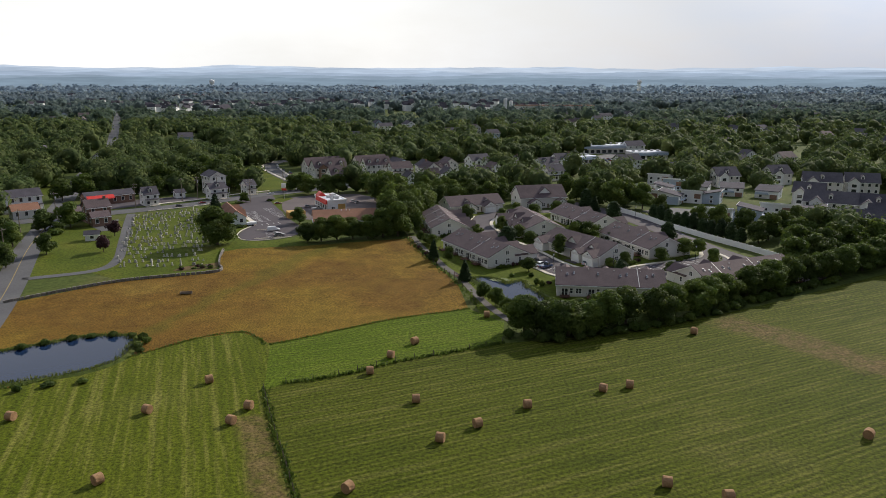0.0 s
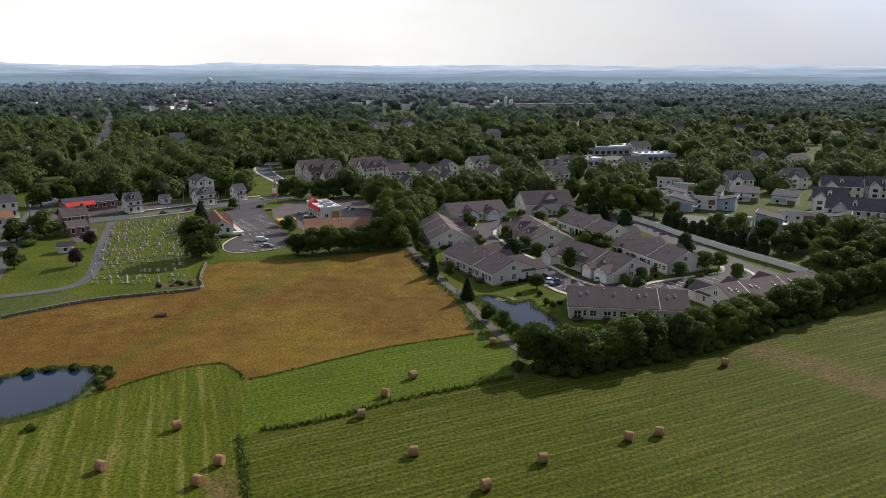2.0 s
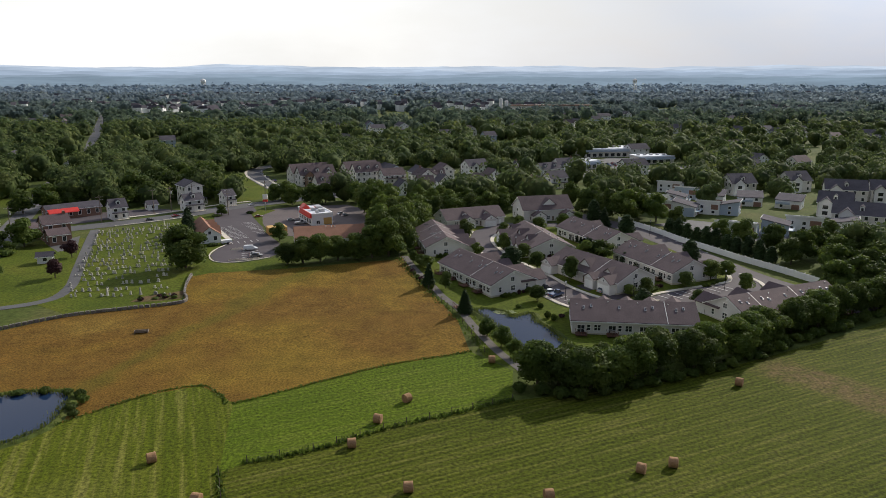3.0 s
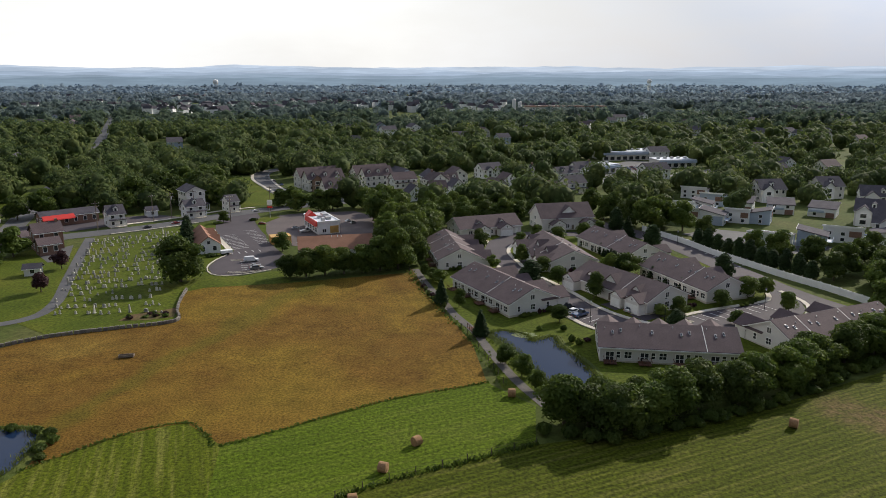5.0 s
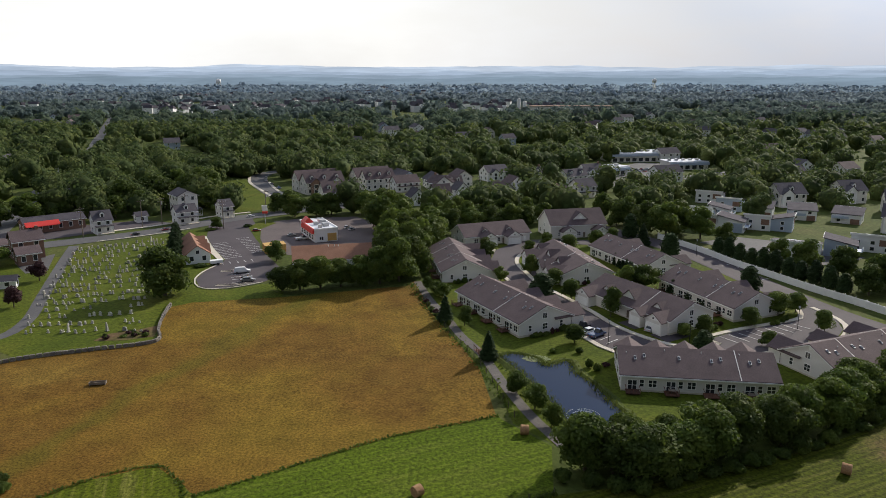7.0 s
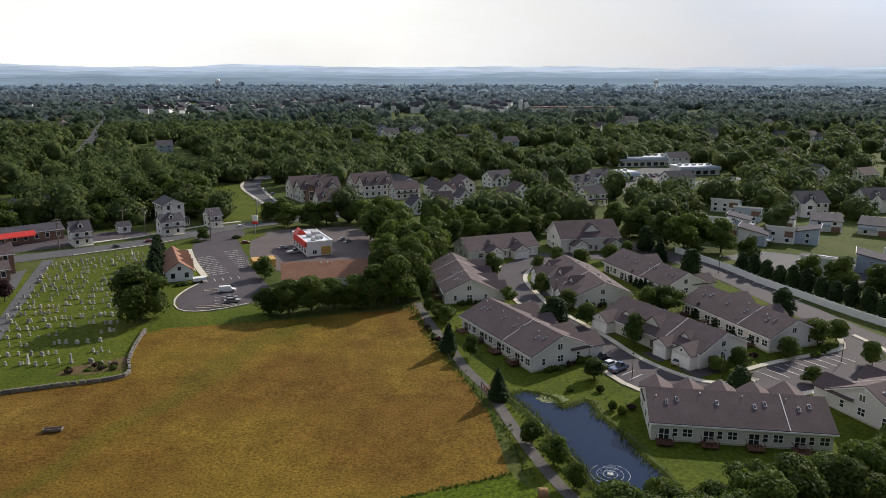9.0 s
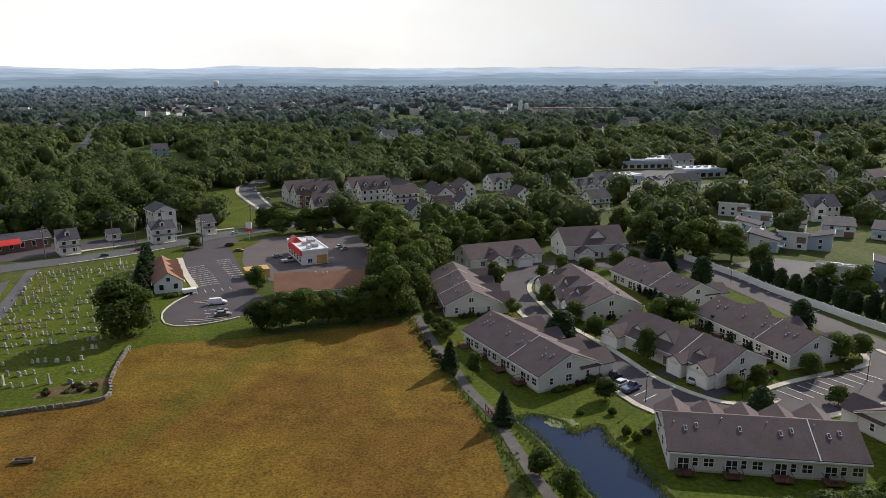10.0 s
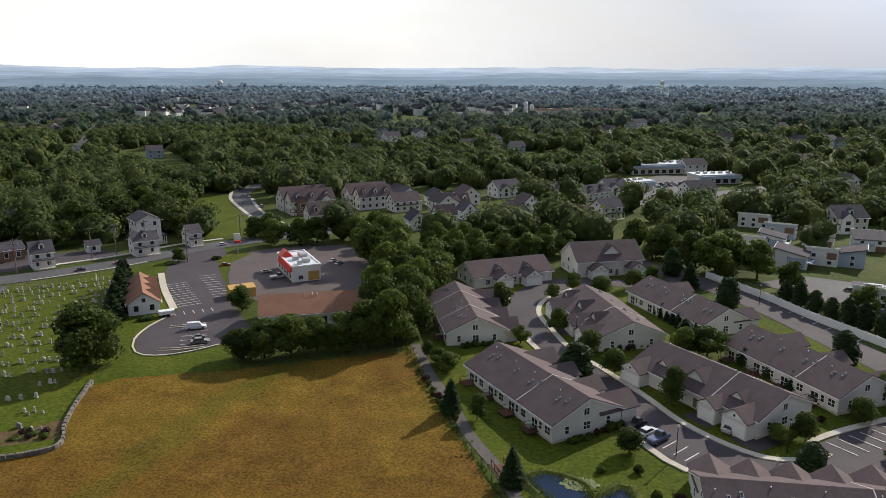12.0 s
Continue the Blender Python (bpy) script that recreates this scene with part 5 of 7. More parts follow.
def cross_gable(home, x, side, w, depth, yw, eave, ridge, wall, roof):
    """A gabled bay standing forward of a house wall."""
    b, r = Build(), Build()
    ye, back, top = yw + side * depth, yw - side * 3.0, min(ridge - 0.3, eave + w * 0.42)
    b.hull([(x - w / 2, yw, -0.5), (x + w / 2, yw, -0.5), (x + w / 2, ye, -0.5), (x - w / 2, ye, -0.5)][::-side],
           [(x - w / 2, yw, eave), (x + w / 2, yw, eave), (x + w / 2, ye, eave), (x - w / 2, ye, eave)][::-side])
    b.face([(x - w / 2, ye, eave), (x + w / 2, ye, eave), (x, ye, top)])
    bay = part("gabled_bay", b, M[wall], home)
    for xa in (x - w / 2 - 0.3, x + w / 2 + 0.3):
        low = [(x, ye + side * 0.35, top), (x, back, top), (xa, back, eave - 0.15), (xa, ye + side * 0.35, eave - 0.15)]
        r.hull(low, [(q[0], q[1], q[2] + 0.16) for q in low])
    part("bay_roof", r, M[roof], bay)
    for z in (0.9, eave * 0.58):
        plain_window(bay, facing(x, ye, z, "front" if side > 0 else "back"), w * 0.4, 1.3)


def restaurant():
    home = thing("restaurant", pose(-46.3, 272.6, gz(272), 0, 0, 117), "white flat-roofed roadside restaurant with red awnings", "restaurant")
    part("wall", Build().box(-8.3, -3.6, -0.5, 8.3, 3.6, 4.0), M["siding_white"], home)
    part("roof", Build().box(-8.1, -3.4, 4.0, 8.1, 3.4, 4.06), M["roof_white"], home, "white roof membrane")
    for x0, y0, x1, y1 in ((-8.5, -3.8, 8.5, -3.4), (-8.5, 3.4, 8.5, 3.8), (-8.5, -3.4, -8.1, 3.4), (8.1, -3.4, 8.5, 3.4)):
        part("parapet", Build().box(x0, y0, 3.7, x1, y1, 4.3), M["trim"], home)
    low = [(-8.6, 3.8, 2.9), (4.6, 3.8, 2.9), (4.6, 4.5, 2.8), (-8.6, 4.5, 2.8)]
    part("awning", Build().hull(low, [(-8.6, 3.8, 4.35), (4.6, 3.8, 4.35), (4.6, 4.1, 4.3), (-8.6, 4.1, 4.3)]), M["red"], home, "bright red awning")
    part("gable_sign", Build().hull([(2.6, 0.6, 4.1), (6.4, 0.6, 4.1), (6.4, 4.0, 4.1), (2.6, 4.0, 4.1)], [(2.6, 2.3, 5.7), (6.4, 2.3, 5.7), (6.4, 2.5, 5.7), (2.6, 2.5, 5.7)]),
         M["red"], home, "red gable over the door")
    for x, y, s in ((-4, -1, 1.2), (-1, 1, 0.9), (2, -1.6, 1.4), (-6, 1.2, 0.7)):
        part("roof_unit", Build().box(x - s, y - s * 0.7, 4.06, x + s, y + s * 0.7, 5.0), M["metal"], home)
    for x in (-6, -3, 0, 3, 6):
        window_part(home, facing(x, 3.6, 0.7, "front"), 1.6, 1.3, 2)
    for y in (-1.5, 1.5):
        window_part(home, facing(-8.3, y, 0.7, "near"), 1.1, 1.0, 2)
    part("side_panel", Build().box(-8.42, -3.2, 0.3, -8.3, -0.4, 2.6), M["crate"], home)


restaurant()
hall = plain_house("long_building", -35.2, 235.2, 13.8, 20.0, 11.0, 3.4, 6.0, "siding_white", "shingle_brown", "long low building with russet shingle roof and pale gable",
                   category="building")
part("porch_wall", Build().box(-10.3, -7.0, -0.5, -10.05, 5.4, 2.2), M["siding_white"], hall)
for x_ in (-1.0, 0.6, 1.6):
    part("vent", Build().tube(x_, -0.8, 5.6, 6.3, 0.12, 0.12, 6), M["trim"], hall)
office = plain_house("office_building", -75.8, 245.6, 116.5, 18.5, 6.4, 2.6, 4.9, "siding_white", "shingle_brown", "white-gabled office with stepped russet roof beside the lot",
                     category="building")
for i in range(3):
    dormer(office, -5.5 + i * 5.2, -3.4, 2.6, -1, 4.4, "shingle_brown", "siding_white")
plain_house("village_house", -117.6, 277.2, 40, 5.3, 6.2, 4.4, 6.9, "siding_white", "shingle_grey", "white two-storey gabled house with porch", 2, porch=1.8, dormers=1)
plain_house("village_house", -96.6, 293.2, 40, 6.8, 5.6, 4.3, 6.3, "siding_white", "shingle_grey", "white house with grey mansard roof and porch", 2, porch=1.8, dormers=1)
plain_house("apartment_house", -101.8, 306.5, 130, 9.0, 7.0, 7.8, 9.6, "siding", "shingle_grey", "tall beige three-storey house with grey gable", 3, porch=1.6)
plain_house("village_house", -86.8, 305.2, 40, 4.0, 6.4, 4.1, 6.1, "siding", "shingle_grey", "narrow beige gabled house by the road", 2, porch=1.4)
store = plain_house("roadside_store", -135.5, 280.5, 44, 18.0, 7.5, 3.3, 4.8, "brick", "shingle_grey", "low roadside store with grey roof and red front", category="store")
part("awning", Build().hull([(-9, -5.6, 2.5), (1, -5.6, 2.5), (1, -3.8, 2.7), (-9, -3.8, 2.7)], [(-9, -5.4, 2.8), (1, -5.4, 2.8), (1, -3.8, 3.9), (-9, -3.8, 3.9)]), M["red"], store,
     "red canopy over the shop front")
plain_house("farmhouse", -121.5, 243.0, 42, 7.5, 6.5, 5.4, 7.6, "brick", "shingle", "brown brick two-storey farmhouse", 2, chimney=True)
plain_house("brick_annex", -117.5, 236.5, 42, 5.5, 5.0, 3.2, 4.6, "brick", "shingle", "small brown brick annex with low roof", 1)
plain_house("barn", -128.0, 248.0, 42, 8.0, 8.0, 3.4, 4.4, "brick", "shingle", "low brown outbuilding with flat-pitched roof", 1)
plain_house("garden_shed", -108.8, 214.0, 20, 3.8, 2.8, 2.0, 2.8, "siding_white", "shingle_grey", "small white garden shed on the lawn", 1, category="shed")
plain_house("village_house", -160.0, 262.5, 44, 14.0, 7.5, 5.6, 7.8, "siding_white", "shingle_grey", "long white two-storey house with dark windows", 2, porch=2.0)
plain_house("village_house", -150.5, 249.5, 44, 8.5, 6.0, 3.0, 4.8, "siding", "shingle_brown", "low house with reddish roof behind trees", 1)
plain_house("village_house", -171.0, 252.0, 44, 9.0, 7.0, 5.0, 7.4, "siding_white", "shingle", "white gabled house near the crossroads", 2)
plain_house("village_house", -190.0, 280.0, 44, 9.0, 9.0, 6.0, 8.4, "brick", "shingle", "tall brick house at the wood edge", 2)
plain_house("garage", -112.5, 294.5, 40, 3.6, 4.0, 2.3, 3.4, "siding_white", "shingle_grey", "small white gabled garage", 1, category="garage")
plain_house("village_house", -152.5, 318.0, 20, 5.0, 6.0, 5.0, 7.8, "siding_white", "shingle_grey", "white gabled house among trees", 2)

TOWN = "street of dormered town houses"
for x, y, a, l, w, d in ((-67, 370, 33, 19, 9, 0), (-62.5, 361.5, 33, 17, 8, 3), (-50.5, 334.5, 27, 14.5, 9, 3), (-44, 380, 33, 17, 9, 0), (-40, 372.5, 33, 14, 7, 3)):
    plain_house("town_house", x, y, a, l, w, 5.2, 8.8, "siding", "shingle", "beige two-storey town house with dormered brown roof", 2, dormers=d, group=TOWN,
                bays=((0.22, 4.2, "brick"), (0.78, 4.2, "siding_white")) if d and l > 15 else ())
MORE = "houses along the village road"
for i, (x, y, a, l, w, wall, roof) in enumerate(((-27.5, 368.5, 30, 12, 7.5, "siding_white", "shingle"), (-12, 362, 25, 9, 8, "siding", "shingle"), (-6, 368, 25, 7, 7, "siding_white", "shingle"),
                                                 (-3, 352, 25, 6, 6, "siding_white", "shingle_grey"), (13, 404, 30, 13, 8, "siding_white", "shingle_grey"), (-3, 384, 30, 10, 8, "siding", "shingle"),
                                                 (31, 402, 30, 12, 7, "siding_white", "shingle_grey"), (-20, 333, 25, 8, 6, "siding_white", "shingle_grey"), (-10.5, 337, 25, 7.5, 6, "siding_white", "shingle"),
                                                 (14, 348, 25, 9, 7, "siding", "shingle"), (36, 346, 25, 9, 8, "brick", "shingle"), (37, 335, 25, 9, 6, "brick", "shingle"),
                                                 (48, 354, 25, 10, 7, "siding_white", "shingle_grey"), (-15, 379, 30, 9, 8, "siding", "shingle_grey"), (50, 398, 30, 14, 8, "siding_white", "shingle_grey"),
                                                 (20, 366, 25, 8, 7, "siding_white", "shingle"), (60, 408, 30, 11, 9, "siding_white", "shingle_grey"), (-30, 390, 20, 16, 9, "siding_blue", "shingle_grey"))):
    plain_house("village_house", x, y, a + (90 if i % 2 else 0) + 9 * math.sin(i * 2.3), l * 0.92, w, 4.0 + 0.7 * math.sin(i * 1.7), 6.8 + 0.7 * math.sin(i * 1.7), wall, roof, {"siding": "beige", "siding_white": "white", "brick": "brick", "siding_blue": "blue-grey"}[wall] + " gabled house along the village road", 2,
                porch=1.5 if i % 3 == 0 else 0, group=MORE, dormers=2 if i % 4 == 2 else 0, chimney=i % 5 == 1, bays=((0.3, 3.4, wall),) if i % 3 == 1 else ())


def apartment(x, y, turn, length, width, low, high, wall, label):
    """A two-storey block under a single-pitch roof."""
    home = thing("apartment_block", pose(x, y, gz(y), 0, 0, turn), label, "apartment", "white apartment blocks")
    a, c, d = length / 2, width / 2, 0.35
    HOUSE_SPOTS.append((x, y, length * 0.5 + 1.0))
    part("wall", Build().hull([(-a, -c, -0.5), (a, -c, -0.5), (a, c, -0.5), (-a, c, -0.5)], [(-a, -c, low), (a, -c, low), (a, c, high), (-a, c, high)]), M[wall], home)
    lowq = [(-a - d, -c - d, low), (a + d, -c - d, low), (a + d, c + d, high + 0.12), (-a - d, c + d, high + 0.12)]
    part("roof", Build().hull(lowq, [(p, q, r + 0.25) for p, q, r in lowq]), M["shingle_grey"], home, "grey single-pitch roof")
    part("fascia", Build().box(-a - d, c + d, high - 0.15, a + d, c + d + 0.1, high + 0.4), M["trim"], home)
    n = max(2, int(length / 3.2))
    for i in range(n):
        xw = -a + (i + 0.5) * length / n
        for z in (0.6, 2.35):
            if z + 1.0 < low:
                plain_window(home, facing(xw, -c, z, "back"), 1.0, 0.95)
            plain_window(home, facing(xw, c, z, "front"), 1.0, 0.95)
    for side, xw in (("near", -a), ("far", a)):
        for z in (0.6, 2.3):
            plain_window(home, facing(xw, 0.5, z, side), 0.9, 0.95)
    part("balcony", Build().box(-a + 0.3, -c - 1.5, 1.85, a * 0.2, -c, 1.98), M["siding_blue"], home)
    part("balcony_front", Build().box(-a + 0.3, -c - 1.55, 1.98, a * 0.2, -c - 1.45, 2.7), M["siding_blue"], home, "blue-grey balcony front")
    part("brick_base", Build().box(a * 0.3, -c - 0.12, -0.4, a * 0.9, -c + 0.02, 1.8), M["brick"], home)
    part("brick_panel", Build().box(-a * 0.9, c - 0.02, 2.0, -a * 0.3, c + 0.1, 3.8), M["brick"], home)
    part("side_panel", Build().box(-a - 0.1, -c * 0.9, -0.4, -a + 0.02, c * 0.2, 3.1), M["siding_blue"], home, "blue-grey cladding panel")
    return home


APT = "two-storey apartment block with single-pitch roof"
for i, (x, y, a, l, w, lo, hi) in enumerate(((97, 342, 152, 10, 7, 3.43, 4.77), (82, 305, 152, 8, 7, 3.28, 4.93), (90, 309, 62, 7, 7, 3.43, 4.77), (99, 325, 152, 9, 8, 3.43, 4.93), (79.5, 291.5, 152, 8, 7, 3.28, 4.93),
                                             (86.5, 287, 62, 8, 8, 3.43, 5.08), (96, 290, 152, 8, 7, 3.43, 4.93), (103, 288.5, 242, 8, 7, 3.43, 5.08), (106, 314, -28, 8.5, 8, 3.12, 4.47), (118, 308, -20, 9, 8, 3.43, 4.77),
                                             (131, 302, -34, 9, 8, 3.12, 4.47), (105, 254, 62, 8, 8, 3.43, 4.93), (117, 260, 152, 11, 8, 3.43, 4.93), (127, 255, 242, 8, 8, 3.43, 4.93))):
    apartment(x, y, a, l, w, lo, hi, ("siding_white", "siding_white", "siding_white", "siding_blue")[i % 4], ("white ", "white ", "white ", "blue-grey ")[i % 4] + APT)

wrap = apartment(91.5, 251.0, 152, 12, 8.5, 3.6, 4.8, "siding_white", "white apartment block with its roof stripped and sheeted")
rnd = random.Random(44)
for k_ in range(9):
    x_, y_, a_ = rnd.uniform(-4.6, 4.6), rnd.uniform(-3.0, 3.0), rnd.uniform(0.6, 1.5)
    z_ = 4.2 + y_ * 0.141 + 0.33
    c_ = [(x_ - a_, y_ - 0.8, z_ - 0.15), (x_ + a_, y_ - 0.7, z_ - 0.13), (x_ + a_ * 0.9, y_ + 0.8, z_ + 0.15), (x_ - a_ * 0.9, y_ + 0.7, z_ + 0.13)]
    part("roof_sheet", Build().hull(c_, [(p_, q_, r_ + rnd.uniform(0.05, 0.2)) for p_, q_, r_ in c_]), M["roof_white"], wrap, "loose white roofing sheet")

HILL = "large houses beyond the tree row"
for x, y, a, l in ((129, 224, -30, 14), (142, 233, -30, 14), (137, 263, -30, 17), (150, 256, -30, 12), (160, 318, -20, 15), (176, 316, -20, 13), (140, 286, -30, 11), (124, 336, 10, 11), (152, 345, 10, 10)):
    plain_house("village_house", x, y, a, l, 10, 5.2, 8.6, "siding", "shingle_grey", "beige two-storey house with grey gabled roof", 2, dormers=1, group=HILL, bays=((0.25, 4.4, "siding_white"),))


def shop(x, y, turn, l, w, h, label):
    home = thing("shop_building", pose(x, y, gz(y), 0, 0, turn), label, "shop", "shopping centre")
    part("wall", Build().box(-l / 2, -w / 2, -0.5, l / 2, w / 2, h), M["siding"], home)
    part("roof", Build().box(-l / 2 - 0.3, -w / 2 - 0.3, h, l / 2 + 0.3, w / 2 + 0.3, h + 0.35), M["roof_white"], home, "white flat roof")
    part("fascia", Build().box(-l / 2, -w / 2 - 1.4, h - 1.6, l / 2, -w / 2, h - 0.2), M["siding_blue"], home)
    for i in range(int(l / 4)):
        plain_window(home, facing(-l / 2 + 2 + i * 4, -w / 2, 0.4, "back"), 2.6, 2.0)
        part("roof_unit", Build().box(-l / 2 + 1.5 + i * 4, -1, h + 0.35, -l / 2 + 3 + i * 4, 0.6, h + 1.3), M["metal"], home)


shop(101, 492, 12, 38, 18, 5.0, "long white flat-roofed shop building")
shop(118, 452, 12, 22, 12, 4.2, "low pale flat-roofed shop")
shop(72, 424, 35, 18, 10, 4.2, "low pale flat-roofed shop")
shop(62, 316, -28, 9, 5, 2.6, "small pale flat-roofed shelter by the road")

# houses scattered through the woods
GLADES = []
rnd = random.Random(21)
WOOD_HOUSES = {}
for i in range(62):
    for _ in range(30):
        y = rnd.uniform(395, 960)
        x = rnd.uniform(-0.6, 0.62) * y
        if noise.noise((x * 0.006, y * 0.006, 1.5)) > -0.05 and all((x - a) ** 2 + (y - b) ** 2 > 500 for a, b in GLADES):
            break
    GLADES.append((x, y))
    kind = i % 4
    if kind not in WOOD_HOUSES:
        WOOD_HOUSES[kind] = plain_house("country_house", x, y, 20, (13, 11, 17, 10)[kind], (9, 8, 9, 8)[kind], 5.0, 7.8, ("siding_white", "siding", "siding_white", "siding_blue")[kind],
                                        ("shingle_grey", "shingle", "shingle_grey", "shingle_grey")[kind], ("white", "beige", "long white", "blue-grey")[kind] + " house half hidden in the woods", 2,
                                        group="houses in the woods", gap=4.2)
    else:
        copy_thing(WOOD_HOUSES[kind], pose(x, y, gz(y), 0, 0, rnd.choice((20, 28, -60, 110, -25))))


FAR_CELLS = set()


def far_town():
    """Many far houses, too small to tell apart."""
    b = Build()
    rng = random.Random(9)
    for _ in range(1100):
        y = rng.uniform(950, 3300)
        f = rng.triangular(-0.62, 0.62, -0.4)
        x = f * y
        if noise.noise((x * 0.003, y * 0.0022, 6.0)) < (0.06 if x < 0 else 0.3):
            continue
        for back in range(4):
            FAR_CELLS.add((int(x // 16), int(y // 16) - back))
        a = rng.uniform(0, 3.1)
        l, w, e = rng.uniform(4.5, 8), rng.uniform(3.5, 5), rng.uniform(8, 11)
        c, s = math.cos(a), math.sin(a)

        def p(u, v, z):
            return (x + u * c - v * s, y + u * s + v * c, z)
        b.hull([p(-l, -w, 0), p(l, -w, 0), p(l, w, 0), p(-l, w, 0)], [p(-l, -w, e), p(l, -w, e), p(l, w, e), p(-l, w, e)], 0)
        b.hull([p(-l, -w, e), p(l, -w, e), p(l, w, e), p(-l, w, e)], [p(-l, -0.1, e + 4), p(l, -0.1, e + 4), p(l, 0.1, e + 4), p(-l, 0.1, e + 4)], 1)
    me = b.mesh("far_town", M["siding_white"], M["shingle_grey"])
    tagged(new("far_town", me), "pale scattered houses of the distant town", "houses", "", "stuff")


far_town()


def water_tower(x, y, h, r, label):
    home = thing("water_tower", pose(x, y, 0), label, "water tower")
    prof = [(0, -0.95), (0.7, -0.85), (1, -0.3), (1, 0.2), (0.8, 0.65), (0.0, 0.9)]
    b = Build()
    for (r0, z0), (r1, z1) in zip(prof, prof[1:]):
        for k in range(14):
            a0, a1 = 2 * math.pi * k / 14, 2 * math.pi * (k + 1) / 14
            b.face([(r * r0 * math.cos(a0), r * r0 * math.sin(a0), h - r + r * z0), (r * r0 * math.cos(a1), r * r0 * math.sin(a1), h - r + r * z0),
                    (r * r1 * math.cos(a1), r * r1 * math.sin(a1), h - r + r * z1), (r * r1 * math.cos(a0), r * r1 * math.sin(a0), h - r + r * z1)])
    part("tank", b, M["siding_white"], home)
    for k in range(6):
        a = k * math.pi / 3
        part("leg", Build().bar((r * 0.9 * math.cos(a), r * 0.9 * math.sin(a), 0), (r * 0.8 * math.cos(a), r * 0.8 * math.sin(a), h - r * 1.2), r * 0.07, r * 0.07), M["trim"], home)
    part("riser", Build().tube(0, 0, 0, h - r * 1.8, r * 0.15, r * 0.15), M["trim"], home)


water_tower(532, 2200, 46, 6.5, "white water tower above the distant trees")
water_tower(-1090, 3290, 43, 11.5, "pale slender water tower near the horizon")
for x_, h_ in ((66, 22), (73.5, 19)):
    silo = thing("silo", pose(x_, 1010, 0), "white cylindrical silo above the woods", "silo", "pair of silos")
    part("shaft", Build().tube(0, 0, 0, h_, 2.4, 2.4, 12), M["siding_white"], silo)
    part("cap", Build().tube(0, 0, h_, h_ + 1.2, 2.4, 0.3, 12), M["metal"], silo)
works = thing("factory", pose(135, 1040, 0, 0, 0, 3), "long low brick factory above the trees", "factory")
part("wall", Build().box(-55, -8, 0, 55, 8, 12), M["siding"], works)
part("roof", Build().box(-56, -9, 12, 56, 9, 12.8), M["brick"], works)

# ---- field things ----
def bale_mesh():
    """A round bale lying on its side, 1.5 m through, with a rough skin and coiled ends."""
    b = Build()
    rng = random.Random(3)
    n = 22
    rows = []
    for x in (-0.62, -0.58, -0.2, 0.2, 0.58, 0.62):
        r = 0.7 if abs(x) > 0.6 else 0.76
        rows.append([(x + rng.uniform(-0.015, 0.015), (r + rng.uniform(-0.025, 0.025)) * math.cos(2 * math.pi * k / n),
                      0.72 + (r + rng.uniform(-0.025, 0.025)) * math.sin(2 * math.pi * k / n)) for k in range(n)])
    for a, c in zip(rows, rows[1:]):
        for k in range(n):
            j = (k + 1) % n
            b.face([a[k], c[k], c[j], a[j]])
    b.face(rows[0])
    b.face(rows[-1][::-1])
    return b.mesh("hay_bale", M["hay"])


def disc_mesh(x):
    b = Build()
    for r, d in ((0.6, 0.015), (0.42, 0.03), (0.22, 0.045)):
        s = 1 if x > 0 else -1
        ring = [(math.cos(2 * math.pi * k / 18) * r, 0.72 + math.sin(2 * math.pi * k / 18) * r) for k in range(18)]
        b.hull([(x, p, q) for p, q in ring], [(x + s * d, p, q) for p, q in ring])
    return b.mesh("coil", M["hay"])


BALE, COILS = bale_mesh(), (disc_mesh(-0.62), disc_mesh(0.62))
rnd = random.Random(8)
for x, y in ((-63.6, 97.4), (-42.5, 80.6), (-44.5, 100.2), (-38.9, 111.6), (-30.8, 97), (-29.6, 102), (-11.1, 79.5), (-0.1, 92.4), (5.2, 96.9), (13, 103.4), (-4.2, 104.9),
             (-12.7, 115.9), (-9.8, 123.4), (-5.9, 130.6), (25.8, 109.7), (30.4, 111.2), (49.1, 137.5), (28.3, 81.6), (34.8, 78.7), (60.2, 94.9), (8.4, 146.9)):
    bale = thing("hay_bale", pose(x, y, gz(y) + 0.03, 0, 0, rnd.uniform(-35, 60)) @ Matrix.Diagonal((0.93, 0.93, 0.93, 1)), "round golden hay bale on the mown field", "hay bale", "hay bales")
    part("roll", BALE, None, bale)
    for c in COILS:
        part("coil", c, None, bale)

trough = thing("feed_trough", pose(-61.0, 161.4, gz(161.4), 0, 0, 12) @ Matrix.Diagonal((0.7, 0.7, 0.6, 1)), "weathered wooden feed trough in the dry meadow", "trough")
for q in ((-1.9, -0.6, 1.9, -0.5), (-1.9, 0.5, 1.9, 0.6), (-1.9, -0.5, -1.8, 0.5), (1.8, -0.5, 1.9, 0.5)):
    part("board", Build().box(q[0], q[1], 0.25, q[2], q[3], 0.95), M["wood"], trough)
part("bottom", Build().box(-1.8, -0.5, 0.3, 1.8, 0.5, 0.4), M["wood"], trough)
for px, py in ((-1.7, -0.5), (1.7, -0.5), (-1.7, 0.5), (1.7, 0.5)):
    part("leg", Build().box(px - 0.08, py - 0.08, -0.1, px + 0.08, py + 0.08, 0.3), M["wood"], trough)


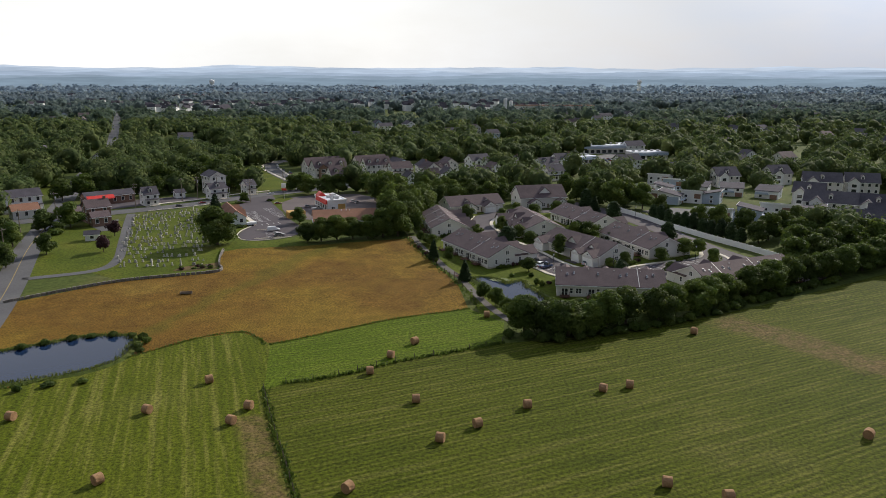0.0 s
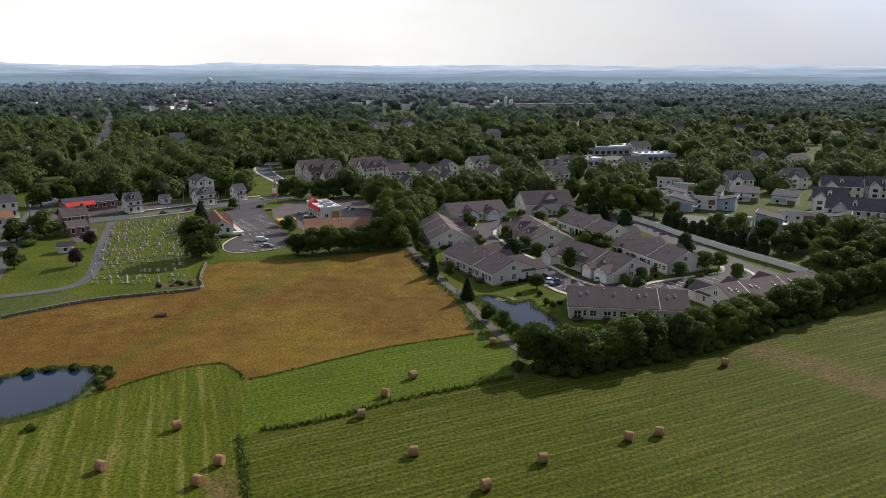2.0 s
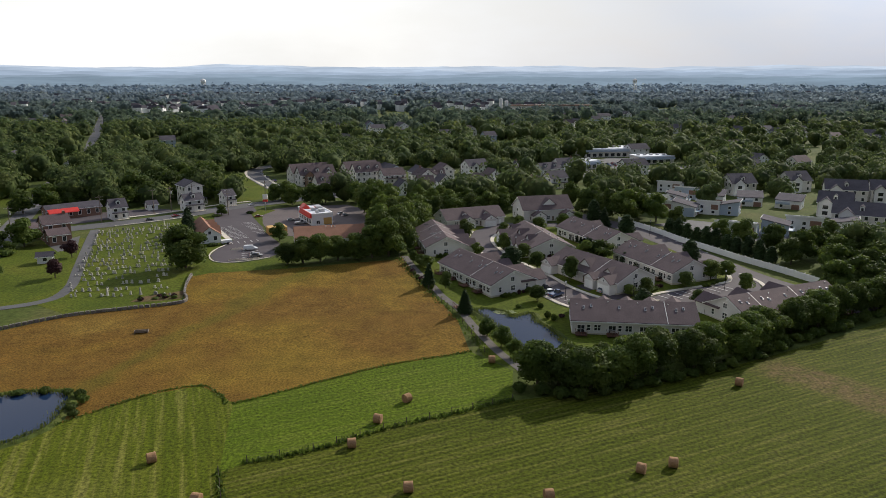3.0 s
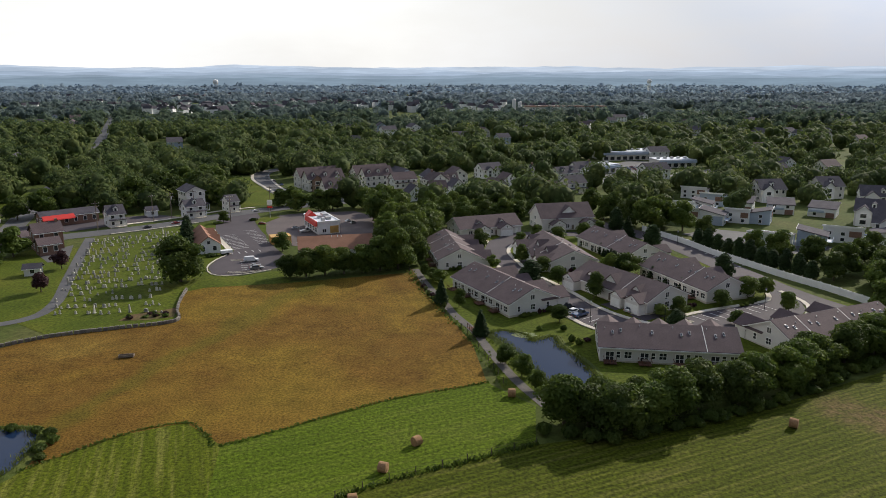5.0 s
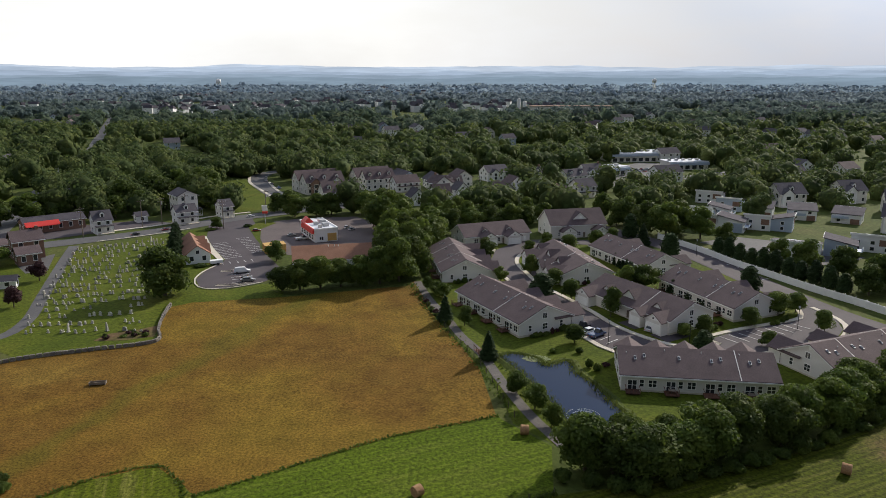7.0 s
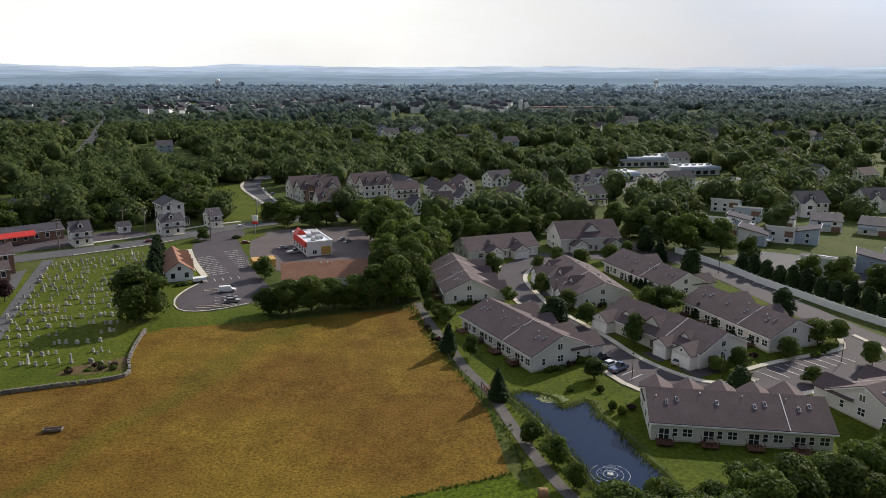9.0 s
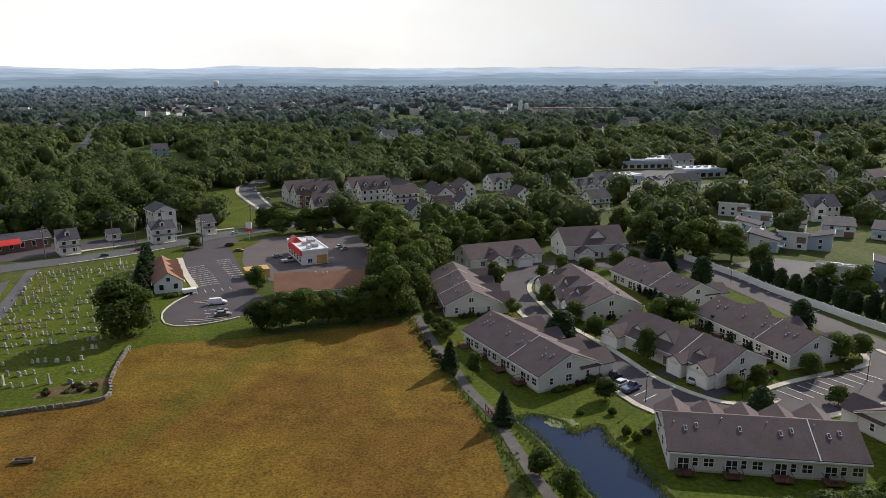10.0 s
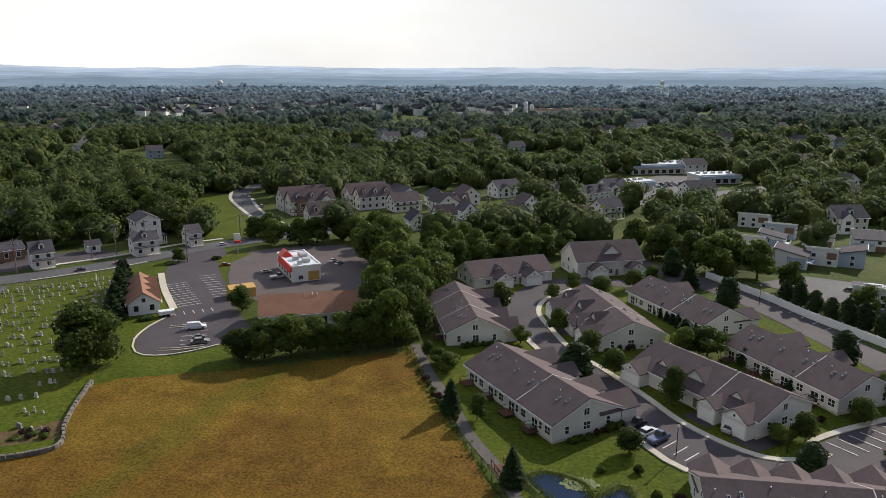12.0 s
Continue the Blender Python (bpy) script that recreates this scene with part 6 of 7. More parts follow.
# ---- fences and walls ----
def post_fence(name, pts, gap, h, label, wire=True):
    line = smooth_line(pts, gap)
    f = thing(name, Matrix(), label, "fence")
    post = Build().tube(0, 0, -0.3, h, 0.07, 0.06, 6).mesh("post", M["old_wood"])
    for q in line:
        part("post", post, None, f, at=pose(q.x, q.y, gz(q.y)))
    if wire:
        for z in (h * 0.45, h * 0.9):
            strand = Build()
            for a, c in zip(line, line[1:]):
                strand.bar((a.x, a.y, gz(a.y) + z), (c.x, c.y, gz(c.y) + z), 0.008, 0.008, 3)
            part("wire", strand, M["old_wood"], f)
    return f


STRIP_FENCE = [(-26.1, 111.5), (-17.9, 115), (-8.8, 121.2), (1.2, 126.3), (10.8, 131.2)]
LINE_FENCE = [(-29.1, 108.8), (-24.9, 97.4), (-20.9, 87.4), (-16.6, 76.2), (-10.6, 60.2)]
MEADOW_FENCE = [(-36, 132.5), (-33.3, 129.7), (-21.7, 137.7), (-10.9, 145.2), (4.6, 152.2)]
PATH_FENCE = [(7.3, 152), (4.4, 164), (1.4, 174.5), (-2.4, 184), (-5.4, 193.5), (-9.6, 206), (-13.4, 220)]
post_fence("strip_fence", STRIP_FENCE, 3.2, 1.2, "old wooden post fence along the green strip")
post_fence("line_fence", LINE_FENCE, 2.6, 1.2, "wooden post fence between two hay fields")
post_fence("path_fence", PATH_FENCE, 3.0, 1.2, "wooden post fence beside the footpath")


def tufts(name, lines, spread, count, size, mat, label, seed, height=0.5):
    """Long grass along lines, in one mesh."""
    rng = np.random.default_rng(seed)
    quads = []
    for pts in lines:
        line = smooth_line(pts, 0.8)
        base = np.array([(q.x, q.y, gz(q.y)) for q in line])
        n = int(count * len(base))
        p = base[rng.integers(0, len(base), n)] + np.stack([rng.normal(0, spread, n), rng.normal(0, spread, n), np.zeros(n)], 1)
        a = rng.uniform(0, math.pi, n)
        s = size * rng.uniform(0.5, 1.5, n)
        u = np.stack([np.cos(a) * s, np.sin(a) * s, np.zeros(n)], 1)
        h = np.stack([rng.normal(0, 0.15, n), rng.normal(0, 0.15, n), height * rng.uniform(0.5, 1.5, n)], 1)
        quads.append(np.stack([p - u, p + u, p + u * 0.5 + h, p - u * 0.5 + h], 1))
    tagged(new(name, quad_mesh(name, np.concatenate(quads), M[mat])), label, "grass", "", "stuff")


tufts("fence_grass", [STRIP_FENCE, LINE_FENCE], 0.3, 14, 0.18, "leaf", "long dark grass and weeds under the fences", 4, 0.4)
tufts("meadow_edge_grass", [MEADOW_FENCE, [(-72, 108), (-64, 114.4), (-55, 125), (-48, 132.6), (-40.8, 136.4), (-36, 132.5)]], 0.2, 16, 0.12, "leaf", "dark fringe of long grass on the meadow edge", 5, 0.22)
tufts("path_grass", [PATH_FENCE, [(6, 172), (10, 163), (13, 155), (15.5, 148)]], 0.6, 6, 0.2, "leaf_bright", "light green rough grass along the footpath", 6, 0.3)


def stone_wall(pts):
    """A low wall of separate stones with a capping course."""
    wall = thing("cemetery_wall", Matrix(), "low grey field stone wall round the cemetery", "wall")
    rng = random.Random(4)
    stones = []
    for k in range(4):
        b = Build()
        j = [rng.uniform(-0.05, 0.05) for _ in range(8)]
        b.hull([(-0.5 + j[0], -0.25, 0), (0.5 + j[1], -0.25, 0), (0.5, 0.25 + j[2], 0), (-0.5, 0.25, 0)],
               [(-0.46, -0.2 + j[3], 0.42 + j[4]), (0.46 + j[5], -0.2, 0.42), (0.45, 0.2, 0.42 + j[6]), (-0.45, 0.2 + j[7], 0.42)])
        stones.append(b.mesh("stone", M["stone"]))
    line = smooth_line(pts, 1.05)
    for a, c in zip(line, line[1:]):
        t = math.degrees(math.atan2(c.y - a.y, c.x - a.x))
        for row in range(2):
            x, y = (a.x + c.x) / 2 + rng.uniform(-0.06, 0.06), (a.y + c.y) / 2 + rng.uniform(-0.06, 0.06)
            part("stone", stones[rng.randrange(4)], None, wall, at=pose(x, y, gz(y) + row * 0.36 - 0.1, 0, rng.uniform(-3, 3), t + rng.uniform(-5, 5)))


stone_wall([(-99.4, 153.5), (-90, 163), (-80.6, 170.8), (-70, 175.6), (-59.4, 180.2), (-61.5, 187), (-63.6, 194.5), (-65.0, 202)])


def panel_fence(pts):
    """White panelled fence."""
    f = thing("white_fence", Matrix(), "long white panelled fence behind the estate", "fence")
    line = smooth_line(pts, 2.4)
    panel = Build().box(0, -0.04, 0.05, 2.4, 0.04, 1.75).mesh("panel", M["trim"])
    post = Build().box(-0.08, -0.08, -0.3, 0.08, 0.08, 1.95).mesh("post", M["trim"])
    for a, c in zip(line, line[1:]):
        t = math.degrees(math.atan2(c.y - a.y, c.x - a.x))
        part("panel", panel, None, f, at=pose(a.x, a.y, gz(a.y), 0, 0, t) @ Matrix.Diagonal(((c - a).length / 2.4, 1, 1, 1)))
        part("post", post, None, f, at=pose(a.x, a.y, gz(a.y), 0, 0, t))


panel_fence([(59, 273), (63.5, 262.5), (67.5, 252), (70.6, 241), (75, 230), (80.5, 216), (86.5, 204.5), (92, 192), (97, 181)])

# ---- cemetery ----
STONES = []
for k in range(6):
    w, h, t = ((0.6, 0.8, 0.18), (0.8, 0.95, 0.22), (0.5, 1.1, 0.18), (1.1, 0.8, 0.3), (0.4, 0.55, 0.15), (0.55, 1.7, 0.5))[k]
    b_ = Build()
    b_.box(-w / 2 - 0.1, -t / 2 - 0.1, -0.1, w / 2 + 0.1, t / 2 + 0.1, 0.2)
    base_mesh = b_.mesh("base", M["marble"])
    b_ = Build()
    if k == 5:
        b_.box(-0.25, -0.25, 0.2, 0.25, 0.25, 2.4, inset=0.12)
    else:
        arc = [(w / 2 * math.cos(a), h + w * 0.22 * math.sin(a)) for a in (0, 0.8, 1.57, 2.34, 3.14)]
        ring = [(w / 2, 0.2)] + arc + [(-w / 2, 0.2)]
        b_.hull([(x, -t / 2, z) for x, z in ring], [(x, t / 2, z) for x, z in ring])
    STONES.append((base_mesh, b_.mesh("slab", M["marble"])))
rnd = random.Random(17)
GRAVES = []
for row in range(17):
    for col in range(26):
        u, v = (col + 0.5) / 26, row / 16
        west, east = Vector((-88.5 - v * 24.0, 184 + v * 67)), Vector((-63.5 - v * 20.5, 186 + v * 86))
        q = west.lerp(east, u)
        if 0.42 < u < 0.48 and v > 0.35 or rnd.random() < 0.2 + (0.35 if v < 0.2 else 0):
            continue
        if (q.x + 69.5) ** 2 + (q.y - 208.5) ** 2 < 12 or len(GRAVES) >= 300:
            continue
        GRAVES.append((q.x + rnd.uniform(-0.5, 0.5), q.y + rnd.uniform(-0.7, 0.7)))
FIRST_STONE = {}
for i, (x, y) in enumerate(GRAVES):
    k = rnd.choices(range(6), (6, 5, 3, 2, 4, 1))[0]
    m = pose(x, y, gz(y) + 0.04, rnd.uniform(-4, 4), rnd.uniform(-3, 3), -22 + rnd.uniform(-8, 8)) @ Matrix.Diagonal((0.84, 0.84, 0.78, 1))
    if k not in FIRST_STONE:
        ob = thing("headstone", Matrix(), "weathered grey headstone standing on the cemetery lawn" if k < 5 else "tall pale obelisk on the cemetery lawn", "headstone", "headstones in the cemetery")
        part("base", STONES[k][0], None, ob)
        part("slab", STONES[k][1], None, ob)
        FIRST_STONE[k] = ob
    else:
        ob = copy_thing(FIRST_STONE[k], Matrix())
    ob.matrix_basis = m
for i in range(12):
    shrub(-68 + rnd.uniform(-4, 6), 183 + rnd.uniform(-1.5, 3), rnd.uniform(0.5, 1.0), rnd.uniform(0.5, 0.9), ("green", "red", "bright")[i % 3], "brush in the cemetery corner")


sheet("cleared_corner", [(-71.5, 180.5), (-66, 181.0), (-60.8, 183.2), (-62.2, 189.5), (-65.5, 187.0), (-70.5, 184.2)], M["dirt"], 0.07, "bare reddish earth and cut brush in the cemetery corner", category="soil")


# ---- cars ----
def car_parts(kind):
    """Body, cabin glass, wheels of a car 4.6 m long, along x."""
    l, h = (4.6, 1.0) if kind == "car" else (5.4, 1.15)
    b = Build()
    side = [(-l / 2, 0.35), (-l / 2 + 0.05, h * 0.85), (-l / 2 + 0.5, h * 0.95), (l / 2 - 1.1, h * 0.95), (l / 2 - 0.15, h * 0.75), (l / 2, 0.4)]
    b.hull([(x, -0.9, z) for x, z in side], [(x, 0.9, z) for x, z in side])
    g = Build()
    if kind == "pickup":
        c0, c1 = -0.3, 1.5
    elif kind == "van":
        c0, c1 = -l / 2 + 0.1, 1.6
    else:
        c0, c1 = -l / 2 + 0.6, 1.0
    top = 1.45 if kind == "car" else 1.9
    g.hull([(c0, -0.82, h * 0.9), (c1, -0.82, h * 0.9), (c1, 0.82, h * 0.9), (c0, 0.82, h * 0.9)],
           [(c0 + 0.4, -0.66, top), (c1 - 0.6, -0.66, top), (c1 - 0.6, 0.66, top), (c0 + 0.4, 0.66, top)])
    r = Build().hull([(c0 + 0.38, -0.68, top - 0.02), (c1 - 0.58, -0.68, top - 0.02), (c1 - 0.58, 0.68, top - 0.02), (c0 + 0.38, 0.68, top - 0.02)],
                     [(c0 + 0.45, -0.6, top + 0.06), (c1 - 0.65, -0.6, top + 0.06), (c1 - 0.65, 0.6, top + 0.06), (c0 + 0.45, 0.6, top + 0.06)])
    w = Build()
    w.tube(0, 0, -0.11, 0.11, 0.34, 0.34, 12)
    return b, g, r, w.mesh("wheel", M["tyre"]), Build().tube(0, 0, -0.12, 0.12, 0.19, 0.19, 8).mesh("rim", M["metal"]), l


CARS = {}


def car(kind, colour, x, y, turn, group=""):
    key = kind + colour
    m = pose(x, y, gz(y) + 0.09, 0, 0, turn) @ Matrix.Diagonal((1 / PLAN, 1 / PLAN, 1 / PLAN, 1))
    if key in CARS:
        ob = copy_thing(CARS[key], m)
    else:
        b, g, r, wheel, rim, l = car_parts(kind)
        ob = thing({"car": "car", "pickup": "pickup_truck", "van": "van"}[kind], m, f"parked {colour} {'sedan car' if kind == 'car' else 'pickup truck' if kind == 'pickup' else 'delivery van'} on asphalt",
                   {"car": "car", "pickup": "truck", "van": "van"}[kind], group)
        part("body", b, M["car_" + colour], ob)
        part("cabin_glass", g, M["glass"] if kind != "van" else M["car_" + colour], ob, "dark tinted glass" if kind != "van" else "")
        part("roof", r, M["car_" + colour], ob)
        for sx in (-1, 1):
            for sy in (-1, 1):
                wh = part("wheel", wheel, None, ob, at=pose(sx * l * 0.31, sy * 0.8, 0.34, 90, 0, 0))
                part("rim", rim, None, wh)
            part("headlight" if sx > 0 else "tail_light", Build().box(sx * l / 2 - 0.06, -0.8, 0.6, sx * l / 2 + 0.03, -0.45, 0.75), M["roof_white"] if sx > 0 else M["red"], ob)
            part("headlight" if sx > 0 else "tail_light", Build().box(sx * l / 2 - 0.06, 0.45, 0.6, sx * l / 2 + 0.03, 0.8, 0.75), M["roof_white"] if sx > 0 else M["red"], ob)
        CARS[key] = ob
    if group:
        ob["group"] = group
    return ob


ROW_CARS = "cars parked on the estate"
car("pickup", "black", 23.0, 189.9, 40, ROW_CARS)
car("car", "white", 24.3, 187.8, 40, ROW_CARS)
car("pickup", "blue", 25.4, 186.0, 40, ROW_CARS)
car("car", "silver", 36.8, 189.4, 44, ROW_CARS)
car("car", "black", 16.6, 203.5, 105, ROW_CARS)
car("car", "black", 19.8, 230.5, 20, ROW_CARS)
car("car", "red", 27.9, 205.6, 30, ROW_CARS)
car("car", "white", 57.6, 176.5, 20, ROW_CARS)
LOT_CARS = "cars in the parking lots"
car("van", "white", -57.2, 228.6, 18, LOT_CARS)
car("car", "black", -54.5, 223.2, 18, LOT_CARS)
car("car", "grey", -53.4, 220.6, 18, LOT_CARS)
car("car", "silver", -55.0, 273.0, 25, LOT_CARS)
car("pickup", "silver", -50.5, 267.5, 35, LOT_CARS)
car("car", "red", -68.0, 279.5, 20, LOT_CARS)
car("car", "white", -39.5, 285.5, 60, LOT_CARS)
car("car", "silver", -37.5, 282.5, 60, LOT_CARS)
car("car", "black", -67.0, 236.8, 40, LOT_CARS)
ROAD_CARS = "cars along the village road"
car("car", "red", -98.0, 280.0, 48, ROAD_CARS)
car("car", "black", -104.5, 272.5, 45, ROAD_CARS)
car("car", "white", -77.0, 304.0, 45, ROAD_CARS)
car("car", "black", -131.0, 250.0, 40, ROAD_CARS)
car("car", "grey", -90.5, 384.0, 118, ROAD_CARS)
car("car", "white", -96.0, 395.0, 110, ROAD_CARS)
car("car", "white", -98.5, 404.0, 105, ROAD_CARS)
car("car", "blue", -84.0, 371.0, 120, ROAD_CARS)
car("car", "white", -40.0, 344.0, 25, ROAD_CARS)
car("car", "silver", 28.0, 358.0, 25, ROAD_CARS)
car("car", "white", 79.5, 270.0, -20, "cars at the apartments")
car("car", "black", 90.0, 262.0, -30, "cars at the apartments")
rnd = random.Random(6)
for i in range(26):
    r_, c_ = divmod(i, 10)
    car("car", ("white", "silver", "grey", "blue", "red", "black")[rnd.randrange(6)], 66 + c_ * 3.4 + r_ * 7, 418 + c_ * 2.3 + r_ * 9, 120 + rnd.uniform(-3, 3), "cars at the shops")


# ---- painted bays, poles, small things ----
def bay_lines(name, p0, p1, count, length, turn):
    """Separate painted lines, evenly from p0 to p1."""
    lines = thing(name, Matrix(), "white painted parking bay lines", "road marking")
    lines["kind"] = "structure"
    me = Build().box(0, -0.07, 0, length, 0.07, 0.012).mesh("line", M["paint"])
    for i in range(count):
        f = i / (count - 1)
        x, y = p0[0] + (p1[0] - p0[0]) * f, p0[1] + (p1[1] - p0[1]) * f
        part("line", me, None, lines, at=pose(x, y, gz(y) + 0.1, 0, 0, turn))


bay_lines("bay_lines_west", (-66.6, 242.8), (-76.5, 260.0), 11, 5.2, 36)
bay_lines("bay_lines_east", (-61.2, 250.5), (-71.2, 268.5), 10, 3.8, 24)
bay_lines("bay_lines_south", (-61.0, 231.0), (-57.0, 219.5), 6, 5.0, 20)
bay_lines("bay_lines_office", (-66.0, 239.0), (-59.0, 242.5), 5, 2.6, -60)
bay_lines("bay_lines_estate", (22.3, 188.8), (27.7, 180.6), 6, 4.4, 42)
bay_lines("bay_lines_circle", (49.2, 186.6), (66.0, 194.8), 9, 4.6, -56)
bay_lines("bay_lines_rear", (66.5, 252.0), (72.5, 226.0), 8, 3.6, 35)
strip("centre_line", [(-88, 122), (-99, 150), (-107.5, 170), (-121, 200), (-132, 228), (-137, 239)], 0.18, M["line_paint"], 0.1, "yellow painted centre line", category="road marking")
for isle, pts in (("island_south", [(-60.0, 216.8), (-56.5, 217.2), (-52.0, 219.2)]), ("island_north", [(-63.0, 229.5), (-60.2, 230.2), (-57.4, 231.4)])):
    strip(isle + "_kerb", pts, 1.3, M["concrete"], 0.22, "narrow pale kerb of a planted island", 0.15, category="kerb")
    strip(isle + "_mulch", pts, 0.85, M["mulch"], 0.235, "dark mulch bed inside the kerb", category="soil")


def pole(x, y, h, turn, arms=1, lamp=False):
    p = thing("utility_pole", pose(x, y, gz(y), 0, 0, turn), "wooden utility pole with crossarm beside the road", "utility pole", "utility poles")
    part("mast", Build().tube(0, 0, -0.4, h, 0.17, 0.11, 8), M["wood"], p)
    for k in range(arms):
        part("crossarm", Build().box(-1.2, -0.07, h - 0.7 - k * 1.0, 1.2, 0.07, h - 0.55 - k * 1.0), M["wood"], p)
        for x_ in (-1.05, -0.4, 0.4, 1.05):
            part("insulator", Build().tube(x_, 0, h - 0.55 - k, h - 0.38 - k, 0.05, 0.04, 6), M["trim"], p)
    if lamp:
        part("transformer", Build().tube(0.35, 0, h - 2.6, h - 1.6, 0.26, 0.26, 10), M["metal"], p)
    return p


POLES = [(-137.5, 246.5), (-119.5, 269.0), (-107.5, 284.5), (-103.0, 289.5), (-97.0, 295.5), (-80.0, 283.5), (-72.0, 306.0), (-58.0, 318.0), (-30.0, 331.0), (5.0, 348.0)]
for i, (x, y) in enumerate(POLES):
    pole(x, y, 9.5, 45 if x < -90 else 30, 1 + i % 2, i % 3 == 0)
for x, y in ((-108.5, 162.0), (-121.0, 190.0), (-132.0, 216.0)):
    pole(x, y, 9.0, 65, 1)
for i, ((xa, ya), (xb, yb)) in enumerate(zip(POLES, POLES[1:])):
    w = thing("power_line", Matrix(), "thin dark overhead power line", "cable", "power lines")
    for off in (-0.8, 0.8):
        pts = [Vector((xa + (xb - xa) * t, ya + (yb - ya) * t + off * 0.4, gz(ya) + 9.0 - 2.4 * t * (1 - t) + off * 0.1)) for t in (0, 0.25, 0.5, 0.75, 1)]
        bb = Build()
        for a, c in zip(pts, pts[1:]):
            bb.bar(a, c, 0.02, 0.02, 3)
        part("wire", bb, M["tyre"], w)


def lamp_post(x, y, h=4.5):
    p = thing("street_lamp", pose(x, y, gz(y)), "dark street lamp on a slender post", "street lamp", "street lamps")
    part("post", Build().tube(0, 0, -0.2, h, 0.07, 0.05, 8), M["tyre"], p)
    part("lantern", Build().tube(0, 0, h, h + 0.45, 0.12, 0.2, 8), M["roof_white"], p)
    part("cap", Build().tube(0, 0, h + 0.45, h + 0.65, 0.24, 0.05, 8), M["tyre"], p)


for x, y in ((26.8, 181.8), (19.3, 226.0), (42.5, 183.5), (66.0, 191.0), (63.8, 250.0)):
    lamp_post(x, y)
sign = thing("pylon_sign", pose(-68.5, 292.0, gz(292)), "round white sign on a tall post", "sign")
part("post", Build().tube(0, 0, -0.2, 5.0, 0.12, 0.12, 8), M["metal"], sign)
part("board", Build().box(-0.9, -0.15, 4.6, 0.9, 0.15, 6.4), M["trim"], sign)
part("panel", Build().box(-0.9, -0.2, 3.6, 0.9, 0.2, 4.3), M["red"], sign)
for x, y in ((-56.5, 251.5), (-53.6, 253.2)):
    bx = thing("storage_container", pose(x, y, gz(y) + 0.08, 0, 0, 25), "yellow-brown storage container behind the restaurant", "container", "containers")
    part("body", Build().box(-1.3, -2.2, 0, 1.3, 2.2, 2.1), M["crate"], bx)
    part("lid", Build().box(-1.35, -2.25, 2.1, 1.35, 2.25, 2.25), M["crate"], bx)
    for k in range(5):
        part("rib", Build().box(-1.36, -2.0 + k, 0.1, -1.3, -1.85 + k, 2.1), M["crate"], bx)
# a plain trailer shape stands in for the skid loader by the office
sculpt = thing("loading_trailer", pose(-66.5, 236.5, gz(236) + 0.1, 0, 0, 30), "white skid loader parked by the office, shaped as a trailer", "trailer")
part("bed", Build().box(-1.6, -0.8, 0.5, 1.6, 0.8, 1.3), M["trim"], sculpt)
for sx in (-1, 1):
    part("wheel", Build().tube(0, 0, -0.1, 0.1, 0.32, 0.32, 10), M["tyre"], sculpt, at=pose(0.2, sx * 0.85, 0.32, 90, 0, 0))

# driveways before the garages
for i, (x, y, a) in enumerate(((40.0, 187.0, 32), (35.2, 193.8, 32), (27.2, 206.4, 32), (19.5, 231.0, 12), (20.8, 241.0, 12), (20.0, 196.5, -60), (15.5, 205.5, -60), (9.5, 230.0, -80), (7.5, 239.0, -80))):
    mm = Matrix.Translation((x, y, gz(y) + 0.06)) @ Matrix.Rotation(radians(a), 4, "Z")
    pts_ = [mm @ Vector(q) for q in ((-3.4, -2.3, 0), (3.0, -2.3, 0), (3.0, 2.3, 0), (-3.4, 2.3, 0))]
    sheet(f"driveway_{i + 1}", [(q.x, q.y) for q in pts_], M["asphalt"], 0.075, "short dark asphalt driveway", category="driveway")

# shrubs round the houses
rnd = random.Random(12)
for (xa, ya), (xb, yb), n in (((12.5, 184.6), (21.5, 190.2), 12), ((40.0, 246.0), (45.5, 226.0), 10), ((47.0, 188.6), (51.5, 193.0), 6), ((-3.5, 220.3), (4.5, 222.6), 8), ((23.5, 219.0), (34.0, 222.5), 8),
                              ((26.5, 172.5), (49.5, 170.2), 14), ((-9.5, 206.0), (-3.5, 190.0), 9), ((18.0, 216.0), (21.0, 236.0), 6), ((61.5, 193.0), (66.5, 196.5), 6)):
    for k in range(n):
        f = (k + 0.5) / n
        shrub(xa + (xb - xa) * f + rnd.uniform(-0.3, 0.3), ya + (yb - ya) * f + rnd.uniform(-0.3, 0.3), rnd.uniform(0.5, 0.9), rnd.uniform(0.7, 1.3), "green" if rnd.random() < 0.8 else "red")
for x, y, r, h, tint in ((24.5, 171.5, 0.9, 0.8, "red"), (26.8, 168.6, 0.8, 0.9, "red"), (20.8, 177.6, 0.9, 1.1, "green"), (15.8, 177.5, 0.8, 0.9, "green"), (21.5, 171.0, 0.9, 1.6, "green"), (22.6, 169.5, 0.9, 1.5, "green"),
                         (-124.0, 221.0, 3.0, 2.0, "green"), (-83.5, 280.5, 2.2, 0.9, "green"), (-70.0, 234.0, 2.0, 1.0, "green"), (-73.0, 286.5, 1.8, 1.0, "green")):
    shrub(x, y, r, h, tint)
for x, y in ((-59.9, 111), (-64.8, 109.6), (-68.7, 107.4), (-57.6, 127.2), (-57.1, 129.7), (-58.6, 131.7), (-61.1, 132.7), (-65, 133), (-69, 132.4), (-71.9, 130.7), (-75.8, 128.2), (-78.8, 125.7), (-56.3, 125.2), (-83.7, 123.2)):
    shrub(x, y, rnd.uniform(0.8, 1.6), rnd.uniform(0.7, 1.4), "green", "bushes round the field pond")


def reeds(name, pts, count, seed, label):
    tufts(name, [pts + pts[:1]], 0.55, count * 4, 0.05, "reed", label, seed, 0.42)


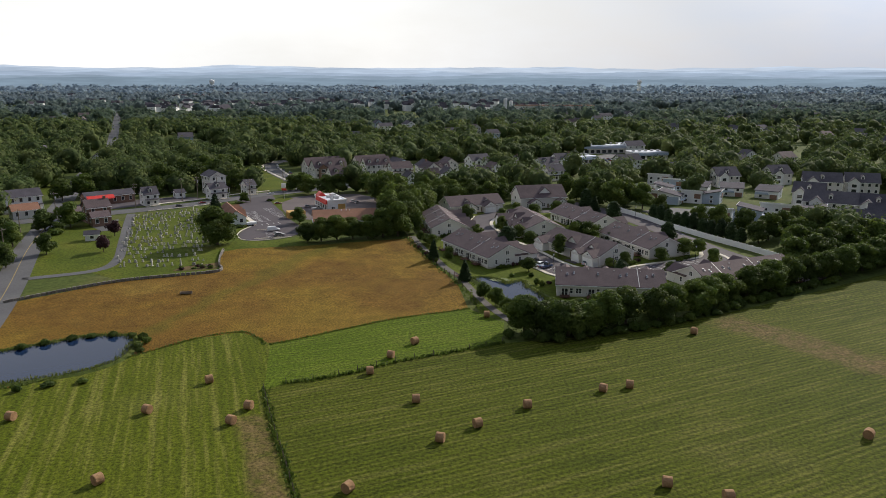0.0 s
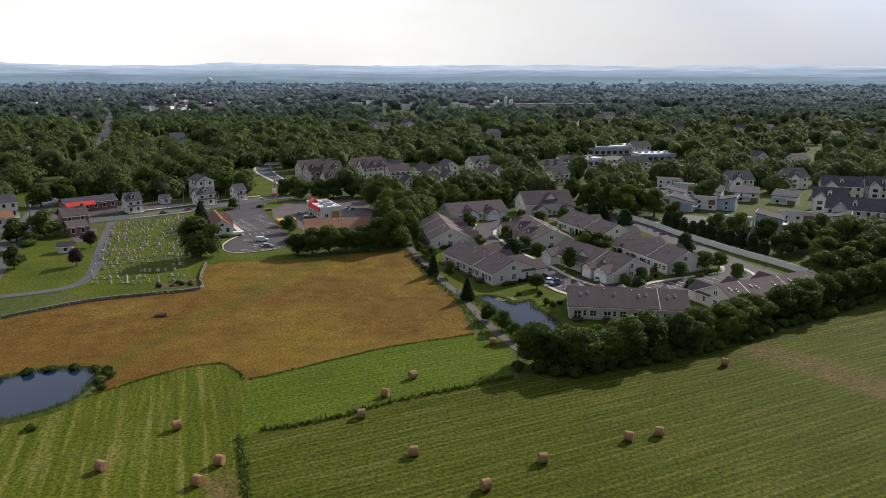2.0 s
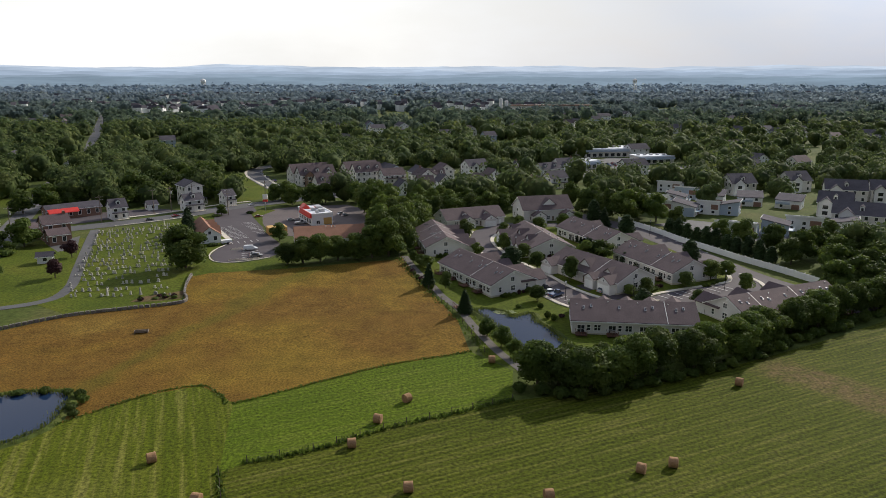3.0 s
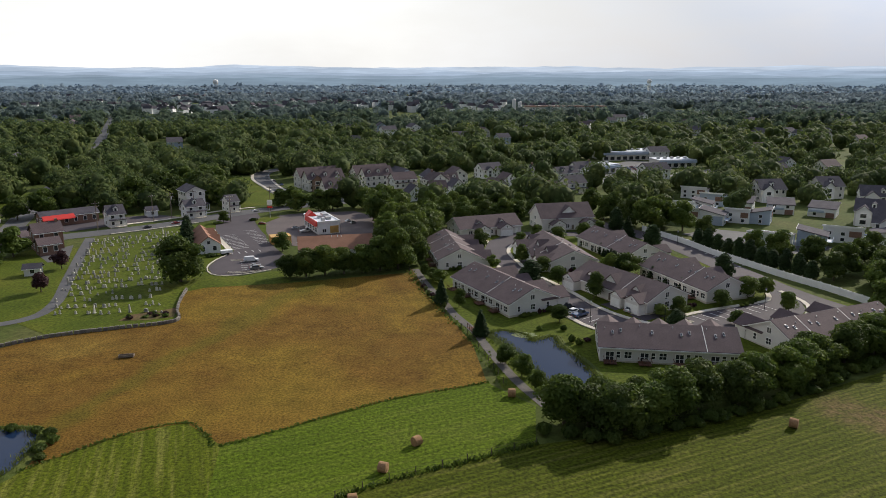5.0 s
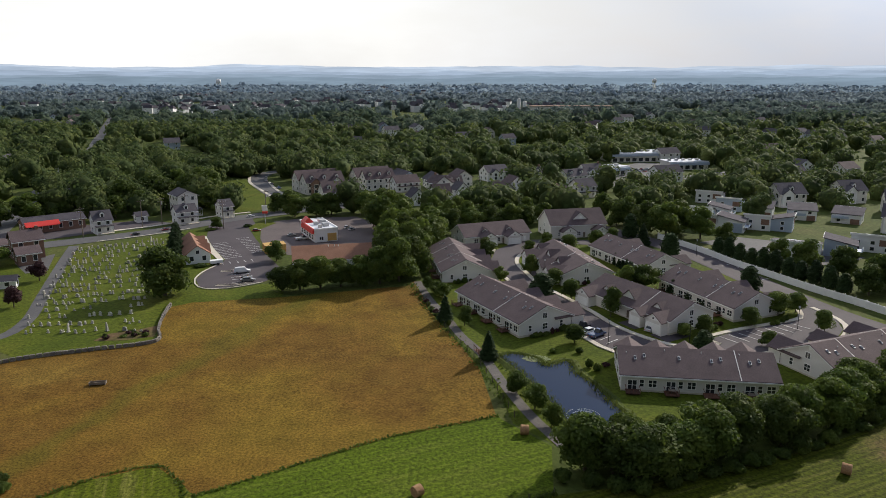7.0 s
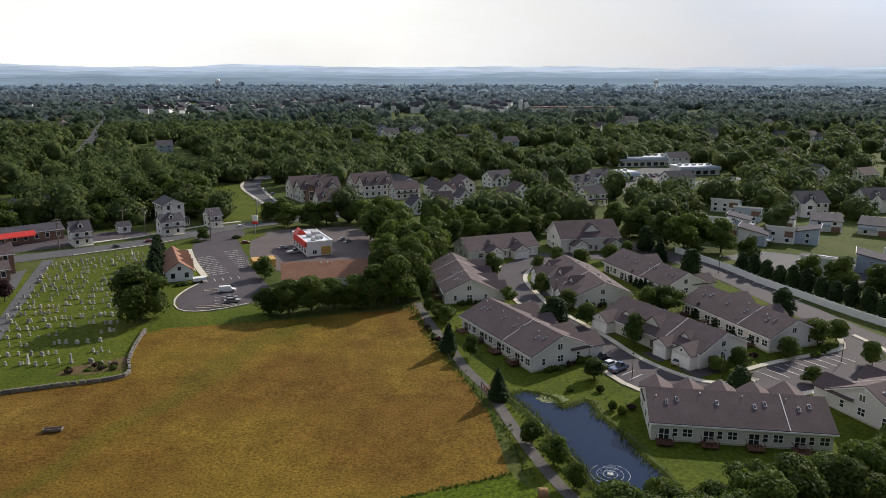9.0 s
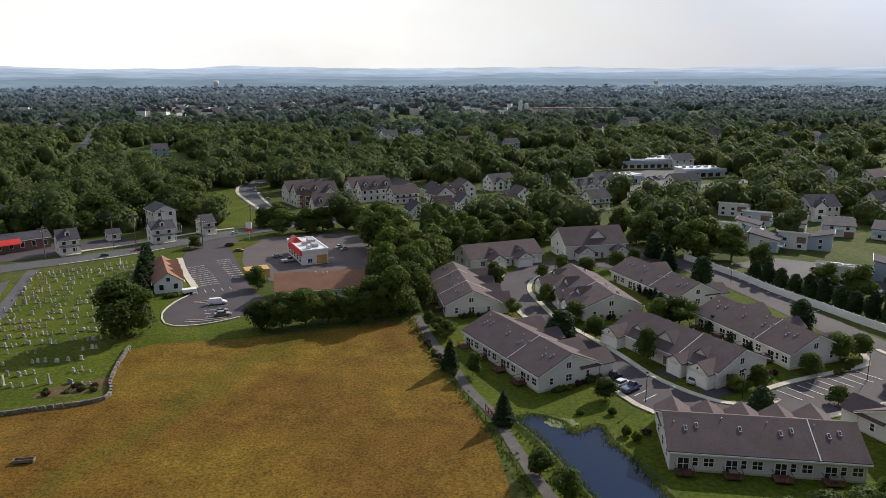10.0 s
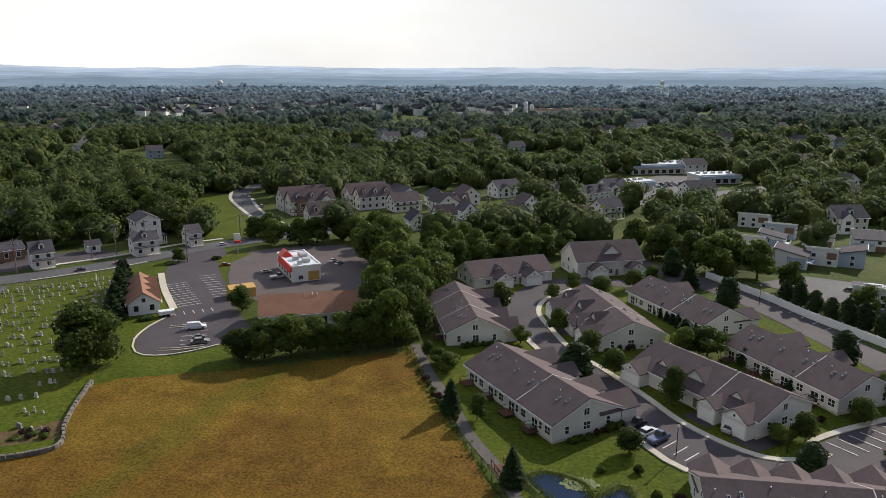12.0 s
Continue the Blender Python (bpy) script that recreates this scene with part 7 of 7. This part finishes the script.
reeds("pond_reeds", POND, 9, 31, "yellow-green reeds on the pond edge")
reeds("field_pond_reeds", WEST_POND, 10, 32, "green reeds on the field pond edge")


def lily_pads():
    b = Build()
    rng = random.Random(2)
    for _ in range(260):
        a, d = rng.uniform(0, 6.28), math.sqrt(rng.random())
        x, y, r = 12.6 + d * 2.4 * math.cos(a), 174.4 + d * 1.5 * math.sin(a), rng.uniform(0.1, 0.26)
        z = gz(y) + 0.13
        b.face([(x + r * math.cos(t * 0.9), y + r * math.sin(t * 0.9), z + 0.01 * (t % 2)) for t in range(7)])
    tagged(new("lily_pads", b.mesh("lily_pads", M["lily"])), "pale green lily pads covering a pond corner", "water plants", "", "stuff")


lily_pads()


def fountain():
    f = thing("fountain", pose(17.7, 152.6, gz(152.6) + 0.12), "white spray fountain in the pond", "fountain")
    part("float", Build().tube(0, 0, -0.1, 0.12, 0.5, 0.4, 12), M["metal"], f)
    b = Build()
    rng = random.Random(1)
    for k in range(160):
        a, t = rng.uniform(0, 6.28), rng.random()
        r, z = 1.5 * t, 0.15 + 2.6 * t * (1 - t) + rng.uniform(-0.05, 0.05)
        x, y = r * math.cos(a), r * math.sin(a)
        b.hull([(x - 0.03, y - 0.03, z), (x + 0.03, y - 0.03, z), (x, y + 0.03, z)], [(x - 0.01, y - 0.01, z + 0.09), (x + 0.01, y - 0.01, z + 0.09), (x, y + 0.01, z + 0.09)])
    for r_in in (0.9, 1.7, 2.5):
        ring = Build()
        for k in range(28):
            a0, a1 = 2 * math.pi * k / 28, 2 * math.pi * (k + 1) / 28
            ring.face([(r * math.cos(a), r * math.sin(a), 0.02) for r, a in ((r_in, a0), (r_in + 0.06, a0), (r_in + 0.06, a1), (r_in, a1))])
        part("ripple", ring, M["foam"], f, "pale ripple of falling water")
    part("spray", b, M["foam"], f)
    f.children[-1]["kind"] = "stuff"


fountain()
bridge = thing("footbridge", pose(2.9, 177.0, gz(177) + 0.1, 0, 0, 110), "small reddish wooden footbridge on the path", "footbridge")
for k in range(9):
    part("plank", Build().box(-1.8 + k * 0.4, -0.9, 0, -1.43 + k * 0.4, 0.9, 0.08), M["deck"], bridge)
for s_ in (-1, 1):
    part("handrail", Build().box(-1.9, s_ * 0.9 - 0.05, 0.9, 1.9, s_ * 0.9 + 0.05, 1.0), M["deck"], bridge)
    for k in range(4):
        part("post", Build().box(-1.85 + k * 1.2, s_ * 0.9 - 0.05, 0, -1.75 + k * 1.2, s_ * 0.9 + 0.05, 0.95), M["deck"], bridge)

# ---- woods ----
CLEAR = [(-106, -70, 292, 316), (-112, -80, 325, 402), (60, 128, 392, 482), (44, 74, 232, 305), (74, 125, 236, 284), (-152, -70, 165, 292)]
ROADS = [smooth_line([(-230, 175), (-140, 246), (-84, 299), (-27, 335.5), (35, 368), (80, 396), (160, 450), (300, 560)], 8),
         smooth_line([(-99, 150), (-139, 244), (-182, 350), (-225, 470), (-300, 640), (-520, 1130), (-800, 1750)], 8)]


def open_ground(x, y):
    if (int(x // 16), int(y // 16)) in FAR_CELLS:
        return True
    if -75 < x < 60 and y < 312:
        return True
    if y < 190 + max(0.0, (x - 110) * 0.2) and x > 0 or y < 235 and x > -140 and x < 105:
        return True
    if x < -100 and y < 165 - (x + 100) * 0.5:
        return True
    if any(a < x < b and c < y < d for a, b, c, d in CLEAR):
        return True
    if any((a - x) ** 2 + (b - y) ** 2 < (q + 2.8) ** 2 for a, b, q in HOUSE_SPOTS):
        return True
    if any((a - x) ** 2 / 150 + (b - 9 - y) ** 2 / 420 < 1 for a, b in GLADES):
        return True
    if 60 < x < 130 and 245 < y < 330 or 125 < x < 185 and 210 < y < 350 or -90 < x < 66 and 318 < y < 420:
        if noise.noise((x * 0.35, y * 0.35, 2.0)) < 0.1:
            return True
    for road in ROADS:
        for q in road:
            if (q.x - x) ** 2 + (q.y - y) ** 2 < 64:
                return True
    return False


def wood_mesh(name, mat, y0, y1, space, leaves, size, seed, thin):
    """Crowns over a stretch of land: leaf clumps and an inner lobe for each tree, in one mesh."""
    rng = np.random.default_rng(seed)
    quads, cores = [], []
    y = y0
    while y < y1:
        gap = space * (1 + (y - y0) / (y1 - y0) * 0.5)
        half = 0.66 * y + 70
        for x in np.arange(-half, half, gap):
            tx, ty = x + rng.uniform(-0.45, 0.45) * gap, y + rng.uniform(-0.45, 0.45) * gap
            if noise.noise((tx * 0.011, ty * 0.009, seed)) < thin or (ty < 3400 and open_ground(tx, ty)):
                continue
            r = gap * rng.choice((0.4, 0.5, 0.55, 0.62, 0.75)) * rng.uniform(0.92, 1.08)
            h = rng.uniform(6.5, 10.5) + r * 0.7 + 2.5 * noise.noise((tx * 0.01, ty * 0.01, 3))
            base = gz(ty)
            lobes = 5 if leaves > 80 else 4 if leaves > 40 else 2 if leaves > 10 else 1
            c = np.stack([tx + rng.uniform(-0.45, 0.45, lobes) * r, ty + rng.uniform(-0.45, 0.45, lobes) * r, base + h - r * rng.uniform(0.75, 1.5, lobes)], 1)
            lr = r * rng.uniform(0.55, 0.8, lobes)
            quads.append(leaf_quads(rng, c, lr, leaves, size * r / 5, 0.95, 0.0, 0.3))
            cores += [(c[k], lr[k] * 0.7) for k in range(lobes)]
            cores.append((np.array((tx, ty, base + h * 0.3)), np.array((r * 0.6, r * 0.6, h * 0.33))))
        y += gap
    ob = new(name, quad_mesh(name, np.concatenate(quads), M[mat], cores))
    return ob


tagged(wood_mesh("woodland", "woods", 205, 440, 10.8, 330, 0.36, 1, -0.45), "dense dark green summer woodland around the village", "woods", "", "stuff")
tagged(wood_mesh("upper_woodland", "woods", 440, 700, 11.5, 90, 0.58, 7, -0.14), "dense dark green summer woodland behind the village", "woods", "", "stuff")
# from here on each band takes a crown colour with more haze painted in
tagged(wood_mesh("middle_woodland", "mid_woods", 700, 900, 13, 34, 0.95, 2, -0.1), "dark green woodland with clearings and roofs, haze in its colour", "woods", "", "stuff")
tagged(wood_mesh("rear_woodland", "dim_woods", 900, 1250, 14, 20, 1.1, 5, -0.08), "green woods paled by painted haze far behind the village", "woods", "", "stuff")
tagged(wood_mesh("hazy_woodland", "hazy_woods", 1250, 1900, 16, 16, 1.2, 4, -0.08), "green woods with haze painted in, behind the village", "woods", "", "stuff")
tagged(wood_mesh("distant_woodland", "far_woods", 1900, 3400, 26, 8, 1.6, 3, -0.1), "distant woods on the plain, painted haze blue", "woods", "", "stuff")

# ---- from the site plan to metres ----
for ob in list(scene.objects):
    if ob.parent is None and ob.type in {"MESH", "EMPTY"}:
        ob.matrix_basis = Matrix.Diagonal((PLAN, PLAN, PLAN, 1)) @ ob.matrix_basis
